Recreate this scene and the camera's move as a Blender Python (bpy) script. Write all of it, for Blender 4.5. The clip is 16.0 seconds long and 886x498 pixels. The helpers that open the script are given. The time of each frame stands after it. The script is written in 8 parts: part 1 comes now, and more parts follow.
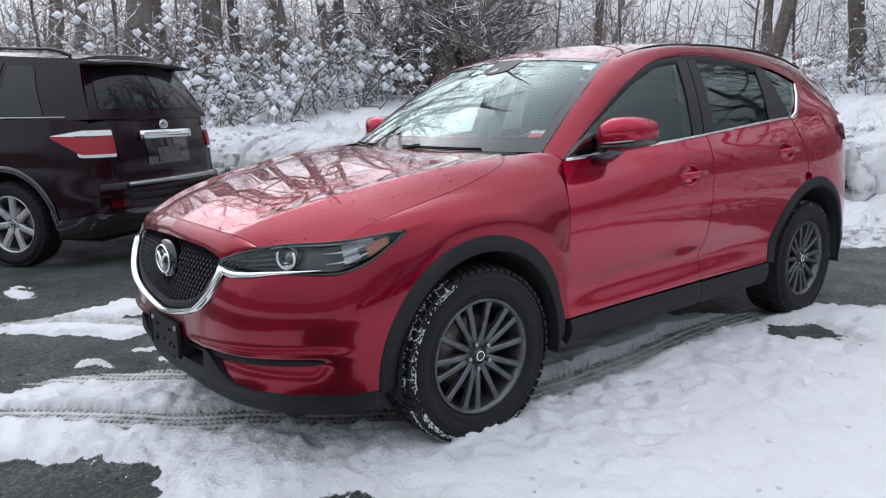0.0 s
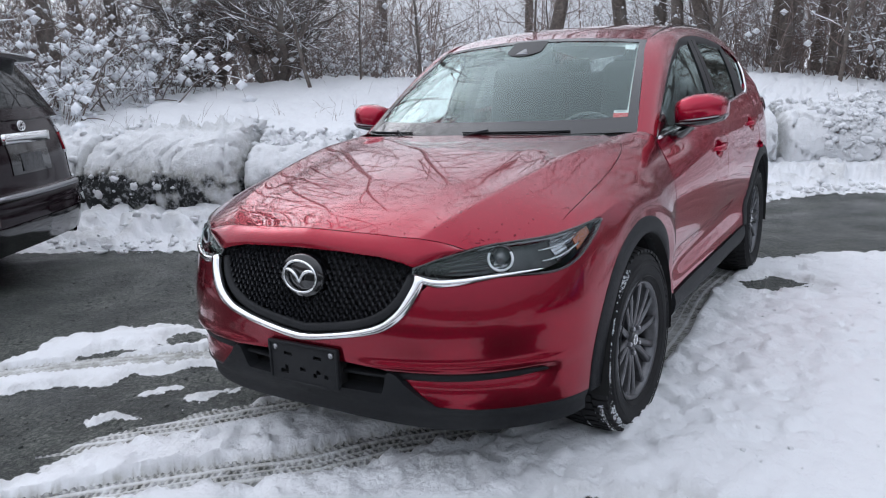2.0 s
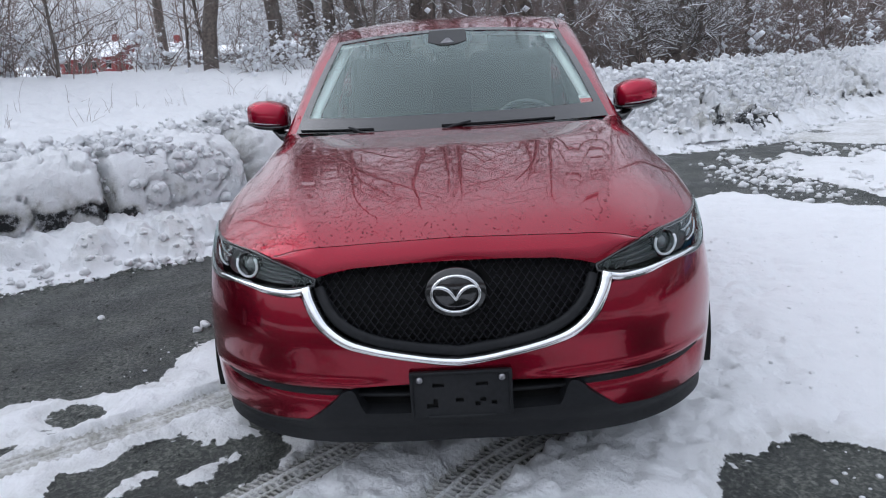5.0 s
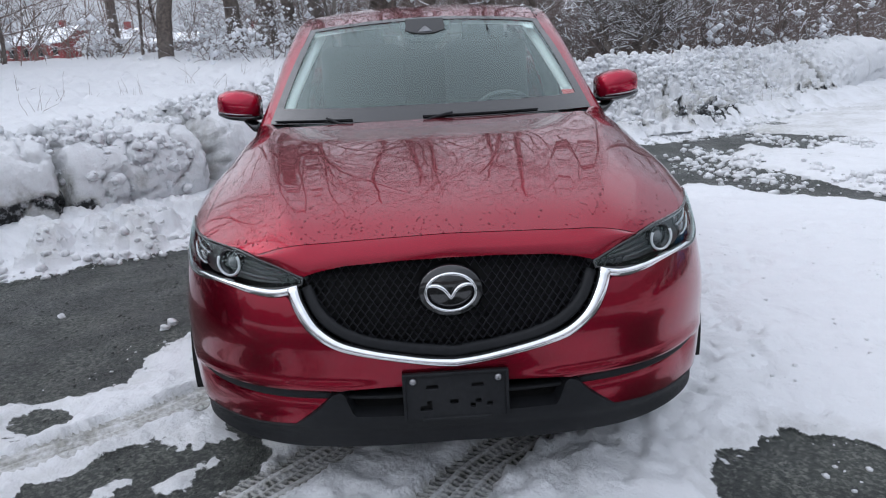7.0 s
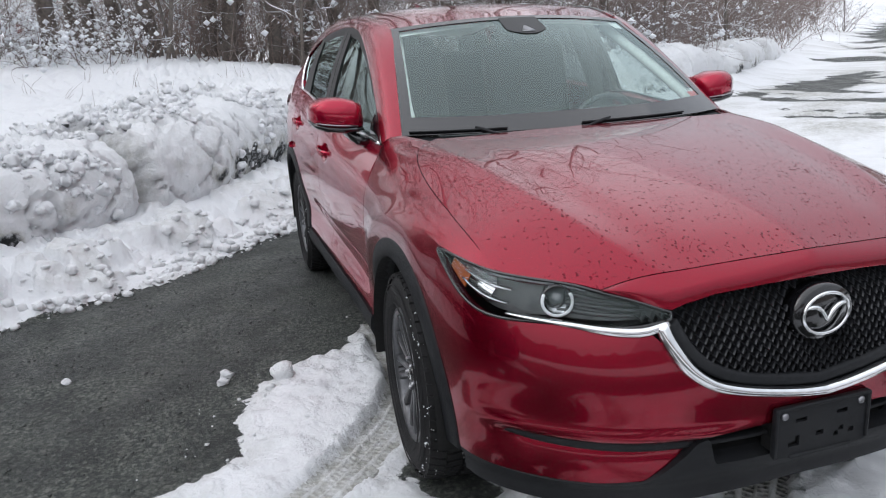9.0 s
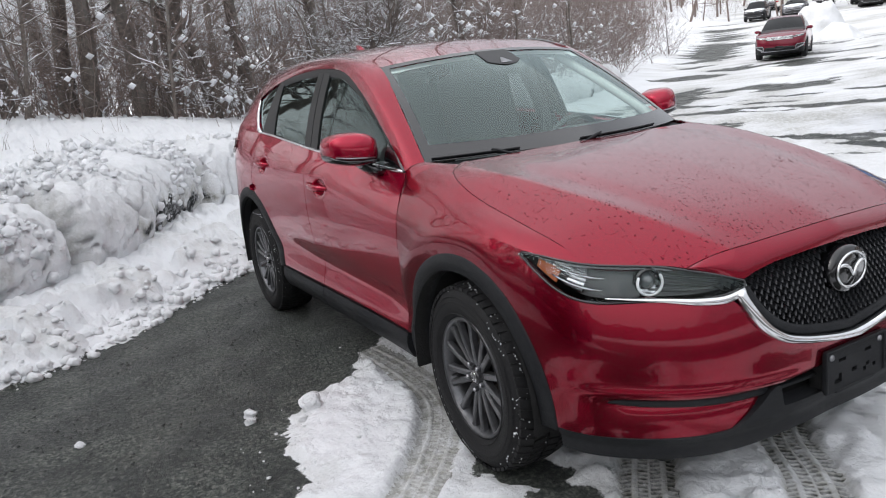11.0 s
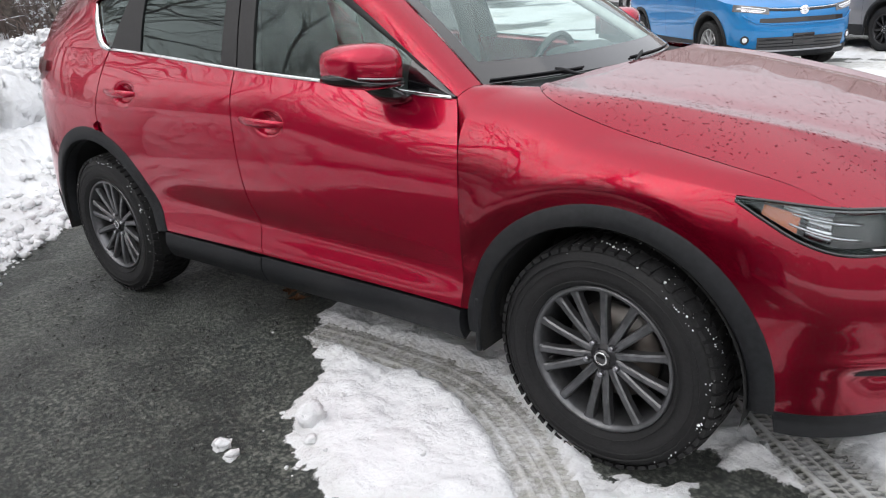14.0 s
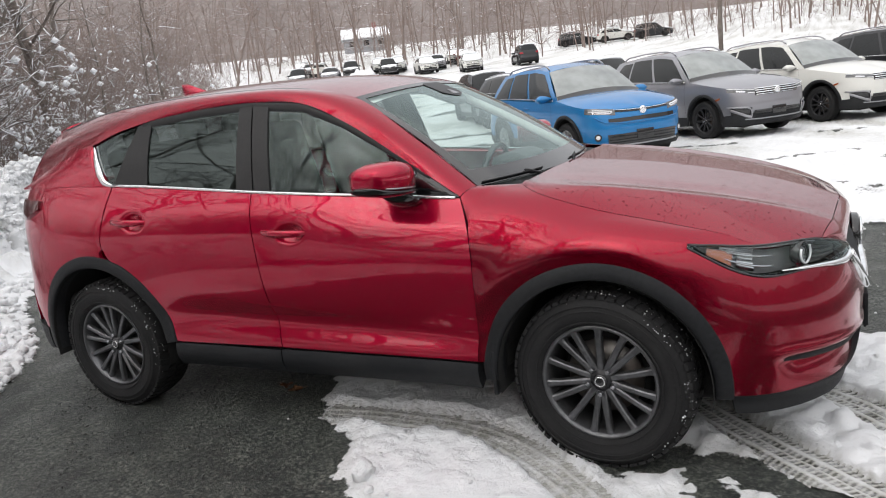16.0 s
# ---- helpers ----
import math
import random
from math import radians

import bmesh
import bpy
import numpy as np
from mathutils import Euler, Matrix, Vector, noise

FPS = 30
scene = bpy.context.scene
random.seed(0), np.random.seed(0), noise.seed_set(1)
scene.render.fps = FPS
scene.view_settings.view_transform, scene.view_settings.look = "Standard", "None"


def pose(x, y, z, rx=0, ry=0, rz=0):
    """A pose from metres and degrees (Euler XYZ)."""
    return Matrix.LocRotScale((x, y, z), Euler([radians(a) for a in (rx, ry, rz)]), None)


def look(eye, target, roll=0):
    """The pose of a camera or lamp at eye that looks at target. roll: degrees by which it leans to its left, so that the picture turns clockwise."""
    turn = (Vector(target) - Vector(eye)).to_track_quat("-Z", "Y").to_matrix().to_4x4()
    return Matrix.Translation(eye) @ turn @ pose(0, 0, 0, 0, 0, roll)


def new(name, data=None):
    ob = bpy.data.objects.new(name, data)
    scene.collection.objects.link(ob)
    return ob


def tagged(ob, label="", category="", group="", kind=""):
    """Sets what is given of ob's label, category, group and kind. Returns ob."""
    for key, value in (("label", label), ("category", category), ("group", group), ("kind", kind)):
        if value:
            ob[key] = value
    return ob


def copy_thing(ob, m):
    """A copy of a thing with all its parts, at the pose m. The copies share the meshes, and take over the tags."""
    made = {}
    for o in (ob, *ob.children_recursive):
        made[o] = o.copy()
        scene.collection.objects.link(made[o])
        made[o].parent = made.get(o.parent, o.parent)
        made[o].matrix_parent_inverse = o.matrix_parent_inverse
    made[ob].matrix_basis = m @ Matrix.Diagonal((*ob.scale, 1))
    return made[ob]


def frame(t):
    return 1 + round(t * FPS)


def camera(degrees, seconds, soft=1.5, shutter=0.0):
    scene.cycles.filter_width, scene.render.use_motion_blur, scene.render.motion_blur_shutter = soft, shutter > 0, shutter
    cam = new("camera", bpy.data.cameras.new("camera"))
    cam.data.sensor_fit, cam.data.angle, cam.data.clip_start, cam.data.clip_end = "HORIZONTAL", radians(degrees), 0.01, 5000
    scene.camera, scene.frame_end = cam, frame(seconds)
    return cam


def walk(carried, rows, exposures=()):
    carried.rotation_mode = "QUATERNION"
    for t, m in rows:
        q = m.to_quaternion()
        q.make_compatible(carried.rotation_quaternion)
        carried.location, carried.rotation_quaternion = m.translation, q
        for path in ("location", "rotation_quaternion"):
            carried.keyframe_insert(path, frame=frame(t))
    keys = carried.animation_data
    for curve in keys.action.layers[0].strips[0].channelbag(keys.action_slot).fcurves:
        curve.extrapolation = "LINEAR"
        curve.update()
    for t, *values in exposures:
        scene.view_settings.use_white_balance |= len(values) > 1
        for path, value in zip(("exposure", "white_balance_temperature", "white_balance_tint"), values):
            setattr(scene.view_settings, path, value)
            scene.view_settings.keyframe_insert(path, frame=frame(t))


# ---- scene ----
cam = camera(61.5, 16.0, soft=1.1)
PATH = [
    (0, (3.217, 2.938, 1.316), (1.972, 1.419, 0.938), -0.9),
    (0.5, (3.432, 2.594, 1.321), (2.107, 1.145, 0.938), -1.1),
    (1, (3.694, 2.339, 1.34), (2.259, 1.0, 0.954), -1.3),
    (1.5, (3.818, 1.981, 1.338), (2.268, 0.782, 0.937), -1.8),
    (2, (4.048, 1.692, 1.338), (2.385, 0.667, 0.913), -2.6),
    (2.5, (4.147, 1.317, 1.329), (2.385, 0.49, 0.866), -3.7),
    (3, (4.257, 0.995, 1.352), (2.418, 0.386, 0.856), -4.4),
    (3.5, (4.269, 0.663, 1.35), (2.38, 0.246, 0.841), -4.7),
    (4, (4.293, 0.368, 1.381), (2.377, 0.105, 0.872), -4.5),
    (4.2, (4.325, 0.261, 1.383), (2.396, 0.061, 0.893), -3.9),
    (6.3, (4.248, -0.008, 1.414), (2.315, -0.001, 0.9), -3.4),
    (6.5, (4.248, -0.02, 1.406), (2.314, -0.002, 0.893), -3.2),
    (7, (4.218, -0.034, 1.396), (2.287, 0.002, 0.878), -3.1),
    (7.5, (4.165, -0.29, 1.377), (2.237, -0.209, 0.852), -3.0),
    (8, (4.028, -0.652, 1.383), (2.111, -0.496, 0.835), -2.6),
    (8.5, (3.805, -1.023, 1.418), (1.898, -0.767, 0.874), -2.6),
    (9, (3.658, -1.401, 1.442), (1.809, -0.85, 0.914), -3.0),
    (9.2, (3.581, -1.513, 1.446), (1.759, -0.895, 0.899), -3.5),
    (11.3, (3.621, -2.143, 1.476), (1.905, -1.22, 1.026), -5.9),
    (11.5, (3.62, -2.154, 1.481), (1.908, -1.222, 1.031), -5.4),
    (12, (3.586, -2.183, 1.452), (1.898, -1.216, 0.986), -4.2),
    (12.5, (3.31, -2.227, 1.41), (1.696, -1.161, 0.9), -2.4),
    (13, (2.906, -2.347, 1.426), (1.443, -1.108, 0.858), -1.1),
    (13.5, (2.563, -2.549, 1.402), (1.252, -1.199, 0.723), -0.3),
    (14, (2.241, -2.64, 1.424), (1.046, -1.185, 0.749), -3.4),
    (14.5, (2.015, -2.93, 1.459), (0.971, -1.347, 0.822), -5.0),
    (15, (2.069, -3.201, 1.487), (1.063, -1.564, 0.931), -6.3),
    (15.5, (2.143, -3.387, 1.521), (1.208, -1.685, 1.042), -6.6),
    (16, (2.132, -3.464, 1.531), (1.212, -1.74, 1.103), -6.7),
]
walk(cam, [(t, look(eye, target, roll)) for t, eye, target, roll in PATH],
     exposures=[(0, .22, 6150, 13), (4, .08, 6020, 13), (7, .06, 6040, 13), (9, .24, 6380, 12), (12, .27, 6560, 12), (13, .38, 6600, 12), (14, .69, 6680, 12), (15, .63, 6780, 12), (16, .34, 6850, 12)])

# ---- light ----
world = bpy.data.worlds.new("overcast_sky")
scene.world = world
world.use_nodes = True
wn, wl = world.node_tree.nodes, world.node_tree.links
wn.clear()
sky = wn.new("ShaderNodeTexSky")
sky.sky_type = "NISHITA"
sky.sun_disc = False
sky.sun_elevation, sky.sun_rotation = radians(38), radians(200)
sky.air_density, sky.dust_density, sky.ozone_density = 1.0, 6.0, 1.0
hsv = wn.new("ShaderNodeHueSaturation")
hsv.inputs["Saturation"].default_value = 0.12
cloud = wn.new("ShaderNodeMix")
cloud.data_type = "RGBA"
cloud.inputs[0].default_value = 0.62
cloud.inputs[7].default_value = (7.25, 7.75, 8.45, 1)
bg = wn.new("ShaderNodeBackground")
wout = wn.new("ShaderNodeOutputWorld")
wl.new(sky.outputs["Color"], hsv.inputs["Color"])
wl.new(hsv.outputs["Color"], cloud.inputs[6])
wl.new(cloud.outputs[2], bg.inputs["Color"])
way = wn.new("ShaderNodeTexCoord")
height = wn.new("ShaderNodeSeparateXYZ")
rise = wn.new("ShaderNodeMapRange")
rise.interpolation_type = "SMOOTHSTEP"
rise.inputs[2].default_value, rise.inputs[3].default_value, rise.inputs[4].default_value = 0.75, 0.142 * 0.60, 0.142 * 1.20
wl.new(way.outputs["Generated"], height.inputs[0])
wl.new(height.outputs["Z"], rise.inputs[0])
wl.new(rise.outputs[0], bg.inputs["Strength"])
wl.new(bg.outputs["Background"], wout.inputs["Surface"])

sun = new("sun", bpy.data.lights.new("sun", "SUN"))
sun.data.energy, sun.data.angle, sun.data.color = 1.0, radians(170), (1.0, 0.97, 0.93)
sun.matrix_world = look((-5, -22, 22), (0, 0, 0))

# ---- materials ----
def material(name, color=(0.5, 0.5, 0.5), rough=0.5, metal=0.0, coat=0.0, coat_rough=0.03, spec=0.5,
             grain=0.0, grain_scale=40.0, stain=0.0, stain_scale=3.0, stain_color=None, bump=0.0, bump_scale=120.0,
             trans=0.0, emit=None, ior=1.5, alpha=1.0):
    """A procedural surface: base colour with fine grain, larger stains and a fine relief."""
    m = bpy.data.materials.new(name)
    m.use_nodes = True
    nt = m.node_tree
    b = nt.nodes["Principled BSDF"]
    b.inputs["Base Color"].default_value = (*color, 1)
    b.inputs["Roughness"].default_value = rough
    b.inputs["Metallic"].default_value = metal
    b.inputs["Coat Weight"].default_value = coat
    b.inputs["Coat Roughness"].default_value = coat_rough
    b.inputs["Specular IOR Level"].default_value = spec
    b.inputs["Transmission Weight"].default_value = trans
    b.inputs["IOR"].default_value = ior
    b.inputs["Alpha"].default_value = alpha
    if emit:
        b.inputs["Emission Color"].default_value = (*emit, 1)
        b.inputs["Emission Strength"].default_value = 1.0
    co = nt.nodes.new("ShaderNodeTexCoord")
    last = None
    if grain:
        n = nt.nodes.new("ShaderNodeTexNoise")
        n.inputs["Scale"].default_value, n.inputs["Detail"].default_value = grain_scale, 5
        nt.links.new(co.outputs["Object"], n.inputs["Vector"])
        r = nt.nodes.new("ShaderNodeMapRange")
        r.inputs[1].default_value, r.inputs[2].default_value = 0.3, 0.7
        r.inputs[3].default_value, r.inputs[4].default_value = 1 - grain, 1 + grain
        nt.links.new(n.outputs["Fac"], r.inputs[0])
        mul = nt.nodes.new("ShaderNodeMix")
        mul.data_type, mul.blend_type = "RGBA", "MULTIPLY"
        mul.inputs[0].default_value = 1
        mul.inputs[6].default_value = (*color, 1)
        nt.links.new(r.outputs[0], mul.inputs[7])
        last = mul.outputs[2]
    if stain:
        n = nt.nodes.new("ShaderNodeTexNoise")
        n.inputs["Scale"].default_value, n.inputs["Detail"].default_value = stain_scale, 6
        nt.links.new(co.outputs["Object"], n.inputs["Vector"])
        r = nt.nodes.new("ShaderNodeMapRange")
        r.inputs[1].default_value, r.inputs[2].default_value = 0.45, 0.7
        r.inputs[3].default_value, r.inputs[4].default_value = 0, stain
        nt.links.new(n.outputs["Fac"], r.inputs[0])
        mx = nt.nodes.new("ShaderNodeMix")
        mx.data_type = "RGBA"
        mx.inputs[7].default_value = (*(stain_color or [c * 0.4 for c in color]), 1)
        mx.inputs[6].default_value = (*color, 1)
        if last:
            nt.links.new(last, mx.inputs[6])
        nt.links.new(r.outputs[0], mx.inputs[0])
        last = mx.outputs[2]
    if last:
        nt.links.new(last, b.inputs["Base Color"])
    if bump:
        n = nt.nodes.new("ShaderNodeTexNoise")
        n.inputs["Scale"].default_value, n.inputs["Detail"].default_value = bump_scale, 4
        nt.links.new(co.outputs["Object"], n.inputs["Vector"])
        bp = nt.nodes.new("ShaderNodeBump")
        bp.inputs["Strength"].default_value, bp.inputs["Distance"].default_value = bump, 0.01
        nt.links.new(n.outputs["Fac"], bp.inputs["Height"])
        nt.links.new(bp.outputs["Normal"], b.inputs["Normal"])
    return m


def paint(name, color, droplets=0.0, metal=0.55, rough=0.38, film=0.25, coat=1.0, coat_ior=1.5):
    """Coated metallic car paint with a thin dirt film and, where wet, beads of water."""
    m = material(name, color, rough, metal, coat=coat, spec=0.0 if coat else 0.5, coat_rough=0.04, grain=0.05, grain_scale=900)
    nt = m.node_tree
    b = nt.nodes["Principled BSDF"]
    b.inputs["Coat IOR"].default_value = coat_ior
    co = nt.nodes.new("ShaderNodeTexCoord")
    n = nt.nodes.new("ShaderNodeTexNoise")
    n.inputs["Scale"].default_value, n.inputs["Detail"].default_value = 5.0, 8
    nt.links.new(co.outputs["Object"], n.inputs["Vector"])
    r = nt.nodes.new("ShaderNodeMapRange")
    r.inputs[1].default_value, r.inputs[2].default_value = 0.4, 0.75
    r.inputs[3].default_value, r.inputs[4].default_value = 0.008, 0.008 + film * 0.35
    nt.links.new(n.outputs["Fac"], r.inputs[0])
    nt.links.new(r.outputs[0], b.inputs["Coat Roughness"])
    if droplets:
        v = nt.nodes.new("ShaderNodeTexVoronoi")
        v.inputs["Scale"].default_value = 62
        v.inputs["Randomness"].default_value = 1
        nt.links.new(co.outputs["Object"], v.inputs["Vector"])
        patch = nt.nodes.new("ShaderNodeTexNoise")
        patch.inputs["Scale"].default_value = 9
        nt.links.new(co.outputs["Object"], patch.inputs["Vector"])
        size = nt.nodes.new("ShaderNodeMapRange")
        size.inputs[1].default_value, size.inputs[2].default_value = 0.35, 0.7
        size.inputs[3].default_value, size.inputs[4].default_value = 0.04, 0.34
        nt.links.new(patch.outputs["Fac"], size.inputs[0])
        sub = nt.nodes.new("ShaderNodeMath")
        sub.operation = "SUBTRACT"
        nt.links.new(size.outputs[0], sub.inputs[0])
        nt.links.new(v.outputs["Distance"], sub.inputs[1])
        mx = nt.nodes.new("ShaderNodeMath")
        mx.operation = "MAXIMUM"
        mx.inputs[1].default_value = 0
        nt.links.new(sub.outputs[0], mx.inputs[0])
        bp = nt.nodes.new("ShaderNodeBump")
        bp.inputs["Strength"].default_value, bp.inputs["Distance"].default_value = droplets, 0.02
        nt.links.new(mx.outputs[0], bp.inputs["Height"])
        nt.links.new(bp.outputs["Normal"], b.inputs["Coat Normal"])
        nt.links.new(bp.outputs["Normal"], b.inputs["Normal"])
    return m


# One car paint in two tones: the wet one darkened for the trees it mirrors.
RED_DARKENED = paint("wet_red_paint_darkened", (0.235, 0.002, 0.017), droplets=0.05, metal=0.86, rough=0.26, film=0.10, coat_ior=1.40)
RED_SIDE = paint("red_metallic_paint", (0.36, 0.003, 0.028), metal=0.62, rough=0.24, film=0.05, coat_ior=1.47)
BEAD = material("water_on_red_paint", (0.12, 0.001, 0.010), 0.30, 0.6, grain=0.1)
PLUM = paint("dark_plum_paint", (0.010, 0.003, 0.006), metal=0.0, rough=0.12, film=0.0, coat=0.0)
PLUM.node_tree.nodes["Principled BSDF"].inputs["Specular IOR Level"].default_value = 0.22
BLUE = paint("blue_paint", (0.012, 0.17, 0.42), metal=0.4)
GREY = paint("silver_grey_paint", (0.25, 0.25, 0.27), metal=0.6)
WHITE = paint("white_paint", (0.60, 0.60, 0.57), metal=0.0)
DARK = paint("charcoal_paint", (0.02, 0.021, 0.024), metal=0.4)
CLADDING = material("black_textured_plastic", (0.012, 0.013, 0.015), 0.55, spec=0.22, grain=0.25, grain_scale=60, stain=0.18, stain_color=(0.06, 0.06, 0.06), bump=0.25, bump_scale=500)
GLOSS_BLACK = material("gloss_black_trim", (0.006, 0.006, 0.007), 0.12, coat=0.6, grain=0.2)
GRILLE = material("dark_grille_plastic", (0.022, 0.023, 0.026), 0.28, spec=0.5, grain=0.2)
RUBBER = material("tyre_rubber", (0.012, 0.012, 0.013), 0.72, spec=0.3, grain=0.3, grain_scale=90, stain=0.35, stain_color=(0.028, 0.028, 0.027), stain_scale=7, bump=0.3, bump_scale=300)
SNOW_BIT = material("packed_snow_bits", (0.82, 0.84, 0.86), 0.7, grain=0.06, grain_scale=60, bump=0.5, bump_scale=90)
RIM = material("gunmetal_alloy", (0.115, 0.117, 0.123), 0.30, 0.75, grain=0.2, stain=0.3, stain_color=(0.04, 0.038, 0.035), stain_scale=14)
RIM_SILVER = material("silver_alloy", (0.45, 0.45, 0.46), 0.32, 0.8, grain=0.1, stain=0.3, stain_color=(0.2, 0.19, 0.18), stain_scale=10)
RIM_BLACK = material("black_alloy", (0.02, 0.02, 0.022), 0.35, 0.4, grain=0.1)
CHROME = material("chrome", (0.78, 0.79, 0.80), 0.09, 1.0, grain=0.06)
SATIN = material("satin_metal", (0.36, 0.36, 0.38), 0.3, 1.0, grain=0.08)
PILLAR = material("black_pillar_trim", (0.010, 0.010, 0.011), 0.42, spec=0.35, grain=0.2, grain_scale=80, stain=0.2, stain_color=(0.03, 0.03, 0.03))
LAMP_WHITE = material("white_light_ring", (0.8, 0.82, 0.84), 0.25, coat=0.5, grain=0.05)
TAIL_DARK = material("smoked_red_lens", (0.055, 0.002, 0.004), 0.1, coat=1, grain=0.15, grain_scale=150)
WELL = material("wheel_well_liner", (0.008, 0.008, 0.008), 0.9, grain=0.3, bump=0.3)
CABIN = material("grey_cabin_cloth", (0.085, 0.088, 0.09), 0.85, grain=0.2, grain_scale=200, bump=0.3, bump_scale=300)
CABIN_LIGHT = material("pale_cabin_trim", (0.70, 0.70, 0.67), 0.8, grain=0.1, grain_scale=100)
LAMP_DARK = material("lamp_housing", (0.10, 0.102, 0.105), 0.38, 0.5, spec=0.4, grain=0.2, grain_scale=60, stain=0.6, stain_scale=18, stain_color=(0.02, 0.02, 0.022))
LAMP_CHROME = material("lamp_reflector", (0.55, 0.56, 0.58), 0.22, 1.0, grain=0.25, grain_scale=90)
PROJECTOR = material("projector_glass", (0.05, 0.055, 0.06), 0.05, spec=1.0, coat=1, grain=0.1)
AMBER = material("amber_reflector", (0.30, 0.060, 0.008), 0.2, grain=0.15, grain_scale=200, coat=1)
TAIL = material("red_lamp_lens", (0.30, 0.004, 0.012), 0.15, coat=0.6, spec=0.2, grain=0.12, grain_scale=150)
LENS_WHITE = material("clear_lamp_lens", (0.72, 0.73, 0.75), 0.12, coat=1, grain=0.1, grain_scale=120)
STICKER_WHITE = material("paper_white", (0.75, 0.75, 0.73), 0.6, grain=0.05)
STICKER_RED = material("paper_red", (0.55, 0.03, 0.03), 0.6, grain=0.05)
STEEL = material("brake_steel", (0.2, 0.19, 0.18), 0.45, 0.9, stain=0.5, stain_color=(0.12, 0.06, 0.03), stain_scale=9)


def glass(name, tint, dark=0.0, rough=0.0, ior=1.5):
    """Thin car glass: a clear or tinted sheet with its mirror reflection."""
    m = bpy.data.materials.new(name)
    m.use_nodes = True
    nt = m.node_tree
    nt.nodes.clear()
    out = nt.nodes.new("ShaderNodeOutputMaterial")
    tr = nt.nodes.new("ShaderNodeBsdfTransparent")
    tr.inputs["Color"].default_value = (*tint, 1)
    gl = nt.nodes.new("ShaderNodeBsdfGlossy")
    gl.inputs["Roughness"].default_value = rough
    gl.inputs["Color"].default_value = (0.84, 1.0, 0.98, 1)
    fr = nt.nodes.new("ShaderNodeLayerWeight")
    fr.inputs["Blend"].default_value = 0.5
    steep = nt.nodes.new("ShaderNodeMath")
    steep.operation = "POWER"
    steep.inputs[1].default_value = 4.6
    nt.links.new(fr.outputs["Facing"], steep.inputs[0])
    head_on = ((ior - 1) / (ior + 1)) ** 2
    co = nt.nodes.new("ShaderNodeTexCoord")
    n = nt.nodes.new("ShaderNodeTexNoise")
    n.inputs["Scale"].default_value, n.inputs["Detail"].default_value = 6, 6
    nt.links.new(co.outputs["Object"], n.inputs["Vector"])
    mr = nt.nodes.new("ShaderNodeMapRange")
    mr.inputs[3].default_value, mr.inputs[4].default_value = rough, rough + 0.05
    nt.links.new(n.outputs["Fac"], mr.inputs[0])
    nt.links.new(mr.outputs[0], gl.inputs["Roughness"])
    boost = nt.nodes.new("ShaderNodeMath")
    boost.operation = "MULTIPLY_ADD"
    boost.inputs[1].default_value, boost.inputs[2].default_value = 1.0 - head_on, 1.6 * head_on + dark
    boost.use_clamp = True
    nt.links.new(steep.outputs[0], boost.inputs[0])
    mx = nt.nodes.new("ShaderNodeMixShader")
    nt.links.new(boost.outputs[0], mx.inputs[0])
    nt.links.new(tr.outputs[0], mx.inputs[1])
    nt.links.new(gl.outputs[0], mx.inputs[2])
    nt.links.new(mx.outputs[0], out.inputs["Surface"])
    return m


WINDSHIELD = glass("green_windshield_glass", (0.86, 0.95, 0.93), 0.03, 0.0)
TINT = glass("dark_privacy_glass", (0.14, 0.15, 0.15), 0.0, 0.0, 1.45)
SIDE_GLASS = glass("side_window_glass", (0.68, 0.74, 0.72), 0.0, 0.0, 1.45)
REAR_GLASS = glass("rear_window_glass", (0.55, 0.58, 0.57), 0.02, 0.0)
LENS = glass("clear_lens", (0.90, 0.92, 0.92), 0.0, 0.0, 1.28)


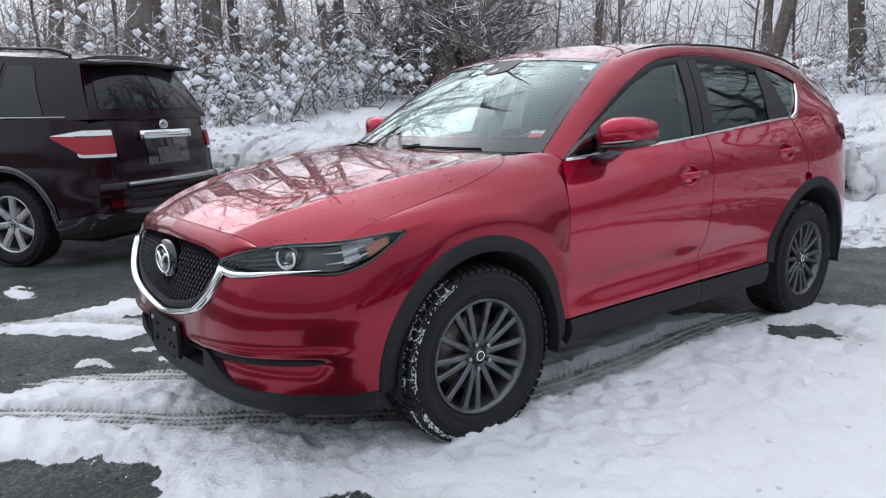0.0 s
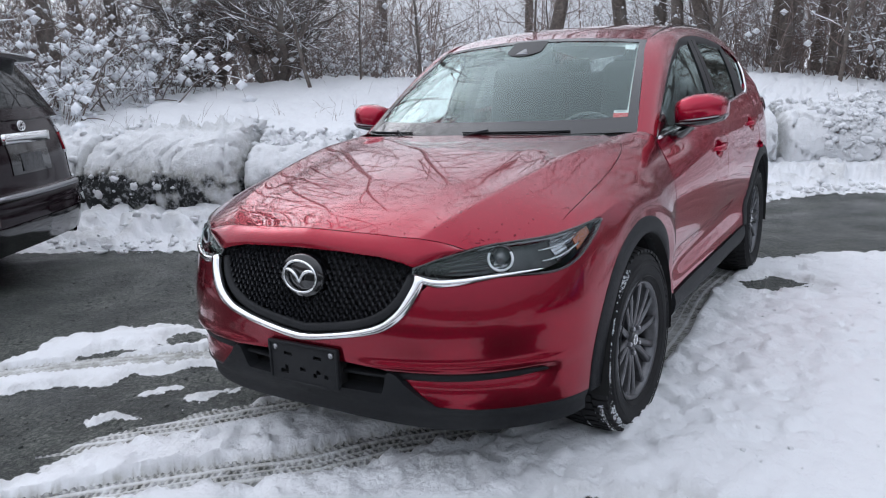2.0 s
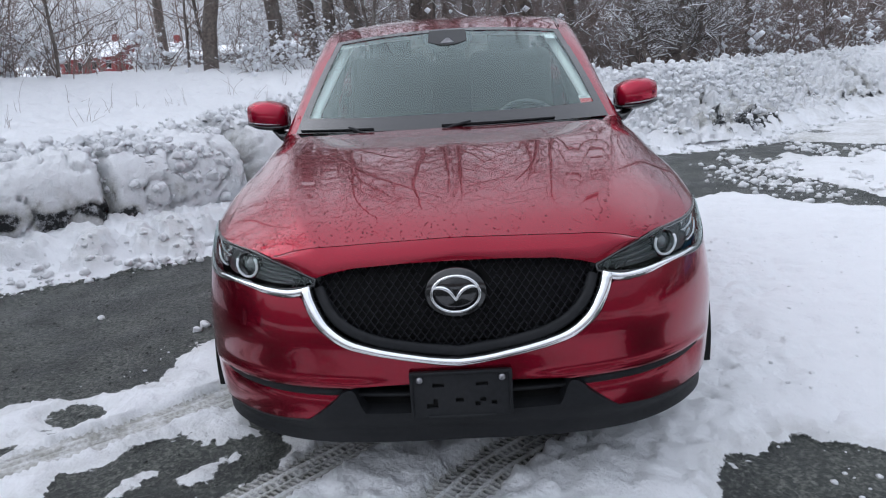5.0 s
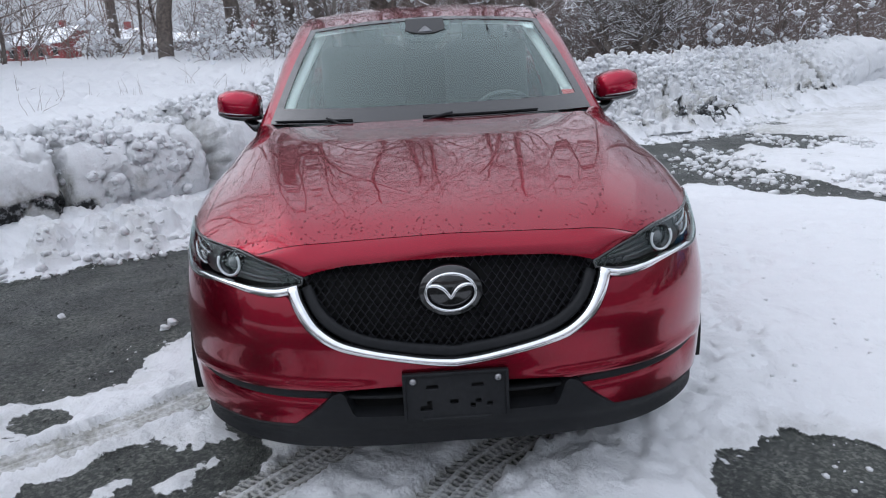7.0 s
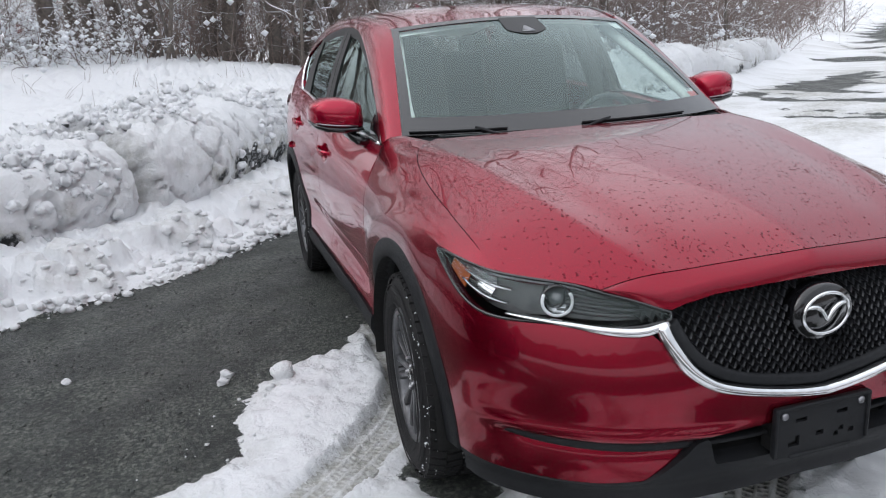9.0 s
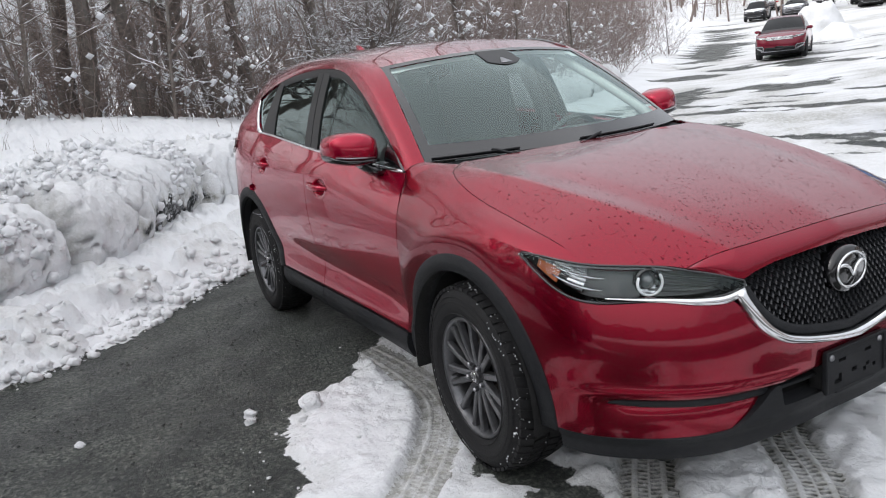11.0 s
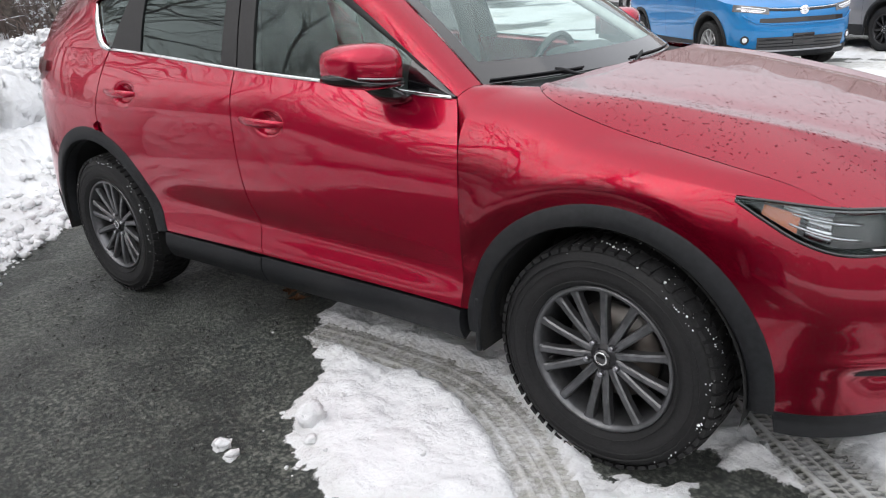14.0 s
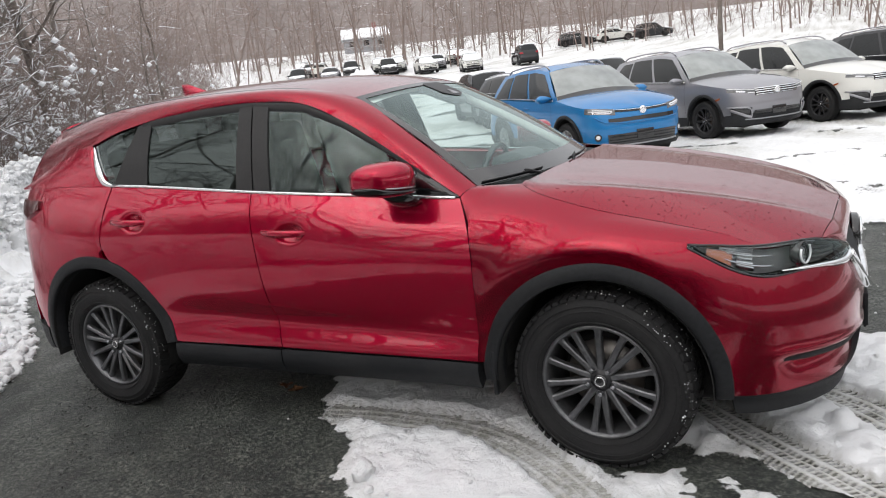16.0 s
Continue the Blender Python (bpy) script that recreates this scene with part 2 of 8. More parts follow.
def ground_material():
    """Wet gravelly asphalt under patchy snow; the snow attribute comes from the height of the snow layer."""
    m = bpy.data.materials.new("asphalt_and_snow")
    m.use_nodes = True
    nt = m.node_tree
    N, L = nt.nodes, nt.links
    b = N["Principled BSDF"]
    co = N.new("ShaderNodeTexCoord")

    def noise_tex(scale, detail=6, rough=0.55):
        n = N.new("ShaderNodeTexNoise")
        n.inputs["Scale"].default_value, n.inputs["Detail"].default_value, n.inputs["Roughness"].default_value = scale, detail, rough
        L.new(co.outputs["Object"], n.inputs["Vector"])
        return n.outputs["Fac"]

    def ramp(src, a, c, lo, hi):
        r = N.new("ShaderNodeMapRange")
        for i, v in enumerate((a, c, lo, hi)):
            r.inputs[i + 1].default_value = v
        L.new(src, r.inputs[0])
        return r.outputs[0]

    def mix(f, a, c, kind="MIX"):
        x = N.new("ShaderNodeMix")
        x.data_type, x.blend_type = "RGBA", kind
        for sock, v in ((x.inputs[0], f), (x.inputs[6], a), (x.inputs[7], c)):
            if isinstance(v, (int, float)):
                sock.default_value = v
            elif isinstance(v, tuple):
                sock.default_value = (*v, 1)
            else:
                L.new(v, sock)
        return x.outputs[2]

    def arith(op, a, c):
        x = N.new("ShaderNodeMath")
        x.operation = op
        for sock, v in ((x.inputs[0], a), (x.inputs[1], c)):
            if isinstance(v, (int, float)):
                sock.default_value = v
            else:
                L.new(v, sock)
        return x.outputs[0]

    snow_a, dirt_a = N.new("ShaderNodeAttribute"), N.new("ShaderNodeAttribute")
    snow_a.attribute_name, dirt_a.attribute_name = "snow", "dirt"
    # stones of the asphalt
    vor = N.new("ShaderNodeTexVoronoi")
    vor.inputs["Scale"].default_value = 58
    L.new(co.outputs["Object"], vor.inputs["Vector"])
    stones = mix(ramp(vor.outputs["Distance"], 0.0, 0.6, 0, 1), (0.25, 0.26, 0.238), (0.022, 0.032, 0.030))
    tint = mix(ramp(noise_tex(1.1), 0.35, 0.68, 0, 0.35), stones, (0.095, 0.102, 0.090))
    tint = mix(ramp(noise_tex(40, 5, 0.7), 0.52, 0.62, 0, 0.85), tint, (0.29, 0.30, 0.28))
    asphalt = mix(arith("MULTIPLY", ramp(noise_tex(2.6), 0.40, 0.58, 0, 1), ramp(noise_tex(52, 6, 0.75), 0.44, 0.53, 0.1, 1)), tint, (0.020, 0.024, 0.024))
    asphalt = mix(1.0, asphalt, (0.74, 0.74, 0.695), "MULTIPLY")
    snowcol = mix(ramp(noise_tex(9), 0.3, 0.75, 0, 0.35), (0.80, 0.812, 0.828), (0.70, 0.712, 0.735))
    grit = ramp(noise_tex(55, 8, 0.75), 0.62, 0.72, 0, 1)
    slush = mix(ramp(noise_tex(17), 0.3, 0.7, 0, 1), (0.165, 0.158, 0.118), (0.36, 0.35, 0.29))
    slush = mix(ramp(dirt_a.outputs["Fac"], 0.72, 1.05, 0, 1), slush, (0.026, 0.028, 0.028))
    dirty = arith("MULTIPLY", dirt_a.outputs["Fac"], ramp(noise_tex(16, 8, 0.72), 0.34, 0.58, 0.3, 1.0))
    snowcol = mix(dirty, snowcol, slush)
    snowcol = mix(arith("MULTIPLY", grit, ramp(dirt_a.outputs["Fac"], 0.0, 1.0, 0.05, 0.9)), snowcol, (0.05, 0.052, 0.05))
    edge = arith("ADD", snow_a.outputs["Fac"], ramp(noise_tex(38, 6, 0.7), 0.2, 0.8, -0.28, 0.28))
    edge = arith("ADD", edge, ramp(noise_tex(1.9, 7, 0.7), 0.3, 0.7, -0.22, 0.22))
    cover = ramp(edge, 0.42, 0.56, 0, 1)
    L.new(mix(cover, asphalt, snowcol), b.inputs["Base Color"])
    wet = ramp(noise_tex(2.4), 0.38, 0.66, 0.52, 0.30)
    rgh = N.new("ShaderNodeMix")
    L.new(cover, rgh.inputs[0])
    L.new(wet, rgh.inputs[2])
    rgh.inputs[3].default_value = 0.62
    L.new(rgh.outputs[0], b.inputs["Roughness"])
    L.new(ramp(cover, 0, 1, 0.48, 0.15), b.inputs["Specular IOR Level"])
    h1 = arith("ADD", arith("MULTIPLY", vor.outputs["Distance"], -1.4), arith("MULTIPLY", noise_tex(48, 8, 0.8), 7.0))
    crumb = N.new("ShaderNodeTexVoronoi")
    crumb.inputs["Scale"].default_value = 46
    L.new(co.outputs["Object"], crumb.inputs["Vector"])
    h2 = arith("ADD", arith("MULTIPLY", noise_tex(38, 8, 0.75), 2.2), arith("MULTIPLY", noise_tex(11, 6, 0.7), 2.0))
    h2 = arith("ADD", h2, arith("MULTIPLY", crumb.outputs["Distance"], -0.6))
    hs = N.new("ShaderNodeMix")
    L.new(cover, hs.inputs[0])
    L.new(h1, hs.inputs[2])
    L.new(h2, hs.inputs[3])
    bp = N.new("ShaderNodeBump")
    bp.inputs["Strength"].default_value, bp.inputs["Distance"].default_value = 0.6, 0.013
    L.new(hs.outputs[0], bp.inputs["Height"])
    L.new(bp.outputs["Normal"], b.inputs["Normal"])
    return m


GROUND = ground_material()


def bark(name, color, snow):
    """Bark that carries snow on its upper side."""
    m = material(name, color, 0.85, grain=0.45, grain_scale=18, stain=0.5, stain_color=(0.24, 0.23, 0.215), stain_scale=2.0, bump=0.8, bump_scale=25)
    nt = m.node_tree
    b = nt.nodes["Principled BSDF"]
    geo = nt.nodes.new("ShaderNodeNewGeometry")
    sep = nt.nodes.new("ShaderNodeSeparateXYZ")
    nt.links.new(geo.outputs["Normal"], sep.inputs[0])
    co = nt.nodes.new("ShaderNodeTexCoord")
    n = nt.nodes.new("ShaderNodeTexNoise")
    n.inputs["Scale"].default_value = 1.7
    nt.links.new(co.outputs["Object"], n.inputs["Vector"])
    add = nt.nodes.new("ShaderNodeMath")
    add.operation = "MULTIPLY_ADD"
    add.inputs[1].default_value, add.inputs[2].default_value = 1.4, -0.7
    nt.links.new(n.outputs["Fac"], add.inputs[0])
    tot = nt.nodes.new("ShaderNodeMath")
    nt.links.new(sep.outputs["Z"], tot.inputs[0])
    nt.links.new(add.outputs[0], tot.inputs[1])
    r = nt.nodes.new("ShaderNodeMapRange")
    r.inputs[1].default_value, r.inputs[2].default_value = snow, snow + 0.15
    nt.links.new(tot.outputs[0], r.inputs[0])
    mx = nt.nodes.new("ShaderNodeMix")
    mx.data_type = "RGBA"
    src = b.inputs["Base Color"].links[0].from_socket
    nt.links.new(r.outputs[0], mx.inputs[0])
    nt.links.new(src, mx.inputs[6])
    mx.inputs[7].default_value = (0.80, 0.82, 0.85, 1)
    nt.links.new(mx.outputs[2], b.inputs["Base Color"])
    return m


BARK = bark("grey_brown_bark", (0.125, 0.102, 0.088), 0.72)
BARK_SNOWY = bark("snow_dusted_bark", (0.12, 0.098, 0.086), 0.62)
TWIG = bark("thin_twigs", (0.17, 0.135, 0.118), 0.62)
TWIG_BARE = bark("bare_brown_twigs", (0.20, 0.150, 0.132), 0.80)


def far_slope():
    """Dense bare woods on a far slope: upright grey-brown stems, pale gaps and snow below."""
    m = material("far_wood_slope", (0.16, 0.138, 0.130), 0.95)
    nt = m.node_tree
    b = nt.nodes["Principled BSDF"]
    co = nt.nodes.new("ShaderNodeTexCoord")
    mp = nt.nodes.new("ShaderNodeMapping")
    mp.inputs["Scale"].default_value = (1.0, 1.0, 0.16)
    nt.links.new(co.outputs["Object"], mp.inputs["Vector"])
    last = None
    for scale, lo, hi, col in ((1.4, .40, .62, (0.07, 0.058, 0.054)), (0.16, .45, .65, (0.20, 0.178, 0.17)), (3.2, .58, .70, (0.50, 0.48, 0.48))):
        n = nt.nodes.new("ShaderNodeTexNoise")
        n.inputs["Scale"].default_value, n.inputs["Detail"].default_value, n.inputs["Roughness"].default_value = scale, 8, .7
        nt.links.new(mp.outputs[0], n.inputs["Vector"])
        r = nt.nodes.new("ShaderNodeMapRange")
        r.inputs[1].default_value, r.inputs[2].default_value, r.inputs[4].default_value = lo, hi, .8
        nt.links.new(n.outputs["Fac"], r.inputs[0])
        x = nt.nodes.new("ShaderNodeMix")
        x.data_type = "RGBA"
        x.inputs[6].default_value, x.inputs[7].default_value = (0.20, 0.165, 0.155, 1), (*col, 1)
        if last:
            nt.links.new(last, x.inputs[6])
        nt.links.new(r.outputs[0], x.inputs[0])
        last = x.outputs[2]
    nt.links.new(last, b.inputs["Base Color"])
    return m


FAR_SLOPE = far_slope()

# ---- mesh tools ----
def mesh_of(name, verts, faces, mat, smooth=True):
    me = bpy.data.meshes.new(name)
    me.from_pydata([tuple(map(float, v)) for v in verts], [], faces)
    me.materials.append(mat)
    if smooth:
        me.polygons.foreach_set("use_smooth", [True] * len(me.polygons))
    me.update()
    return me


def part(name, geo, mat, parent=None, label="", smooth=True):
    """One mesh object, from (verts, faces) or a bmesh, under a thing or a part."""
    if isinstance(geo, bmesh.types.BMesh):
        me = bpy.data.meshes.new(name)
        geo.to_mesh(me)
        geo.free()
        me.materials.append(mat)
        me.polygons.foreach_set("use_smooth", [smooth] * len(me.polygons))
    else:
        me = mesh_of(name, geo[0], geo[1], mat, smooth)
    ob = new(name, me)
    if parent:
        ob.parent = parent
    if label:
        tagged(ob, label)
    return ob


def thing(name, label, category, m=None, group=""):
    """An Empty at the base of a thing."""
    ob = new(name)
    ob.empty_display_size = 0.2
    if m is not None:
        ob.matrix_world = m
    return tagged(ob, label, category, group)


def join(*geos):
    V, F = [], []
    for v, f in geos:
        k = len(V)
        V.extend(map(tuple, v))
        F.extend([tuple(i + k for i in q) for q in f])
    return V, F


def catmull(points, n):
    """n samples, evenly spaced, of a smooth curve through the points."""
    P = np.array(points, float)
    if len(P) == 2:
        return P[0] + np.linspace(0, 1, n)[:, None] * (P[1] - P[0])
    Q = np.vstack([2 * P[0] - P[1], P, 2 * P[-1] - P[-2]])
    out = []
    for i in range(1, len(Q) - 2):
        a, b, c, d = Q[i - 1:i + 3]
        l1, l2, l3 = (max(1e-6, np.linalg.norm(v)) ** 0.5 for v in (b - a, c - b, d - c))
        t0, t1, t2, t3 = 0, l1, l1 + l2, l1 + l2 + l3
        t = np.linspace(t1, t2, 17)[:, None]
        A1, A2, A3 = (t1 - t) / l1 * a + t / l1 * b, (t2 - t) / l2 * b + (t - t1) / l2 * c, (t3 - t) / l3 * c + (t - t2) / l3 * d
        B1, B2 = (t2 - t) / (t2 - t0) * A1 + (t - t0) / (t2 - t0) * A2, (t3 - t) / (t3 - t1) * A2 + (t - t1) / (t3 - t1) * A3
        C = (t2 - t) / l2 * B1 + (t - t1) / l2 * B2
        out.append(C if i == len(Q) - 3 else C[:-1])
    C = np.vstack(out)
    s = np.concatenate([[0], np.cumsum(np.linalg.norm(np.diff(C, axis=0), axis=1))])
    u = np.linspace(0, s[-1], n)
    return np.stack([np.interp(u, s, C[:, k]) for k in range(C.shape[1])], 1)


def poly(points, counts):
    """Straight pieces between the points, each with its own number of steps, so that corners are kept."""
    out = []
    for a, b, n in zip(points[:-1], points[1:], counts):
        for i in range(n):
            out.append(np.array(a, float) + (np.array(b, float) - np.array(a, float)) * i / n)
    return np.array(out + [np.array(points[-1], float)])


def resample(P, n):
    s = np.concatenate([[0], np.cumsum(np.linalg.norm(np.diff(P, axis=0), axis=1))])
    u = np.linspace(0, s[-1], n)
    return np.stack([np.interp(u, s, P[:, k]) for k in range(P.shape[1])], 1)


def coons(bottom, top, left, right):
    """A patch between four edges: bottom and top of nu points, left and right (from bottom to top) of nv points."""
    nu, nv = len(bottom), len(left)
    u, v = np.linspace(0, 1, nu)[:, None, None], np.linspace(0, 1, nv)[None, :, None]
    b, t, l, r = bottom[:, None], top[:, None], left[None], right[None]
    return (1 - v) * b + v * t + (1 - u) * l + u * r - ((1 - u) * (1 - v) * bottom[0] + u * (1 - v) * bottom[-1] + (1 - u) * v * top[0] + u * v * top[-1])


def grid_normals(P):
    du = np.gradient(P, axis=0)
    dv = np.gradient(P, axis=1)
    n = np.cross(du, dv)
    return n / np.maximum(np.linalg.norm(n, axis=2, keepdims=True), 1e-9)


def sheet(P, lip=0.02, gap=0.0, out=None):
    """A grid of points as a shell panel whose rim turns inwards by lip. out: a direction or a centre that tells which side is outside."""
    P = np.array(P, float)
    nu, nv = P.shape[:2]
    if gap:
        def pull(a, b):
            d = b - a
            return a + d / np.maximum(np.linalg.norm(d, axis=-1, keepdims=True), 1e-9) * gap
        P[0], P[-1] = pull(P[0], P[1]), pull(P[-1], P[-2])
        P[:, 0], P[:, -1] = pull(P[:, 0], P[:, 1]), pull(P[:, -1], P[:, -2])
    n = grid_normals(P)
    o = np.array(out if out is not None else (0, 0, 0.6), float)
    flip = np.sum(n * (P - o)) < 0
    if flip:
        n = -n
    V = [tuple(p) for p in P.reshape(-1, 3)]
    F = []
    for i in range(nu - 1):
        for j in range(nv - 1):
            q = (i * nv + j, (i + 1) * nv + j, (i + 1) * nv + j + 1, i * nv + j + 1)
            F.append(q[::-1] if flip else q)
    if lip:
        ring = [(i, 0) for i in range(nu)] + [(nu - 1, j) for j in range(1, nv)] + [(i, nv - 1) for i in range(nu - 2, -1, -1)] + [(0, j) for j in range(nv - 2, 0, -1)]
        base = len(V)
        for i, j in ring:
            V.append(tuple(P[i, j]))
        for i, j in ring:
            V.append(tuple(P[i, j] - n[i, j] * lip))
        m = len(ring)
        for k in range(m):
            a, b = base + k, base + (k + 1) % m
            q = (b, a, a + m, b + m)
            F.append(q[::-1] if flip else q)
    return V, F


def tube(path, radii, sides=8, cap=True, squash=(1, 1)):
    """A round bar along a path; radii one for all or one for each point."""
    P = np.array(path, float)
    n = len(P)
    R = np.full(n, radii) if np.isscalar(radii) else np.array(radii, float)
    T = np.gradient(P, axis=0)
    T /= np.maximum(np.linalg.norm(T, axis=1, keepdims=True), 1e-9)
    ref = np.array((0, 0, 1.0)) if abs(T[0][2]) < 0.9 else np.array((1.0, 0, 0))
    V, F = [], []
    a = np.linspace(0, 2 * np.pi, sides, endpoint=False)
    for i in range(n):
        e1 = np.cross(T[i], ref)
        e1 /= max(np.linalg.norm(e1), 1e-9)
        e2 = np.cross(e1, T[i])
        V.extend(P[i] + R[i] * (np.cos(a)[:, None] * e1 * squash[0] + np.sin(a)[:, None] * e2 * squash[1]))
        ref = e2 if np.linalg.norm(e2) > 0.5 else ref
    for i in range(n - 1):
        for j in range(sides):
            k = (j + 1) % sides
            F.append((i * sides + j, i * sides + k, (i + 1) * sides + k, (i + 1) * sides + j))
    if cap:
        F.append(tuple(range(sides))[::-1])
        F.append(tuple(range((n - 1) * sides, n * sides)))
    return V, F


def lathe(profile, n=48, axis="y", start=0.0, end=2 * math.pi):
    """A profile of (radius, along) turned about an axis."""
    full = abs(end - start - 2 * math.pi) < 1e-6
    a = np.linspace(start, end, n, endpoint=not full)
    V, F = [], []
    for t in a:
        for r, h in profile:
            c, s = r * math.cos(t), r * math.sin(t)
            V.append({"y": (c, h, s), "x": (h, c, s), "z": (c, s, h)}[axis])
    k = len(profile)
    for i in range(n if full else n - 1):
        j = (i + 1) % n
        for p in range(k - 1):
            F.append((i * k + p, j * k + p, j * k + p + 1, i * k + p + 1))
    return V, F


def box(x0, x1, y0, y1, z0, z1, bevel=0.01, seg=2):
    bm = bmesh.new()
    bmesh.ops.create_cube(bm, size=1)
    for v in bm.verts:
        v.co = ((x0 + x1) / 2 + v.co.x * (x1 - x0), (y0 + y1) / 2 + v.co.y * (y1 - y0), (z0 + z1) / 2 + v.co.z * (z1 - z0))
    if bevel:
        bmesh.ops.bevel(bm, geom=bm.edges[:], offset=bevel, segments=seg, profile=0.5, affect="EDGES")
    bm.verts.index_update()
    V = [tuple(v.co) for v in bm.verts]
    F = [tuple(v.index for v in f.verts) for f in bm.faces]
    bm.free()
    return V, F


def moved(geo, m):
    return [tuple(m @ Vector(v)) for v in geo[0]], geo[1]


def hull_box(sections, n=None):
    """A closed skin through rings of points of equal length, with end caps."""
    S = [np.array(s, float) for s in sections]
    k = len(S[0])
    V = [tuple(p) for s in S for p in s]
    F = []
    for i in range(len(S) - 1):
        for j in range(k):
            F.append((i * k + j, i * k + (j + 1) % k, (i + 1) * k + (j + 1) % k, (i + 1) * k + j))
    F.append(tuple(range(k))[::-1])
    F.append(tuple(range((len(S) - 1) * k, len(S) * k)))
    return V, F


def rounded(w, h, r, n=5):
    """A rounded rectangle of points about the origin."""
    out = []
    for cx, cy, a0 in ((w / 2 - r, h / 2 - r, 0), (-w / 2 + r, h / 2 - r, 90), (-w / 2 + r, -h / 2 + r, 180), (w / 2 - r, -h / 2 + r, 270)):
        for i in range(n):
            a = radians(a0 + 90 * i / (n - 1))
            out.append((cx + r * math.cos(a), cy + r * math.sin(a)))
    return out

# ---- the red car: x forward, y to its left, standing on z = 0 ----
PLAN = np.array([(2.262, 0), (2.258, .2), (2.234, .42), (2.19, .56), (2.12, .67), (2.02, .768), (1.90, .842), (1.75, .880), (1.55, .895), (1.35, .90), (1.0, .90), (.5, .90),
                 (0, .905), (-.5, .91), (-1.0, .915), (-1.35, .92), (-1.7, .905), (-1.92, .86), (-2.06, .79), (-2.15, .67), (-2.21, .45), (-2.235, 0)])
PC = catmull(PLAN, 900)
PS = np.concatenate([[0], np.cumsum(np.linalg.norm(np.diff(PC, axis=0), axis=1))])
PT = np.gradient(PC, axis=0)
PN = np.stack([-PT[:, 1], PT[:, 0]], 1) * -1
PN /= np.linalg.norm(PN, axis=1, keepdims=True)
if PN[450, 1] < 0:
    PN = -PN


def at_x(x):
    """Place along the plan line of the body, from the nose, where it has that x."""
    return float(np.interp(-x, -PC[:, 0], PS))


def at_y(y):
    """The same on the nose, by the distance from the middle."""
    return float(np.interp(y, PC[:320, 1], PS[:320]))


ZL = np.array([.16, .26, .34, .42, .52, .62, .72, .82, .90, .98, 1.06, 1.14, 1.22, 1.30])
INSET = [
    (0.0, [.13, .07, .035, .02, .005, 0, .012, .045, .095, .16, .25, .3, .3, .3]),
    (at_y(.62), [.10, .05, .02, .008, 0, 0, .022, .062, .105, .15, .2, .25, .25, .25]),
    (at_x(1.90), [.08, .03, .012, .005, 0, 0, .016, .045, .082, .12, .16, .2, .2, .2]),
    (at_x(1.68), [.08, .03, .012, .005, 0, 0, .006, .022, .052, .10, .15, .2, .2, .2]),
    (at_x(1.35), [.06, .03, .012, .006, 0, 0, 0, .008, .028, .075, .12, .15, .15, .15]),
    (at_x(.75), [.09, .055, .03, .022, .034, .02, .008, .004, .014, .045, .10, .14, .16, .18]),
    (at_x(0), [.09, .055, .03, .022, .036, .018, .004, 0, .004, .014, .036, .075, .11, .14]),
    (at_x(-.7), [.09, .055, .03, .022, .034, .016, .004, 0, .003, .010, .030, .066, .105, .14]),
    (at_x(-1.35), [.06, .03, .012, .004, 0, 0, 0, .002, .006, .014, .034, .062, .10, .14]),
    (at_x(-1.9), [.08, .03, .01, .004, 0, .002, .006, .012, .018, .022, .035, .055, .09, .13]),
    (at_x(-2.19), [.10, .05, .02, .006, 0, .01, .04, .05, .05, .055, .075, .11, .16, .22]),
    (PS[-1], [.12, .06, .03, .01, 0, .01, .05, .06, .06, .07, .09, .13, .19, .26]),
]
IS, IV = np.array([a for a, _ in INSET]), np.array([b for _, b in INSET])


def smooth_interp(x, xs, ys):
    """Monotone-ish cubic through (xs, ys); ys may have columns."""
    m = np.gradient(ys, xs, axis=0)
    i = np.clip(np.searchsorted(xs, x) - 1, 0, len(xs) - 2)
    h = xs[i + 1] - xs[i]
    t = np.clip((x - xs[i]) / h, 0, 1)
    if ys.ndim > 1:
        t, h = t[..., None], h[..., None]
    return (2 * t ** 3 - 3 * t ** 2 + 1) * ys[i] + (t ** 3 - 2 * t ** 2 + t) * h * m[i] + (-2 * t ** 3 + 3 * t ** 2) * ys[i + 1] + (t ** 3 - t ** 2) * h * m[i + 1]


def skin(sz, off=0.0, extra=None):
    """Points of the body's side and nose, from (place along the plan, height) pairs."""
    sz = np.array(sz, float)
    shape = sz.shape[:-1]
    s, z = sz[..., 0].ravel(), sz[..., 1].ravel()
    prof = smooth_interp(s, IS, IV)
    d = np.array([smooth_interp(np.array(zz), ZL, p) for zz, p in zip(z, prof)])
    # pressed relief of the doors: a soft hollow low down that rises to the rear
    x = np.interp(s, PS, PC[:, 0])
    line = 0.50 + 0.05 * (x - 0.8) * -1
    d = d + 0.015 * np.exp(-((z - line) / 0.065) ** 2) * np.clip((0.95 - x) / 0.3, 0, 1) * np.clip((x + 0.95) / 0.4, 0, 1)
    if extra is not None:
        d = d + extra(s, z)
    nx, ny = np.interp(s, PS, PN[:, 0]), np.interp(s, PS, PN[:, 1])
    ln = np.hypot(nx, ny)
    px, py = np.interp(s, PS, PC[:, 0]), np.interp(s, PS, PC[:, 1])
    k = off - d
    return np.stack([px + nx / ln * k, np.maximum(py + ny / ln * k, 0), z], 1).reshape(*shape, 3)


def side_sheet(bottom, top, left, right, nu, nv, off=0.0, extra=None, **kw):
    """A body panel from four edges in (x or place, height)."""
    b, t, l, r = (resample(np.array(c, float), n) if len(c) != n else np.array(c, float) for c, n in ((bottom, nu), (top, nu), (left, nv), (right, nv)))
    return skin(coons(b, t, l, r), off, extra)


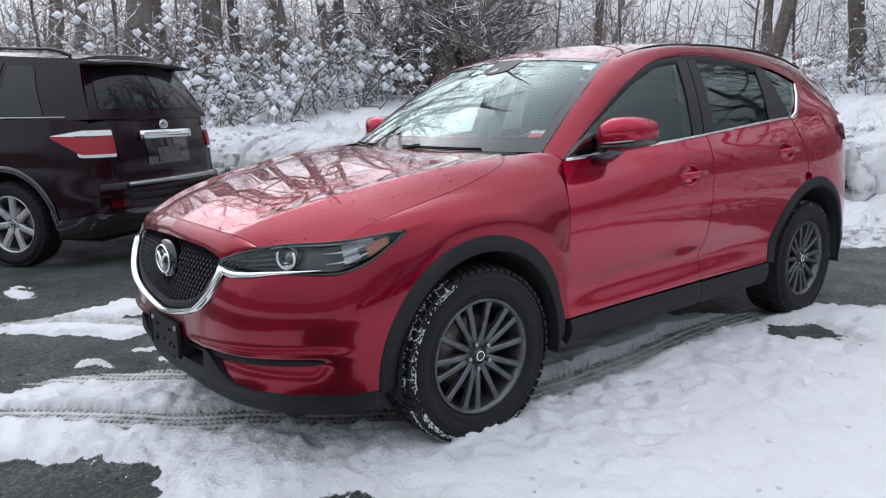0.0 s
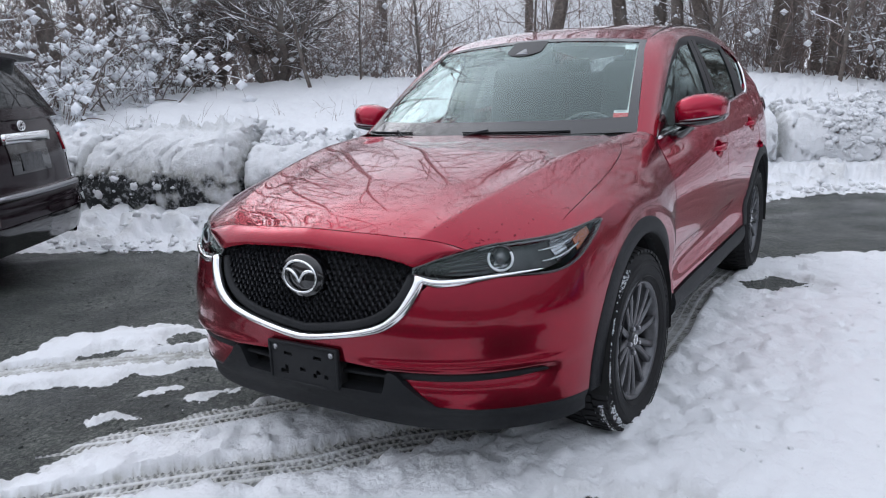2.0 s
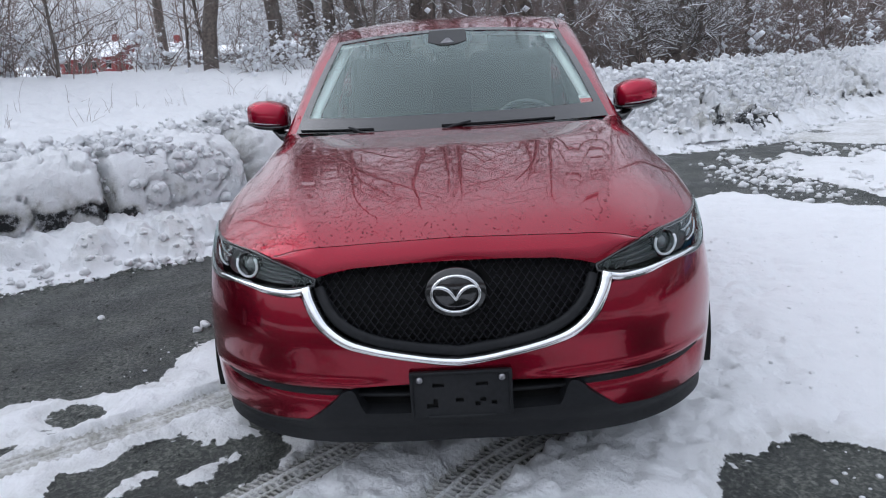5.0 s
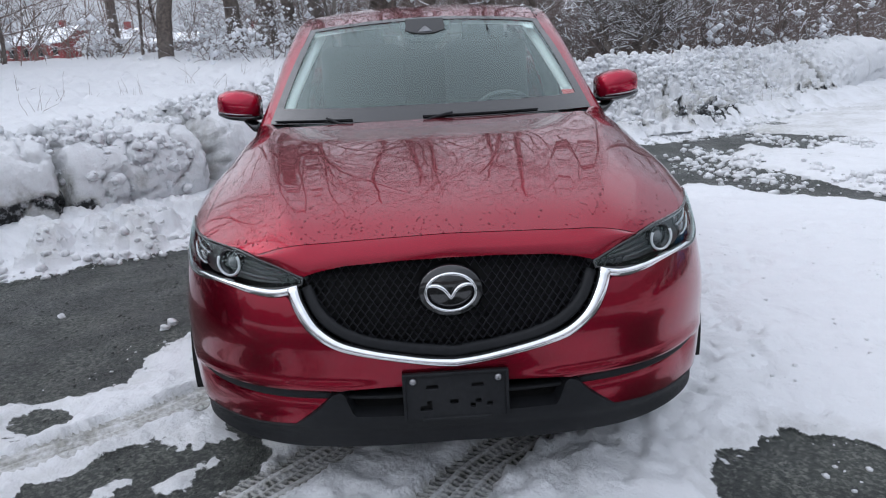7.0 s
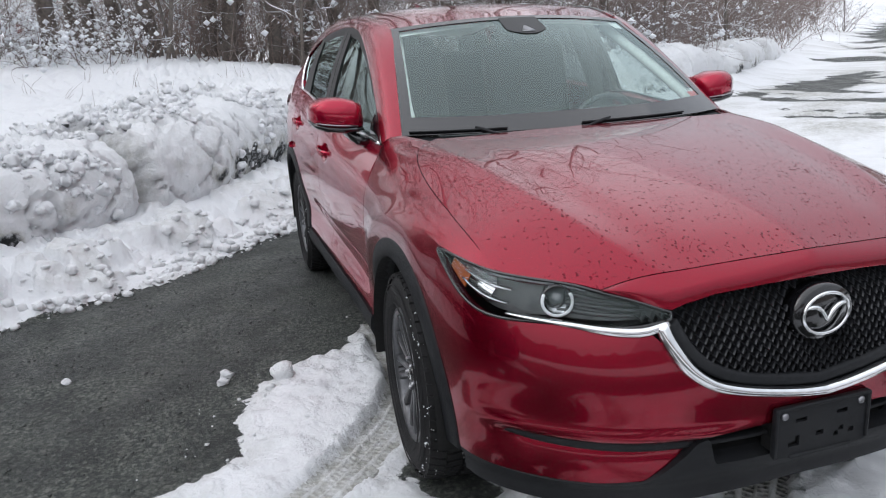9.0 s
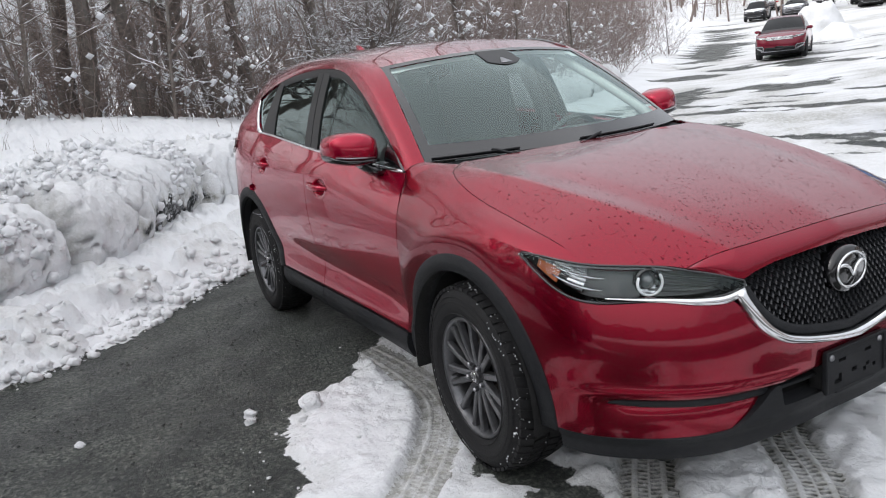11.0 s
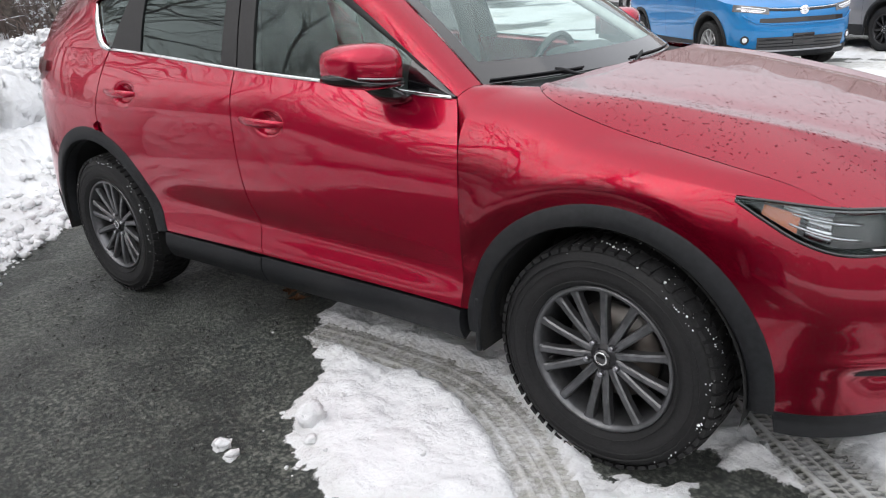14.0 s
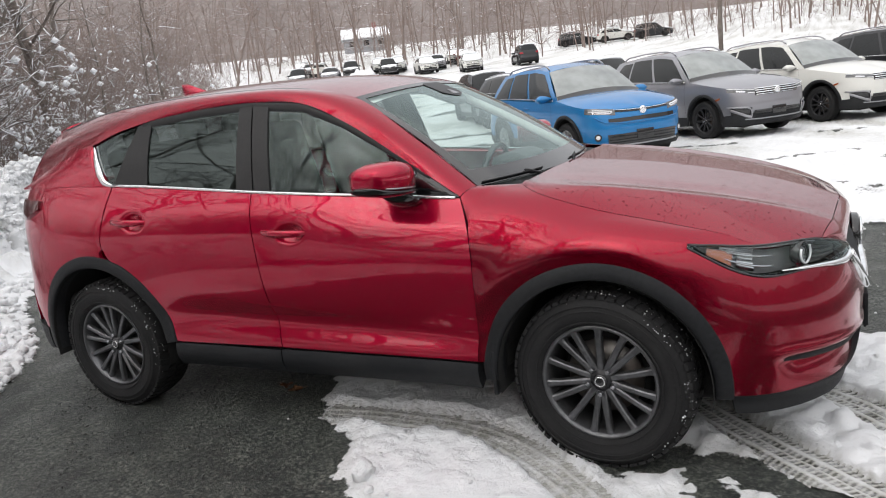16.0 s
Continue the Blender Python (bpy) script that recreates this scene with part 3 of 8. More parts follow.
def xs(points):
    return np.array([(at_x(x), z) for x, z in points])


def mirrored(P, sg):
    return P * np.array((1, sg, 1))


def arc(cx, cz, r, a0, a1, n):
    a = np.radians(np.linspace(a0, a1, n))
    return np.stack([cx + r * np.cos(a), cz + r * np.sin(a)], 1)


AXLE, HUB_Z = 1.35, 0.355
FO, FI, RO, RI = 0.480, 0.415, 0.510, 0.445
BELT = [(.80, 1.078), (.70, 1.082), (.3, 1.112), (-.24, 1.150), (-.60, 1.178), (-.93, 1.203), (-1.10, 1.213), (-1.17, 1.216)]
# upper edge of the side windows' frame, and the edge of windscreen and roof
FRAME_LINE = [(.80, .787, 1.083), (.57, .748, 1.222), (.23, .700, 1.425), (.0, .678, 1.522), (-.30, .670, 1.553), (-.62, .674, 1.548), (-.93, .688, 1.523), (-1.20, .712, 1.476), (-1.36, .735, 1.425)]
ROOF_EDGE = [(.845, .715, 1.114), (.565, .652, 1.315), (.235, .582, 1.520), (-.05, .590, 1.588), (-.4, .595, 1.612), (-.9, .588, 1.616), (-1.4, .568, 1.588), (-1.82, .540, 1.520)]
ROOF_MID = [(.30, 0, 1.552), (0, 0, 1.618), (-.4, 0, 1.650), (-.9, 0, 1.655), (-1.4, 0, 1.632), (-1.88, 0, 1.562)]
SHOULDER = [(.80, 1.000), (1.0, .985), (1.25, .955), (1.5, .920), (1.69, .892)]
SEAM = [(1.02, .655, 1.104), (1.06, .702, 1.092), (1.12, .735, 1.072), (1.22, .757, 1.043), (1.35, .768, 1.008), (1.62, .772, .950), (1.80, .768, .908), tuple(skin([(at_x(1.945), .867)])[0])]
LAMP_TOP = [(at_x(1.69), .886), (at_x(1.76), .883), (at_x(1.85), .874), (at_x(1.945), .865), (at_y(.67), .854), (at_y(.595), .838), (at_y(.51), .818), (at_y(.425), .790)]
LAMP_LOW = [(at_x(1.69), .880), (at_x(1.76), .840), (at_x(1.84), .796), (at_x(1.91), .770), (at_x(1.97), .760), (at_y(.70), .764), (at_y(.60), .760), (at_y(.50), .762), (at_y(.425), .774)]


def belt_z(x):
    return float(np.interp(-x, [-b[0] for b in BELT], [b[1] for b in BELT]))


def build_wheel(name_label, face_mat, R=0.36, width=0.225, rim_r=0.228, spokes=15, groups=True, snow=0.0, seed=0, detail=True, face=0.0, broad=1.0):
    """A road wheel, its axle along y and its face towards +y, at the origin. Returns its Empty."""
    hub = new("wheel")
    tagged(hub, name_label)
    w = width / 2
    tyre = [(rim_r - .004, -w + .02), (rim_r + .012, -w + .004), (rim_r + .05, -w - .010), (R - .055, -w - .008), (R - .022, -w + .012), (R - .008, -w + .032), (R - .008, w - .032), (R - .022, w - .012), (R - .055, w + .008), (rim_r + .05, w + .010), (rim_r + .012, w - .004), (rim_r - .004, w - .02)]
    ty = part("tyre", lathe(tyre, 72 if detail else 32), RUBBER, hub)
    if detail:
        # tread blocks: two shoulder rows and two middle rows
        V, F = [], []
        nblk = 58
        for row, (c, bw) in enumerate(((-.082, .052), (-.030, .046), (.030, .046), (.082, .052))):
            for i in range(nblk):
                a = 2 * math.pi * (i + 0.5 * (row % 2)) / nblk
                skew = (0.25, -0.2, 0.2, -0.25)[row]
                ring = []
                for da, dy in ((-.36, -.5), (.36, -.5), (.36, .5), (-.36, .5)):
                    ring.append((a + (da + skew * dy) * 2 * math.pi / nblk, c + dy * bw))
                k = len(V)
                for rr in (R - .012, R):
                    for t, h in ring:
                        drop = .012 * max(0, (abs(h) - .08) / .03) ** 2
                        V.append(((rr - drop) * math.cos(t), h, (rr - drop) * math.sin(t)))
                F += [(k + 4, k + 5, k + 6, k + 7)] + [(k + j, k + (j + 1) % 4, k + 4 + (j + 1) % 4, k + 4 + j) for j in range(4)]
        part("tread", (V, F), RUBBER, ty, smooth=False)
        # raised ribs on the wall
        part("sidewall_rib", join(*[lathe([(r, w + .0085), (r + .003, w + .0125), (r + .006, w + .0085)], 72) for r in (rim_r + .018, rim_r + .062, R - .05)]), RUBBER, ty)
    if snow:
        rnd = random.Random(seed)
        V, F = [], []
        spots = [(face + rnd.uniform(-1.5, 1.5), rnd.choice((.085, .098, .104, .110, .06, 0)), rnd.uniform(.04, .16)) for _ in range(26)]
        for _ in range(int(snow)):
            a, h, spread = rnd.choice(spots)
            a += rnd.gauss(0, spread)
            h = min(.119, h + rnd.gauss(0, .014))
            size = rnd.uniform(.0010, .0032) * (1.8 if rnd.random() < .10 else 1)
            rr = R - .005 - .03 * max(0, (abs(h) - .085) / .035)
            g = blob((rr * math.cos(a), h, rr * math.sin(a)), size, rnd)
            k = len(V)
            V += g[0]
            F += [tuple(i + k for i in f) for f in g[1]]
        tagged(part("caked_snow", (V, F), SNOW_BIT, ty, "white caked snow in the tread"), kind="stuff")
    rim = part("rim", lathe([(rim_r + .004, w - .012), (rim_r + .001, w - .004), (rim_r - .008, w - .006), (rim_r - .016, w - .022), (rim_r - .026, w - .055), (rim_r - .034, -w + .03), (rim_r, -w + .015)], 60 if detail else 24), face_mat, hub)
    V, F = [], []
    n5 = 5
    angles = []
    for g in range(n5 if groups else spokes):
        for a in ((0, 17.5, 44.5) if groups else (0,)):
            angles.append(radians((g * 72 + a) if groups else g * 360 / spokes))
    for a in angles:
        ca, sa = math.cos(a), math.sin(a)
        secs = []
        for r, half, top, thick in ((.040, .013, w - .034, .030), (.075, .0125, w - .026, .028), (.15, .0115, w - .018, .022), (rim_r - .028, .0125, w - .016, .022), (rim_r - .006, .018, w - .014, .018)):
            ring = []
            half = half * broad
            for t, h in ((-half * 1.25, top - thick), (-half, top - .004), (-half * .55, top), (half * .55, top), (half, top - .004), (half * 1.25, top - thick)):
                ring.append((r * ca - t * sa, h, r * sa + t * ca))
            secs.append(ring)
        g = hull_box(secs)
        k = len(V)
        V += g[0]
        F += [tuple(i + k for i in f) for f in g[1]]
    part("spoke_set", (V, F), face_mat, rim, smooth=False)
    part("hub_disc", lathe([(.001, w - .026), (.030, w - .026), (.034, w - .030), (.056, w - .040), (.060, w - .05), (.060, w - .07)], 32), RIM_BLACK if groups else face_mat, rim)
    part("center_cap", lathe([(.001, w - .018), (.020, w - .018), (.026, w - .020), (.029, w - .026)], 24), GLOSS_BLACK, rim)
    if detail:
        part("cap_emblem", lathe([(.016, w - .0185), (.0185, w - .0155), (.021, w - .0185)], 24), CHROME, rim)
        for i in range(5):
            a = radians(i * 72 + 8.75)
            part("lug_nut", moved(lathe([(.0001, .012), (.007, .012), (.0095, .009), (.0105, 0), (.0105, -.02)], 6), Matrix.Translation((.052 * math.cos(a), w - .026, .052 * math.sin(a)))), SATIN, rim, smooth=False)
        part("valve_stem", moved(lathe([(.001, .02), (.003, .018), (.004, 0)], 8), Matrix.Translation((.178, w - .03, .03))), RUBBER, rim)
    part("brake_disc", lathe([(.05, w - .095), (.15, w - .095), (.15, w - .115), (.05, w - .115)], 40 if detail else 16), STEEL, hub)
    part("inner_barrel", lathe([(rim_r - .02, -w + .01), (.16, w - .12), (.05, w - .12), (.001, w - .12)], 40 if detail else 16), WELL, hub)
    return hub


def blob(c, r, rnd, flat=1.0):
    """A small lump: a squashed, uneven octahedral ball."""
    V = []
    for d in ((1, 0, 0), (0, 1, 0), (-1, 0, 0), (0, -1, 0), (0, 0, 1), (0, 0, -1)):
        k = r * rnd.uniform(.7, 1.3)
        V.append((c[0] + d[0] * k, c[1] + d[1] * k, c[2] + d[2] * k * flat))
    return V, [(0, 1, 4), (1, 2, 4), (2, 3, 4), (3, 0, 4), (1, 0, 5), (2, 1, 5), (3, 2, 5), (0, 3, 5)]


def ribbon(path, width, up, thick=0.012, crown=0.006):
    """A moulded strip: path of points, its width along up at each point, raised to the middle."""
    P = np.array(path, float)
    n = len(P)
    W = np.full(n, width) if np.isscalar(width) else np.interp(np.linspace(0, 1, n), np.linspace(0, 1, len(width)), width)
    U = np.array(up, float)
    if U.ndim == 1:
        U = np.repeat(U[None], n, 0)
    T = np.gradient(P, axis=0)
    T /= np.linalg.norm(T, axis=1, keepdims=True)
    U = U - T * np.sum(U * T, 1, keepdims=True)
    U /= np.linalg.norm(U, axis=1, keepdims=True)
    O = np.cross(T, U)
    if np.sum(O[:, 0] * 1.0 + O[:, 1] * np.sign(P[:, 1])) < 0:
        O = -O
    secs = []
    for i in range(n):
        h = W[i] / 2
        secs.append([P[i] - U[i] * h - O[i] * thick, P[i] - U[i] * h, P[i] - U[i] * h * .5 + O[i] * crown, P[i] + U[i] * h * .5 + O[i] * crown, P[i] + U[i] * h, P[i] + U[i] * h - O[i] * thick])
    return hull_box(secs)


def beads(P, count, seed):
    """Flat drops of water that cling to a skin of points, in loose clusters."""
    rnd = random.Random(seed)
    N = grid_normals(P)
    n, m = P.shape[:2]
    V, F = [], []
    while len(V) < count * 9:
        a, b = rnd.uniform(0, n - 1.001), rnd.uniform(0, m - 1.001)
        i, j, u, v = int(a), int(b), a % 1, b % 1
        p = Vector(((P[i, j] * (1 - u) + P[i + 1, j] * u) * (1 - v) + (P[i, j + 1] * (1 - u) + P[i + 1, j + 1] * u) * v).tolist())
        if noise.noise(p * 6.0) + .6 * noise.noise(p * 17) < rnd.uniform(-.7, .7):
            continue
        nn = Vector(N[i, j].tolist())
        nn = nn if nn.z > 0 else -nn
        tx = nn.cross(Vector((0, 1, 0))).normalized()
        ty = nn.cross(tx)
        r = rnd.choice((.0011, .0013, .0016, .002, .0028)) * rnd.uniform(.8, 1.2)
        st, turn = rnd.uniform(1, 1.9), rnd.choice((0, 0, 1.57, .8))
        k = len(V)
        V.append(tuple(p + nn * r * .34))
        for c in range(8):
            x, y = r * st * math.cos(c * .785), r * math.sin(c * .785) * rnd.uniform(.8, 1.2)
            V.append(tuple(p + tx * (x * math.cos(turn) - y * math.sin(turn)) + ty * (x * math.sin(turn) + y * math.cos(turn)) + nn * .0004))
        F += [(k, k + 1 + c, k + 1 + (c + 1) % 8) for c in range(8)]
    return V, F


def hero_car():
    car = thing("suv_car", "wet red compact suv with black plastic cladding on snow", "car")
    for sg in (1, -1):
        M = lambda P: mirrored(P, sg)
        side_out = (0, 0, .6)
        # --- doors
        b_seam = xs([(-.165, .412), (-.185, .54), (-.215, .87), (-.24, 1.15)])
        f_seam = xs([(.845, .405), (.862, .60), (.868, .86), (.848, .97), (.80, 1.078)])
        def scoop(xc, zc):
            def press(s, z):
                x = np.interp(s, PS, PC[:, 0])
                r2 = ((x - xc - .035) / .085) ** 2 + ((z - zc + .004) / .048) ** 2
                return .030 * np.clip(1 - r2, 0, 1) ** 1.3
            return press

        fd = side_sheet(xs([(-.165, .412), (.845, .405)]), xs([(x, z) for x, z in BELT[::-1] if x >= -.24]), catmull(b_seam, 64), catmull(f_seam, 64), 96, 64, 0, scoop(-.05, .968))
        door = part("front_door", sheet(M(fd), .03, .0028, side_out), RED_SIDE, car)
        r_edge = np.vstack([arc(-AXLE, HUB_Z, RO + .004, 6, 72, 10), [(-1.235, .92), (-1.225, 1.0), (-1.20, 1.10), (-1.165, 1.212)]])
        rd = side_sheet(xs([(-.838, .412), (-.165, .412)]), xs([(x, z) for x, z in BELT[::-1] if x <= -.24][1:]), catmull(xs(r_edge), 64), catmull(b_seam, 64), 90, 64, 0, scoop(-1.03, 1.036))
        rdoor = part("rear_door", sheet(M(rd), .03, .0028, side_out), RED_SIDE, car)
        # --- door handles with their scooped recess
        for dd, xc, zc in ((door, -.05, .968), (rdoor, -1.03, 1.036)):
            y = float(skin([(at_x(xc), zc)])[0][1])
            grip = []
            for dx, dy, dz, hy, hz in ((-.126, -.006, .004, .004, .007), (-.108, .008, .004, .009, .013), (-.05, .024, .002, .010, .016), (.02, .028, 0, .010, .017), (.075, .022, -.001, .010, .016), (.108, .008, -.002, .009, .013), (.124, -.006, -.002, .004, .007)):
                grip.append([(xc + dx, sg * (y + dy + hy * math.cos(t)), zc + dz + hz * math.sin(t)) for t in np.linspace(0, 2 * math.pi, 14, endpoint=False)])
            part("door_handle", hull_box(grip), RED_SIDE, dd)
        # --- sill cladding in two lengths
        for x0, x1 in ((-.84, -.168), (-.162, .848)):
            sp = side_sheet(xs([(x0, .285), (x1, .285)]), xs([(x0, .408), (x1, .403)]), xs([(x0, .285), (x0, .408)]), xs([(x1, .285), (x1, .403)]), 30, 10, .010)
            sp[..., 1] += .012 * np.sin(np.linspace(0, np.pi, 10))[None]
            part("sill_cladding", sheet(M(sp), .05, .001, side_out), CLADDING, car)
        # --- front fender: from the arch up to the shoulder, then over to the bonnet's seam
        inner = np.array([(at_x(x), z) for x, z in arc(AXLE, HUB_Z, FO - .01, 173, 43, 40)])
        outer = np.array([(at_x(x), z) for x, z in np.vstack([poly([(.8485, .41), (.8655, .60), (.8715, .86), (.8515, .98)], [6, 6, 6])[:-1], catmull([(.8515, .985)] + SHOULDER[1:], 22)])])
        fl = poly([inner[0], outer[0]], [9])
        fr_ = poly([inner[-1], (at_x(1.715), .78), outer[-1]], [5, 4])
        def step_down(x):
            return np.clip((1.69 - x) / .22, 0, 1) ** 2 * (3 - 2 * np.clip((1.69 - x) / .22, 0, 1))

        def flare(s, z):
            x = np.interp(s, PS, PC[:, 0])
            r = np.hypot(x - AXLE, z - HUB_Z)
            return -.012 * np.exp(-((r - .54) / .05) ** 2) * step_down(x)
        fp = skin(coons(inner, outer, fl, fr_), 0, flare)
        sh = fp[18:, -1]
        se = catmull(SEAM, len(sh))
        tp = []
        for k in range(9):
            u = k / 8
            tan = fp[18:, -1] - fp[18:, -2]
            tan[:, 0] *= np.linspace(0, 1, len(sh))
            tan /= np.linalg.norm(tan, axis=1, keepdims=True)
            mid = sh + tan * np.interp(np.linspace(0, 1, len(sh)), [0, .3, 1], [.52, .36, .42])[:, None] * np.linalg.norm(se - sh, axis=1, keepdims=True)
            tp.append((1 - u) ** 2 * sh + 2 * u * (1 - u) * mid + u ** 2 * se)
        tp = np.stack(tp, 1)
        lamp_edge = skin(resample(np.array([(at_x(1.69), .892)] + [(a_, b_ + .003) for a_, b_ in LAMP_TOP[1:4]]), 9))
        tp = tp + (lamp_edge - tp[-1])[None] * (np.clip((np.arange(len(tp)) / (len(tp) - 1) - .55) / .45, 0, 1) ** 2)[:, None, None]
        fender = part("front_fender", join(sheet(M(fp), .02, .0, side_out), sheet(M(tp), .0, .0, (1.3, 0, .6))), RED_DARKENED, car)
        # cowl corner between seam, pillar and door: it carries the fender on to the pillar's foot
        cp = []
        foot = np.array([(.80 + .045 * u, .787 - .072 * u, 1.083 + .031 * u) for u in np.linspace(0, 1, 9)]) + np.array((0, .008, .0064)) * np.sin(np.linspace(0, math.pi, 9))[:, None]
        for k in range(9):
            u = k / 8
            seam_side = skin([(at_x(.8515 - .0515 * w_), .985 + .096 * w_) for w_ in (0, .33, .66, 1.0)])
            flat = np.array([tp[0][k] + (foot[k] - tp[0][k]) * v for v in (0, .33, .66, 1.0)])
            flat[1:3, 2] += .004 * math.sin(math.pi * u)
            mixed = seam_side + (tp[0][k] - tp[0][0]) * np.linspace(1, 0, 4)[:, None] + (foot[k] - foot[0]) * np.linspace(0, 1, 4)[:, None]
            cp.append(mixed * (1 - u) + flat * u)
        part("cowl_corner", sheet(M(np.array(cp)), .0, 0, (.9, 0, .8)), RED_DARKENED, fender)
        # --- arch cladding
        for cx, ro, ri, a0, a1, nm in ((AXLE, FO, FI, 183, -4, "front_arch_trim"), (-AXLE, RO, RI, 186, 6, "rear_arch_trim")):
            rows = []
            for r, o in ((ri - .004, -.06), (ri, .000), (ri + .006, .010), ((ri + ro) / 2, .008), (ro - .006, .006), (ro, .002), (ro + .001, -.006)):
                rows.append(skin([(at_x(x), z) for x, z in arc(cx, HUB_Z, r, a0, a1, 48)], o))
            part(nm, sheet(M(np.stack(rows, 1)), .012, 0, (cx, 0, .5)), CLADDING, car)
            well = []
            for y in (.90, .80, .62, .5):
                pts = arc(cx, HUB_Z, ri - .002, 190, -10, 30)
                well.append([(x, y, z) for x, z in pts])
            well.append([(cx, .5, HUB_Z)] * 30)
            part("wheel_well", sheet(M(np.array(well)), 0, 0, (cx, sg * .7, 9)), WELL, car)
        part("mud_flap", moved(box(.905, .925, sg * .70 - .10, sg * .70 + .19 * 1.0 - .0, .27, .46, .006), Matrix.Translation((0, -.0 if sg > 0 else -.09, 0))), CLADDING, car)
        # --- rear quarter
        qi = xs(arc(-AXLE, HUB_Z, RO - .01, 74, 172, 40))
        qo = np.vstack([poly([xs([(-1.237, .87)])[0], xs([(-1.24, .95)])[0], xs([(-1.205, 1.1)])[0], xs([(-1.17, 1.216)])[0]], [4, 4, 4])[:-1], poly([xs([(-1.17, 1.216)])[0], xs([(-1.6, 1.228)])[0], xs([(-2.02, 1.215)])[0]], [7, 6])[:-1], poly([xs([(-2.02, 1.215)])[0], xs([(-2.05, .95)])[0], xs([(-2.0, .62)])[0], xs([(-1.88, .43)])[0]], [6, 5, 3])])
        qo = resample(qo, 40) if len(qo) != 40 else qo
        qp = skin(coons(qi, qo, poly([qi[0], qo[0]], [8]), poly([qi[-1], qo[-1]], [8])))
        part("rear_quarter_panel", sheet(M(qp), .02, .002, side_out), RED_SIDE, car)
        # --- tail lamp that wraps round the corner
        tl = side_sheet(xs([(-1.74, 1.120), (-1.90, 1.062), (-2.16, 1.045)]), xs([(-1.74, 1.165), (-1.98, 1.168), (-2.16, 1.165)]), xs([(-1.74, 1.120), (-1.74, 1.165)]), xs([(-2.16, 1.045), (-2.16, 1.165)]), 20, 8, .014)
        part("tail_lamp", sheet(M(tl), .03, 0, side_out), TAIL_DARK, car)
        # --- pillar and roof rail band
        q, p = catmull(FRAME_LINE, 60), catmull(ROOF_EDGE, 78)
        q2 = np.vstack([q, catmull([FRAME_LINE[-1], (-1.62, .742, 1.36), (-1.93, .742, 1.25)], 18)])
        band = []
        for k in range(7):
            u = k / 6
            bow = np.array((0, .020, .016)) * math.sin(math.pi * u) * np.interp(np.arange(len(p)), [0, 14], [.4, 1])[:, None]
            band.append((1 - u) * q2 + u * p + bow)
        part("roof_pillar_band", sheet(M(np.stack(band, 1)), .02, .0, (0, 0, 1.0)), RED_DARKENED, car)
        fin_ = catmull([(-1.55, .640, 1.500), (-1.66, .674, 1.424), (-1.78, .704, 1.342), (-1.88, .732, 1.262)], 14)
        part("rear_pillar_fin", ribbon(M(fin_), [.030, .045, .050, .045, .02], M(np.array((-.45, -.35, .5))), .03, .004), PILLAR, car)
        # --- D pillar: between belt, quarter glass and rear glass
        low = skin(xs([(x, float(np.interp(-x, [1.17, 1.6, 2.02], [1.216, 1.228, 1.215]))) for x in np.linspace(-1.19, -2.02, 20)]))
        up = catmull([(-1.345, .742, 1.40), FRAME_LINE[-1], (-1.62, .742, 1.36), (-1.93, .742, 1.25)], 20)
        up[-1] = (-1.99, .752, 1.225)
        dp = np.stack([low + (up - low) * k / 6 + np.array((0, .012, 0)) * math.sin(math.pi * k / 6) for k in range(7)], 1)
        part("rear_pillar", sheet(M(dp), .015, 0, (-1.2, 0, .9)), RED_SIDE, car)
        # --- side windows
        def wall(x, u, off=0.0):
            """Point of the window wall: u = 0 at the belt, 1 at the frame's upper edge."""
            bz = belt_z(max(x, -1.17))
            lo = skin([(at_x(x), bz)])[0]
            fx = [-c[0] for c in FRAME_LINE]
            hi = np.array((x, np.interp(-x, fx, [c[1] for c in FRAME_LINE]), np.interp(-x, fx, [c[2] for c in FRAME_LINE])))
            v = lo + (hi - lo) * u
            v[1] += .012 * math.sin(math.pi * u) + off - .012
            return v

        def pane(x_lo, x_hi, u0, u1, n, m, off, slant=None):
            P = np.zeros((n, m, 3))
            for i in range(n):
                for j in range(m):
                    u = u0 + (u1 - u0) * j / (m - 1)
                    a, b = (x_lo, x_hi) if slant is None else (x_lo + slant[0] * u, x_hi + slant[1] * u)
                    P[i, j] = wall(a + (b - a) * i / (n - 1), u, off)
            return P

        part("window_backing_frame", sheet(M(pane(.775, -.145, .985, 1.0, 40, 3, .008)), .02, 0, (0, 0, 1.2)), PILLAR, door)
        part("front_door_window", sheet(M(pane(.775, -.13, 0.0, .985, 40, 14, 0, (0, -.07))), 0, 0, (0, 0, 1.2)), SIDE_GLASS, door)
        part("rear_door_window", sheet(M(pane(-.29, -.98, 0.0, .985, 24, 14, 0, (-.06, .0))), 0, 0, (0, 0, 1.2)), TINT, rdoor)
        # upper black frame as a thick strip that follows the frame line
        fr_path = np.array([wall(x, .955 if x < .6 else .90, .004) for x in np.linspace(.66, -1.0, 40)])
        part("window_frame", ribbon(M(fr_path), [.012, .03, .045, .05, .05, .05], (0, -.25 * sg, 1), .012, .003), PILLAR, door)
        # B and C pillars in black
        part("front_b_pillar_trim", sheet(M(pane(-.135, -.228, 0, 1.0, 5, 12, .007, (-.06, -.055))), .014, 0, (0, 0, 1.2)), PILLAR, door)
        part("rear_b_pillar_trim", sheet(M(pane(-.236, -.335, 0, 1.0, 5, 12, .007, (-.055, -.03))), .014, 0, (0, 0, 1.2)), PILLAR, rdoor)
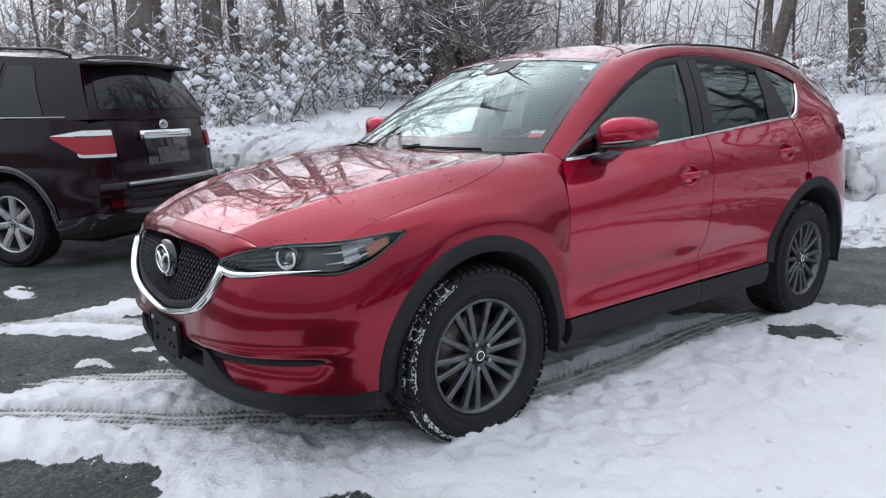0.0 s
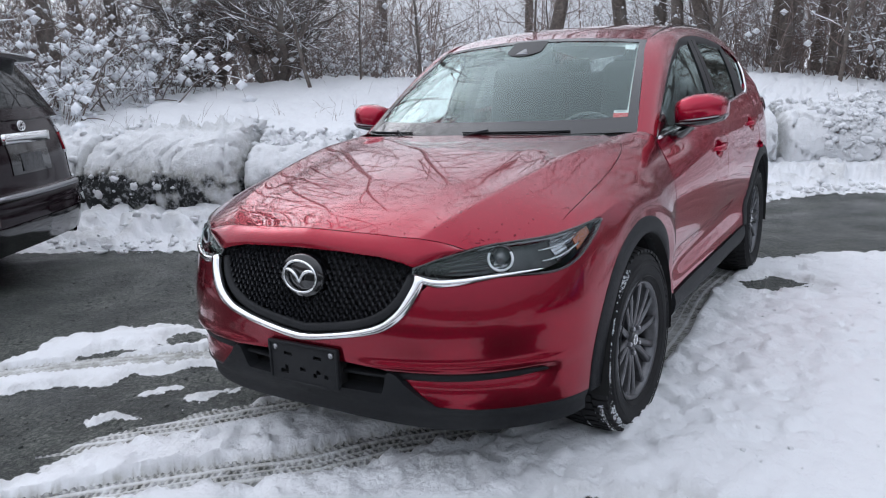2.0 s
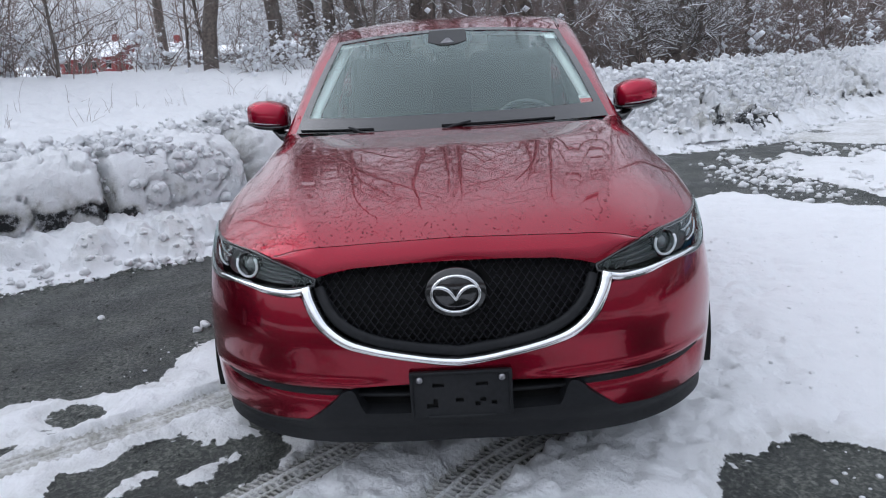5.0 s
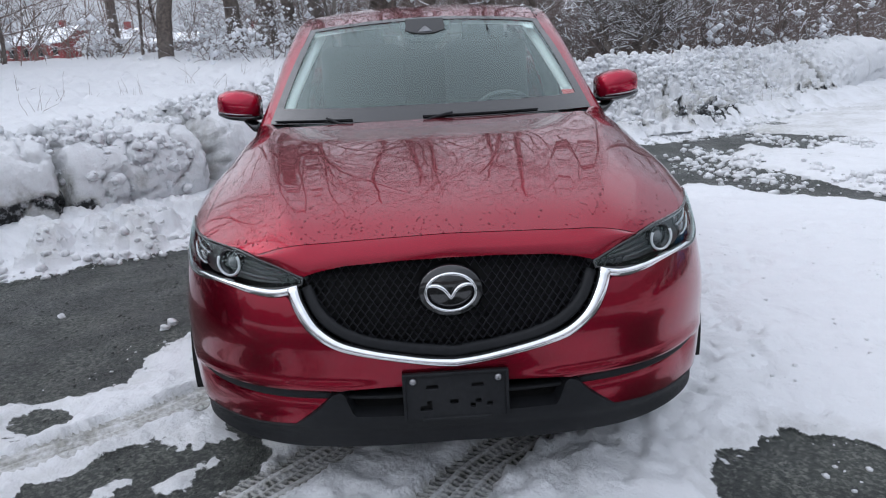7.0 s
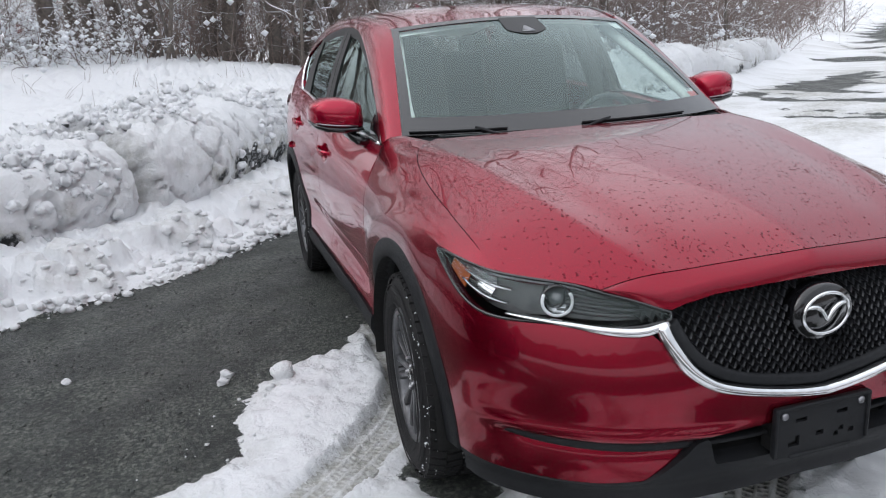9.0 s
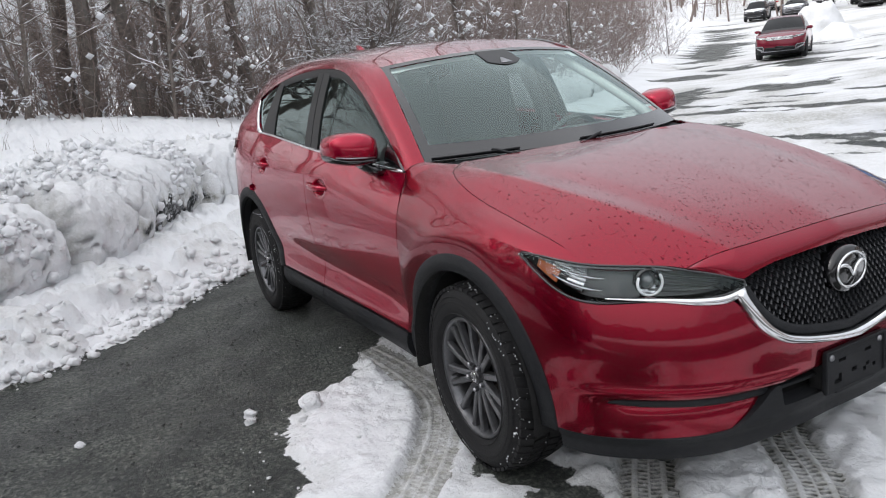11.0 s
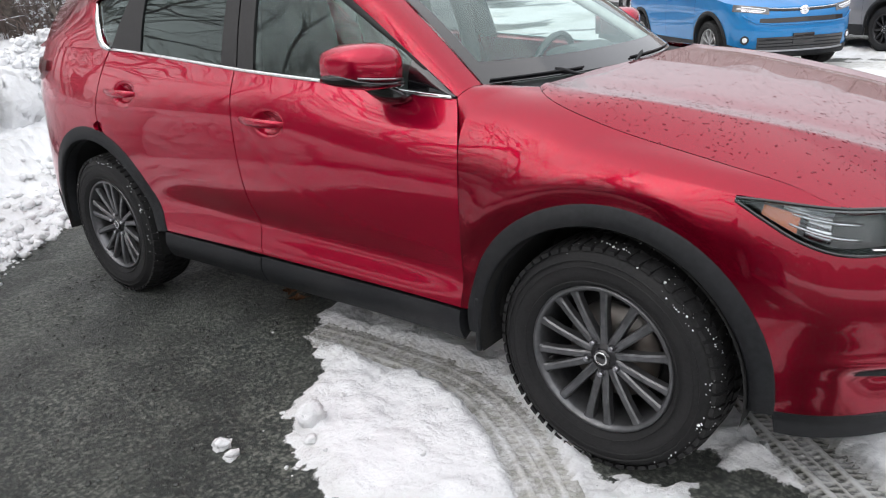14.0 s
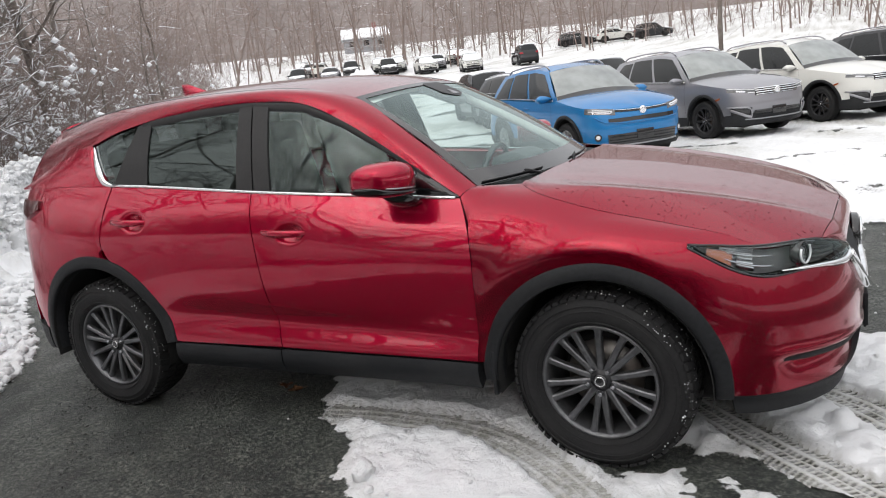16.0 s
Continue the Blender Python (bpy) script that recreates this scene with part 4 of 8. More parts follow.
        part("c_pillar_trim", sheet(M(pane(-.925, -1.165, 0, 1.0, 6, 12, .006, (-.02, .13))), .014, 0, (0, 0, 1.2)), PILLAR, rdoor)
        part("quarter_window", sheet(M(pane(-1.155, -1.20, 0.02, .97, 14, 10, 0.002, (.14, -.135))), .004, 0, (0, 0, 1.2)), TINT, car)
        part("mirror_sail", sheet(M(pane(.795, .60, 0.0, .93, 8, 8, .006, (-.0, .0))), .006, 0, (0, 0, 1.2)), GLOSS_BLACK, door)
        # --- chrome belt line, rising behind the quarter glass
        bl = [skin([(at_x(x), belt_z(x))])[0] + np.array((0, .004, .002)) for x in np.linspace(.78, -1.165, 40)]
        part("chrome_belt_strip", ribbon(M(np.array(bl)), .013, (0, -.2 * sg, 1), .01, .003), CHROME, car)
        tail_path = [wall(-1.165, 0.0, .016), wall(-1.235, .10, .016), wall(-1.30, .55, .016), wall(-1.335, .92, .016)]
        part("chrome_quarter_trim", ribbon(M(catmull(tail_path, 14)), [.014, .035, .045, .030, .010], (1, 0, .3), .012, .003), CHROME, car)
        # --- door mirror
        mir = new("door_mirror")
        mir.parent = car
        secs = []
        for yy, (xc, hx, zc, hz) in zip((.815, .85, .90, .96, 1.005, 1.02), ((.60, .055, 1.175, .052), (.605, .075, 1.180, .066), (.60, .085, 1.186, .072), (.585, .085, 1.192, .066), (.565, .07, 1.193, .050), (.555, .04, 1.192, .028))):
            secs.append([(xc + hx * math.copysign(abs(math.cos(t)) ** .6, math.cos(t)), sg * yy, zc + hz * math.copysign(abs(math.sin(t)) ** .75, math.sin(t))) for t in np.linspace(0, 2 * math.pi, 24, endpoint=False)])
        part("mirror_cap", hull_box(secs), RED_SIDE, mir)
        low = []
        for yy, (xc, hx, zc, hz) in zip((.812, .85, .90, .96, 1.008, 1.02), ((.60, .060, 1.125, .012), (.605, .080, 1.128, .020), (.60, .089, 1.132, .022), (.585, .088, 1.138, .020), (.565, .072, 1.150, .014), (.555, .04, 1.162, .008))):
            low.append([(xc + hx * math.cos(t), sg * yy, zc + hz * math.sin(t)) for t in np.linspace(0, 2 * math.pi, 20, endpoint=False)])
        part("mirror_base", hull_box(low), GLOSS_BLACK, mir)
        part("mirror_stalk", hull_box([[(.62 + .055 * math.cos(t), sg * .79, 1.068 + .022 * math.sin(t)) for t in np.linspace(0, 2 * math.pi, 14, endpoint=False)], [(.62 + .06 * math.cos(t), sg * .845, 1.085 + .028 * math.sin(t)) for t in np.linspace(0, 2 * math.pi, 14, endpoint=False)], [(.60 + .055 * math.cos(t), sg * .89, 1.122 + .02 * math.sin(t)) for t in np.linspace(0, 2 * math.pi, 14, endpoint=False)]]), GLOSS_BLACK, mir)
        part("mirror_trim_line", ribbon([(.672, sg * .84, 1.142), (.690, sg * .90, 1.148), (.674, sg * .96, 1.154), (.640, sg * 1.005, 1.160)], .006, (0, 0, 1), .006, .002), SATIN, mir)
        part("mirror_glass", box(.512, .518, min(sg * .84, sg * .99), max(sg * .84, sg * .99), 1.135, 1.235, .003), CHROME, mir)
        for piece in mir.children:
            piece.data.transform(Matrix.Translation((.62, 0, 0)) @ Matrix.Diagonal((1.16, 1, 1, 1)) @ Matrix.Translation((-.665, 0, 0)))
        # --- headlamp
        lamp = new("headlamp")
        lamp.parent = car
        lt, ll = catmull(LAMP_TOP, 34), catmull(LAMP_LOW, 34)
        for nm, off, mat, lip in (("lamp_bowl", -.050, LAMP_DARK, 0), ("lamp_lens", .003, LENS, .012)):
            lp = np.stack([skin(ll + (lt - ll) * k / 9, off + (.006 * math.sin(math.pi * k / 9) if off > 0 else 0)) for k in range(10)], 1)
            part(nm, sheet(M(lp), lip, 0, side_out), mat, lamp)
        rim_ = np.vstack([skin(lt, .002), skin(ll[::-1], .002)])
        part("lamp_seal", tube(M(rim_), .0045, 6), GLOSS_BLACK, lamp)
        c = skin([(at_y(.695), .812)], -.014)[0]
        aim = Matrix.Translation(Vector((c[0], c[1] * sg, c[2]))) @ Vector((1, .42 * sg, .02)).to_track_quat("Z", "Y").to_matrix().to_4x4()
        part("projector_shroud", moved(lathe([(.040, -.030), (.0405, .004), (.037, .006), (.034, -.03)], 36, "z"), aim), GLOSS_BLACK, lamp)
        arc_ = [(.0375 * math.cos(a_), .0375 * math.sin(a_), .010) for a_ in np.radians(np.linspace(150, 395, 30))]
        part("projector_ring", moved(tube(np.array(arc_), .0042, 8), aim), LAMP_WHITE, lamp)
        part("projector_lens", moved(lathe([(.001, .006), (.012, .003), (.022, -.006), (.030, -.018)], 28, "z"), aim), PROJECTOR, lamp)
        am = np.stack([skin((ll + (lt - ll) * (.10 + .56 * k / 4))[3:8], -.016) for k in range(5)], 1)
        part("amber_reflector", sheet(M(am), .004, 0, side_out), AMBER, lamp)
        for c0, c1, u0, u1, dd in ((5, 9, .50, .86, .024), (8, 12, .16, .82, .028), (19, 22, .14, .70, .026)):
            rf = np.stack([skin((ll + (lt - ll) * (u0 + (u1 - u0) * k / 9))[c0:c1], -dd - .012 * math.sin(math.pi * k / 9) - (.005 if k % 3 == 1 else 0)) for k in range(10)], 1)
            part("chrome_reflector", sheet(M(rf), .01, 0, side_out), LAMP_CHROME, lamp)
        for u_ in (.30, .62):
            part("reflector_fin", ribbon(M(skin((ll + (lt - ll) * u_)[6:15], -.014)), [.004, .007, .007, .004], (0, 0, 1), .012, .002), LAMP_CHROME, lamp)
        for k in range(3):
            u_ = .22 + .2 * k
            part("inner_reflector", ribbon(M(skin((ll + (lt - ll) * u_)[20:31], -.036)), .010, (0, 0, 1), .010, .002), LAMP_DARK, lamp)
        brow = skin((ll + (lt - ll) * .93)[1:24], -.004)
        part("lamp_brow", ribbon(M(brow), .007, (0, 0, 1), .006, .002), SATIN, lamp)
    # ---- parts that cross the middle
    def across(P):
        """A half from the middle outwards, doubled to both sides."""
        return np.concatenate([mirrored(P[::-1], -1)[:-1], P], 0)
    # bonnet
    t = 30
    cen = catmull([(1.03, 0, 1.118), (1.4, 0, 1.080), (1.8, 0, 1.008), (2.05, 0, .942), (2.175, 0, .893)], t)
    cre = catmull([(1.025, .60, 1.110), (1.2, .655, 1.092), (1.4, .625, 1.068), (1.8, .545, .994), (2.02, .475, .930), tuple(skin([(at_y(.43), .876)])[0])], t)
    sea = catmull(SEAM + [tuple(skin([(at_y(.66), .856)])[0]), tuple(skin([(at_y(.597), .843)])[0])], t)
    rows = []
    for u in [k / 14 for k in range(14)] + [.975, 1.0]:
        r_ = cen + (cre - cen) * u
        r_ = r_ - np.array((0, 0, .007)) * math.exp(-((u - .82) / .10) ** 2) * np.sin(np.linspace(.1, 3.0, t))[:, None]
        rows.append(r_)
    for u in (.05, 1 / 6, 2 / 6, 3 / 6, 4 / 6, 5 / 6, 1):
        rows.append(cre + (sea - cre) * u + np.array((0, 0, .005)) * math.sin(math.pi * u))
    hood_p = np.stack(rows, 0)
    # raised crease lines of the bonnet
    hood = part("hood", sheet(across(hood_p), .025, .0025, (1.5, 0, .5)), RED_DARKENED, car)
    tagged(part("water_beading", beads(across(hood_p), 3000, 5), BEAD, hood, "small clinging water drops"), kind="stuff")
    # roof and its dark ditch strips
    re_, rm = catmull([p for p in ROOF_EDGE if p[0] < .3], 40), catmull(ROOF_MID, 40)
    rp = np.stack([np.stack([rm[:, 0] + (re_[:, 0] - rm[:, 0]) * u ** 2, re_[:, 1] * u, rm[:, 2] + (re_[:, 2] - rm[:, 2]) * u ** 2.2], 1) for u in np.linspace(0, 1, 14)], 0)
    part("roof", sheet(across(rp), .02, .003, (0, 0, 1.0)), RED_DARKENED, car)
    for sg in (1, -1):
        part("roof_ditch_strip", ribbon(mirrored(re_[1:] + np.array((0, .003, .000)), sg), .014, (0, 1, .4), .006, .001), GLOSS_BLACK, car)
    # windscreen with its dark border
    wb = lambda u: np.array((1.035 - .19 * u ** 2.4, .715 * u, 1.118 - .003 * u ** 2))
    wt = lambda u: np.array((.305 - .068 * u ** 2, .580 * u, 1.552 - .034 * u ** 2))
    def screen(u, v, off=0.0):
        a, b = wb(u), wt(u)
        p_ = a + (b - a) * v
        return p_ + np.array((.5, 0, .86)) * (.028 * math.sin(math.pi * v) * (1 - .4 * u ** 2) + off)
    us = np.linspace(0, 1, 16)
    part("windscreen", sheet(across(np.array([[screen(u, v) for v in np.linspace(.0, 1, 16)] for u in us])), .004, 0, (0, 0, .8)), WINDSHIELD, car)
    part("screen_lower_border", sheet(across(np.array([[screen(u, v, .003) for v in np.linspace(-.01, .10 + .03 * u ** 3, 5)] for u in us])), .004, 0, (0, 0, .8)), GLOSS_BLACK, car)
    part("screen_upper_border", sheet(across(np.array([[screen(u, v, .003) for v in np.linspace(.965, 1.005, 4)] for u in us])), .004, 0, (0, 0, .8)), GLOSS_BLACK, car)
    for sg in (1, -1):
        part("screen_side_border", sheet(mirrored(np.array([[screen(u, v, .003) for v in np.linspace(.0, 1.0, 16)] for u in np.linspace(.945, 1.0, 4)]), sg), .004, 0, (0, 0, .8)), GLOSS_BLACK, car)
    part("cowl_panel", sheet(across(np.array([[wb(u) * (1 - k) + np.array((1.055 - .035 * u ** 2, .66 * u, 1.090 - .008 * u ** 2)) * k + np.array((-.012, 0, -.012)) * (1 - k) for k in (0, .5, 1)] for u in us])), .01, 0, (1, 0, .8)), CLADDING, car)
    part("screen_top_patch", sheet(across(np.array([[screen(u, v, .0035) for v in np.linspace(.775 + 2.2 * u ** 2, .985, 6)] for u in np.linspace(0, .16, 6)])), .001, 0, (0, 0, .8)), PILLAR, car)
    # sensor box and mirror behind the glass
    sb = new("sensor_housing")
    sb.parent = car
    part("sensor_box", hull_box([[tuple(screen(0, v, -.012) + np.array((0, w_ * a, -.03 * b))) for a, b in ((-1, 0), (1, 0), (.8, 1), (-.8, 1))] for v, w_ in ((.99, .125), (.88, .125), (.79, .100), (.765, .075))]), PILLAR, sb)
    part("sensor_window", hull_box([[tuple(screen(0, v, .006) + np.array((0, w_ * a, -.002 * b))) for a, b in ((-1, 0), (1, 0), (.9, 1), (-.9, 1))] for v, w_ in ((.865, .006), (.80, .034))]), SATIN, sb)
    # stickers inside the glass
    for (u0, u1, v0, v1), mats in (((.86, .945, .125, .195), (STICKER_WHITE, STICKER_RED)), ((.84, .92, .875, .95), (STICKER_WHITE,))):
        st = part("windscreen_sticker", sheet(np.array([[screen(u, v, -.004) * np.array((1, 1, 1)) for v in np.linspace(v0, v1, 3)] for u in np.linspace(u0, u1, 3)]), .001, 0, (0, 0, .8)), mats[0], car, "small white paper sticker")
        if len(mats) > 1:
            part("sticker_block", sheet(np.array([[screen(u, v, -.0025) for v in np.linspace(v0, v0 + (v1 - v0) * .62, 3)] for u in np.linspace(u0, u1, 3)]), .0005, 0, (0, 0, .8)), mats[1], st, "red printed block")
        for k in range(2):
            part("sticker_print_bar", sheet(np.array([[screen(u, v, -.0015) for v in (v0 + (v1 - v0) * (.72 + .12 * k), v0 + (v1 - v0) * (.76 + .12 * k))] for u in np.linspace(u0 + .012, u1 - .02, 3)]), .0003, 0, (0, 0, .8)), CABIN, st)
    # wipers
    def on_screen(y, v, off):
        return screen(abs(y) / .715, v, off) * np.array((1, np.sign(y) or 1, 1))
    for y0, y1, yj in ((.46, -.08, .06), (-.69, -.36, -.44)):
        w_ = new("wiper")
        w_.parent = car
        part("wiper_arm", tube(np.array([on_screen(yj + (y1 - yj) * k, .012 - .05 * k, .008 - .006 * k) for k in np.linspace(-.2, .8, 6)]), [.004, .007, .007, .006, .006, .005], 8), CLADDING, w_)
        part("wiper_blade", tube(np.array([on_screen(y, .006, .008) for y in np.linspace(y0, yj - .10 * np.sign(y0 - yj), 10)]), .0038, 6), CLADDING, w_)
    # ---- nose
    def front(points):
        return np.array([(at_y(y) if isinstance(y, float) or y == 0 else y, z) for y, z in points])
    nose_top = np.vstack([[(0.0, .524)], front([(.15, .548), (.27, .575), (.36, .612), (.42, .668), (.455, .722), (.485, .745)]), np.array(LAMP_LOW)[::-1][2:] - np.array((0, .004))])
    nose_low = np.vstack([front([(0, .470), (.20, .469), (.31, .466), (.36, .450), (.385, .418), (.43, .382), (.484, .343), (.60, .337)]), xs([(2.02, .334), (1.90, .334), (1.823, .335)])])
    nu, nv = 84, 34
    nt_, nl_ = resample(catmull(nose_top, 300), nu), resample(nose_low, nu)
    rr_ = np.vstack([xs(arc(AXLE, HUB_Z, FO - .012, -2.5, 43, 14)), xs([(1.715, .78), (1.69, .878)])])
    def blade(s, z):
        """The shelf and hollow round the slim slot under the lamp."""
        y = np.interp(s, PS, PC[:, 1])
        line = np.interp(y, [.36, .55, .78], [.440, .445, .451])
        x = np.interp(s, PS, PC[:, 0])
        reach = np.clip((x - 1.965) / .07, 0, 1) ** 1.0 * np.clip((y - .28) / .10, 0, 1)
        d = z - line
        hollow = .034 * np.exp(-np.clip(d - .004, 0, None) / .010) * np.exp(np.clip(d, None, 0) / .050)
        ridge = -.012 * np.exp(-((d - .030) / .020) ** 2)
        long_ = np.clip((x - 1.86) / .18, 0, 1) * np.clip((y - .10) / .30, 0, 1)
        return hollow * reach + ridge * long_ * long_ * (3 - 2 * long_)
    nose_p = skin(coons(nl_, nt_, poly([nl_[0], nt_[0]], [nv - 1]), resample(rr_, nv)), 0, blade)
    bumper = part("front_bumper", sheet(across(nose_p), .03, 0, (1, 0, .5)), RED_DARKENED, car)
    for sg in (1, -1):
        sl = np.vstack([front([(.362, .440), (.45, .443), (.55, .446), (.65, .449), (.72, .451)]), xs([(2.02, .452), (1.985, .452)])])
        part("bumper_slot", ribbon(mirrored(skin(catmull(sl, 24), -.012), sg), [.020, .024, .024, .022, .020, .010], (0, 0, 1), .02, .002), CLADDING, bumper)
    # panel above the grille
    hl = np.vstack([front([(0, .832), (.15, .829), (.30, .820), (.38, .806), (.425, .793)]), np.array(LAMP_TOP)[::-1][1:3] + np.array((0, .003))])
    edge3 = resample(hood_p[:, -1], 30)
    low3 = skin(resample(hl, 30), .002)
    hp = np.stack([low3 + (edge3 - low3) * k / 7 + np.array((.010, 0, .004)) * math.sin(math.pi * k / 7) for k in range(8)], 1)
    part("nose_panel", sheet(across(hp), .004, .001, (1, 0, .6)), RED_DARKENED, car)
    # grille: dark backing and rows of small winged bars
    gr = new("grille")
    gr.parent = car
    gb = front([(0, .535), (.15, .556), (.27, .583), (.36, .625), (.41, .680), (.436, .755)])
    gt = front([(0, .835), (.15, .832), (.30, .823), (.38, .809), (.41, .800), (.440, .787)])
    gp = skin(coons(resample(gb, 24), resample(gt, 24), poly([gb[0], gt[0]], [9]), poly([gb[-1], gt[-1]], [9])), -.055)
    part("grille_backing", sheet(across(gp), .0, 0, (1, 0, .6)), WELL, gr)
    V, F = [], []
    bar = 0
    for row in range(17):
        z = .552 + row * .0172
        for col in range(-20, 21):
            y = (col + .5 * (row % 2)) * .0245
            lo = np.interp(abs(y), [0, .15, .27, .36, .42, .455], [.552, .575, .602, .645, .705, .765])
            hi = np.interp(abs(y), [0, .15, .30, .40, .47], [.830, .827, .818, .800, .78])
            if not lo < z < hi or (abs(y) / .098) ** 2 + ((z - .742) / .078) ** 2 < 1:
                continue
            pts = []
            for dy, dz, dd in ((-.0135, .0075, -.030), (0, -.006, -.022), (.0135, .0075, -.030)):
                p3 = skin([(at_y(abs(y + dy)), z + dz)], dd)[0]
                pts.append(np.array((p3[0], abs(y + dy) * np.sign(y + dy), p3[2])))
            k = len(V)
            for p3 in pts:
                V += [tuple(p3 + np.array((0, 0, .0026))), tuple(p3 + np.array((.006, 0, 0))), tuple(p3 - np.array((0, 0, .0026))), tuple(p3 - np.array((.01, 0, 0)))]
            for a in (0, 4):
                for j in range(4):
                    F.append((k + a + j, k + a + (j + 1) % 4, k + a + 4 + (j + 1) % 4, k + a + 4 + j))
    part("grille_mesh", (V, F), GRILLE, gr, "black mesh of small winged bars", smooth=False)
    # chrome wing that frames the grille and runs under the lamps
    wing = np.vstack([front([(0, .540), (.06, .546), (.17, .566), (.26, .586), (.33, .610), (.39, .655), (.425, .705), (.444, .742), (.452, .768)])])
    wp = skin(catmull(wing, 40), .012)
    wid = [.025, .023, .023, .025, .029, .034, .034]
    chrome = new("chrome_wing")
    chrome.parent = car
    full = np.concatenate([mirrored(wp[::-1], -1)[:-1], wp])
    upv = np.array([(0.0, -np.sign(p[1]) * min(1, (abs(p[1]) / .46) ** 2) * 1.3, 1.0) for p in full])
    part("grille_surround", ribbon(full, wid[::-1][:-1] + wid, upv, .03, .009), CHROME, chrome)
    for sg in (1, -1):
        lw = np.vstack([front([(.435, .766), (.46, .758), (.50, .750), (.58, .754), (.65, .764)]), xs([(2.03, .774), (2.0, .776)])])
        part("lamp_underline", ribbon(mirrored(skin(catmull(lw, 24), .010), sg), [.020, .024, .022, .016, .011, .008, .003], (0, 0, 1), .014, .005), CHROME, chrome)
    inner_lip = skin(catmull(front([(0, .564), (.14, .584), (.26, .612), (.335, .650), (.385, .700), (.420, .765)]), 36), -.012)
    part("grille_lip", ribbon(np.concatenate([mirrored(inner_lip[::-1], -1)[:-1], inner_lip]), .030, upv[:71], .03, .004), CLADDING, gr)
    # emblem: a dark disc with a chrome oval ring and a winged bar
    em = new("emblem")
    em.parent = car
    ex = 2.243
    el = lambda ry, rz, x, n=48: [(x, ry * math.cos(a), .742 + rz * math.sin(a)) for a in np.linspace(0, 2 * math.pi, n, endpoint=False)]
    part("emblem_disc", hull_box([el(.092, .075, ex - .05), el(.092, .075, ex - .008), el(.086, .069, ex)]), GLOSS_BLACK, em)
    ring_path = np.array(el(.070, .054, ex + .006, 56))
    V, F = tube(np.vstack([ring_path, ring_path[:1]]), .0048, 8, cap=False)
    part("emblem_ring", (V, F), CHROME, em)
    for sg in (1, -1):
        part("emblem_wing", tube(catmull([(ex + .006, sg * .067, .760), (ex + .007, sg * .042, .764), (ex + .009, sg * .018, .752), (ex + .010, 0, .724)], 16), [.003, .005, .006, .0075, .008, .0085, .009, .009, .0085, .008, .0075, .007, .0065, .006, .0055, .005], 6, squash=(1.0, .8)), CHROME, em)
    # ---- black lower bumper and air intake
    lb_t = np.vstack([front([(0, .368), (.20, .369), (.30, .372), (.325, .455), (.36, .447), (.385, .415), (.43, .378), (.484, .339), (.60, .333)]), xs([(2.02, .332), (1.90, .332), (1.823, .333)])])
    lb_b = np.vstack([front([(0, .250), (.25, .250), (.45, .252), (.60, .254)]), xs([(2.02, .256), (1.90, .258), (1.835, .262)])])
    lp = skin(coons(resample(lb_b, 60), resample(lb_t, 60), poly([lb_b[0], lb_t[0]], [11]), poly([lb_b[-1], lb_t[-1]], [11])), .004, lambda s, z: .012 * np.exp(-((z - .30) / .03) ** 2))
    lower = part("lower_bumper", sheet(across(lp), .05, 0, (1, 0, .5)), CLADDING, car)
    ip = []
    for z, o in ((.470, .0), (.462, -.05), (.455, -.09), (.385, -.09), (.378, -.05), (.370, .0)):
        ip.append(skin(front([(0, z), (.2, z), (.29, z), (.335, z)]), o))
    part("intake_recess", sheet(across(np.stack(ip, 1)), 0, 0, (1.5, 0, .42)), WELL, lower)
    for z, hgt in ((.424, .012),):
        part("intake_bar", ribbon(np.concatenate([mirrored(skin(catmull(front([(0, z), (.2, z), (.33, z + .004)]), 16), -.022)[::-1], -1)[:-1], skin(catmull(front([(0, z), (.2, z), (.33, z + .004)]), 16), -.022)]), hgt, (0, 0, 1), .05, .004), CLADDING, lower)
    # number plate carrier without a plate
    pl = new("plate_carrier")
    pl.parent = car
    holes = ((-.085, -.050, .462, .474), (.045, .080, .462, .474), (-.105, -.085, .395, .410), (-.085, -.070, .395, .425), (-.018, .006, .412, .426), (.055, .072, .412, .425), (.088, .105, .400, .414), (.040, .055, .398, .412))
    ysg = sorted({-.145, .145} | {round(h[0], 4) for h in holes} | {round(h[1], 4) for h in holes})
    zsg = sorted({.368, .508} | {h[2] for h in holes} | {h[3] for h in holes})
    V = [(2.268, y, z) for y in ysg for z in zsg]
    F = []
    for i in range(len(ysg) - 1):
        for j in range(len(zsg) - 1):
            ym, zm = (ysg[i] + ysg[i + 1]) / 2, (zsg[j] + zsg[j + 1]) / 2
            if not any(h[0] < ym < h[1] and h[2] < zm < h[3] for h in holes):
                k = i * len(zsg) + j
                F.append((k, k + len(zsg), k + len(zsg) + 1, k + 1))
    plate = bmesh.new()
    pv = [plate.verts.new(v) for v in V]
    for f in F:
        plate.faces.new([pv[i] for i in f])
    bmesh.ops.delete(plate, geom=[v for v in plate.verts if not v.link_faces], context="VERTS")
    ext = bmesh.ops.extrude_face_region(plate, geom=plate.faces[:])
    bmesh.ops.translate(plate, vec=(-.010, 0, 0), verts=[v for v in ext["geom"] if isinstance(v, bmesh.types.BMVert)])
    bmesh.ops.recalc_face_normals(plate, faces=plate.faces[:])
    part("carrier_plate", plate, CLADDING, pl, smooth=False)
    part("carrier_back", box(2.20, 2.250, -.135, .135, .375, .500, .004), WELL, pl)
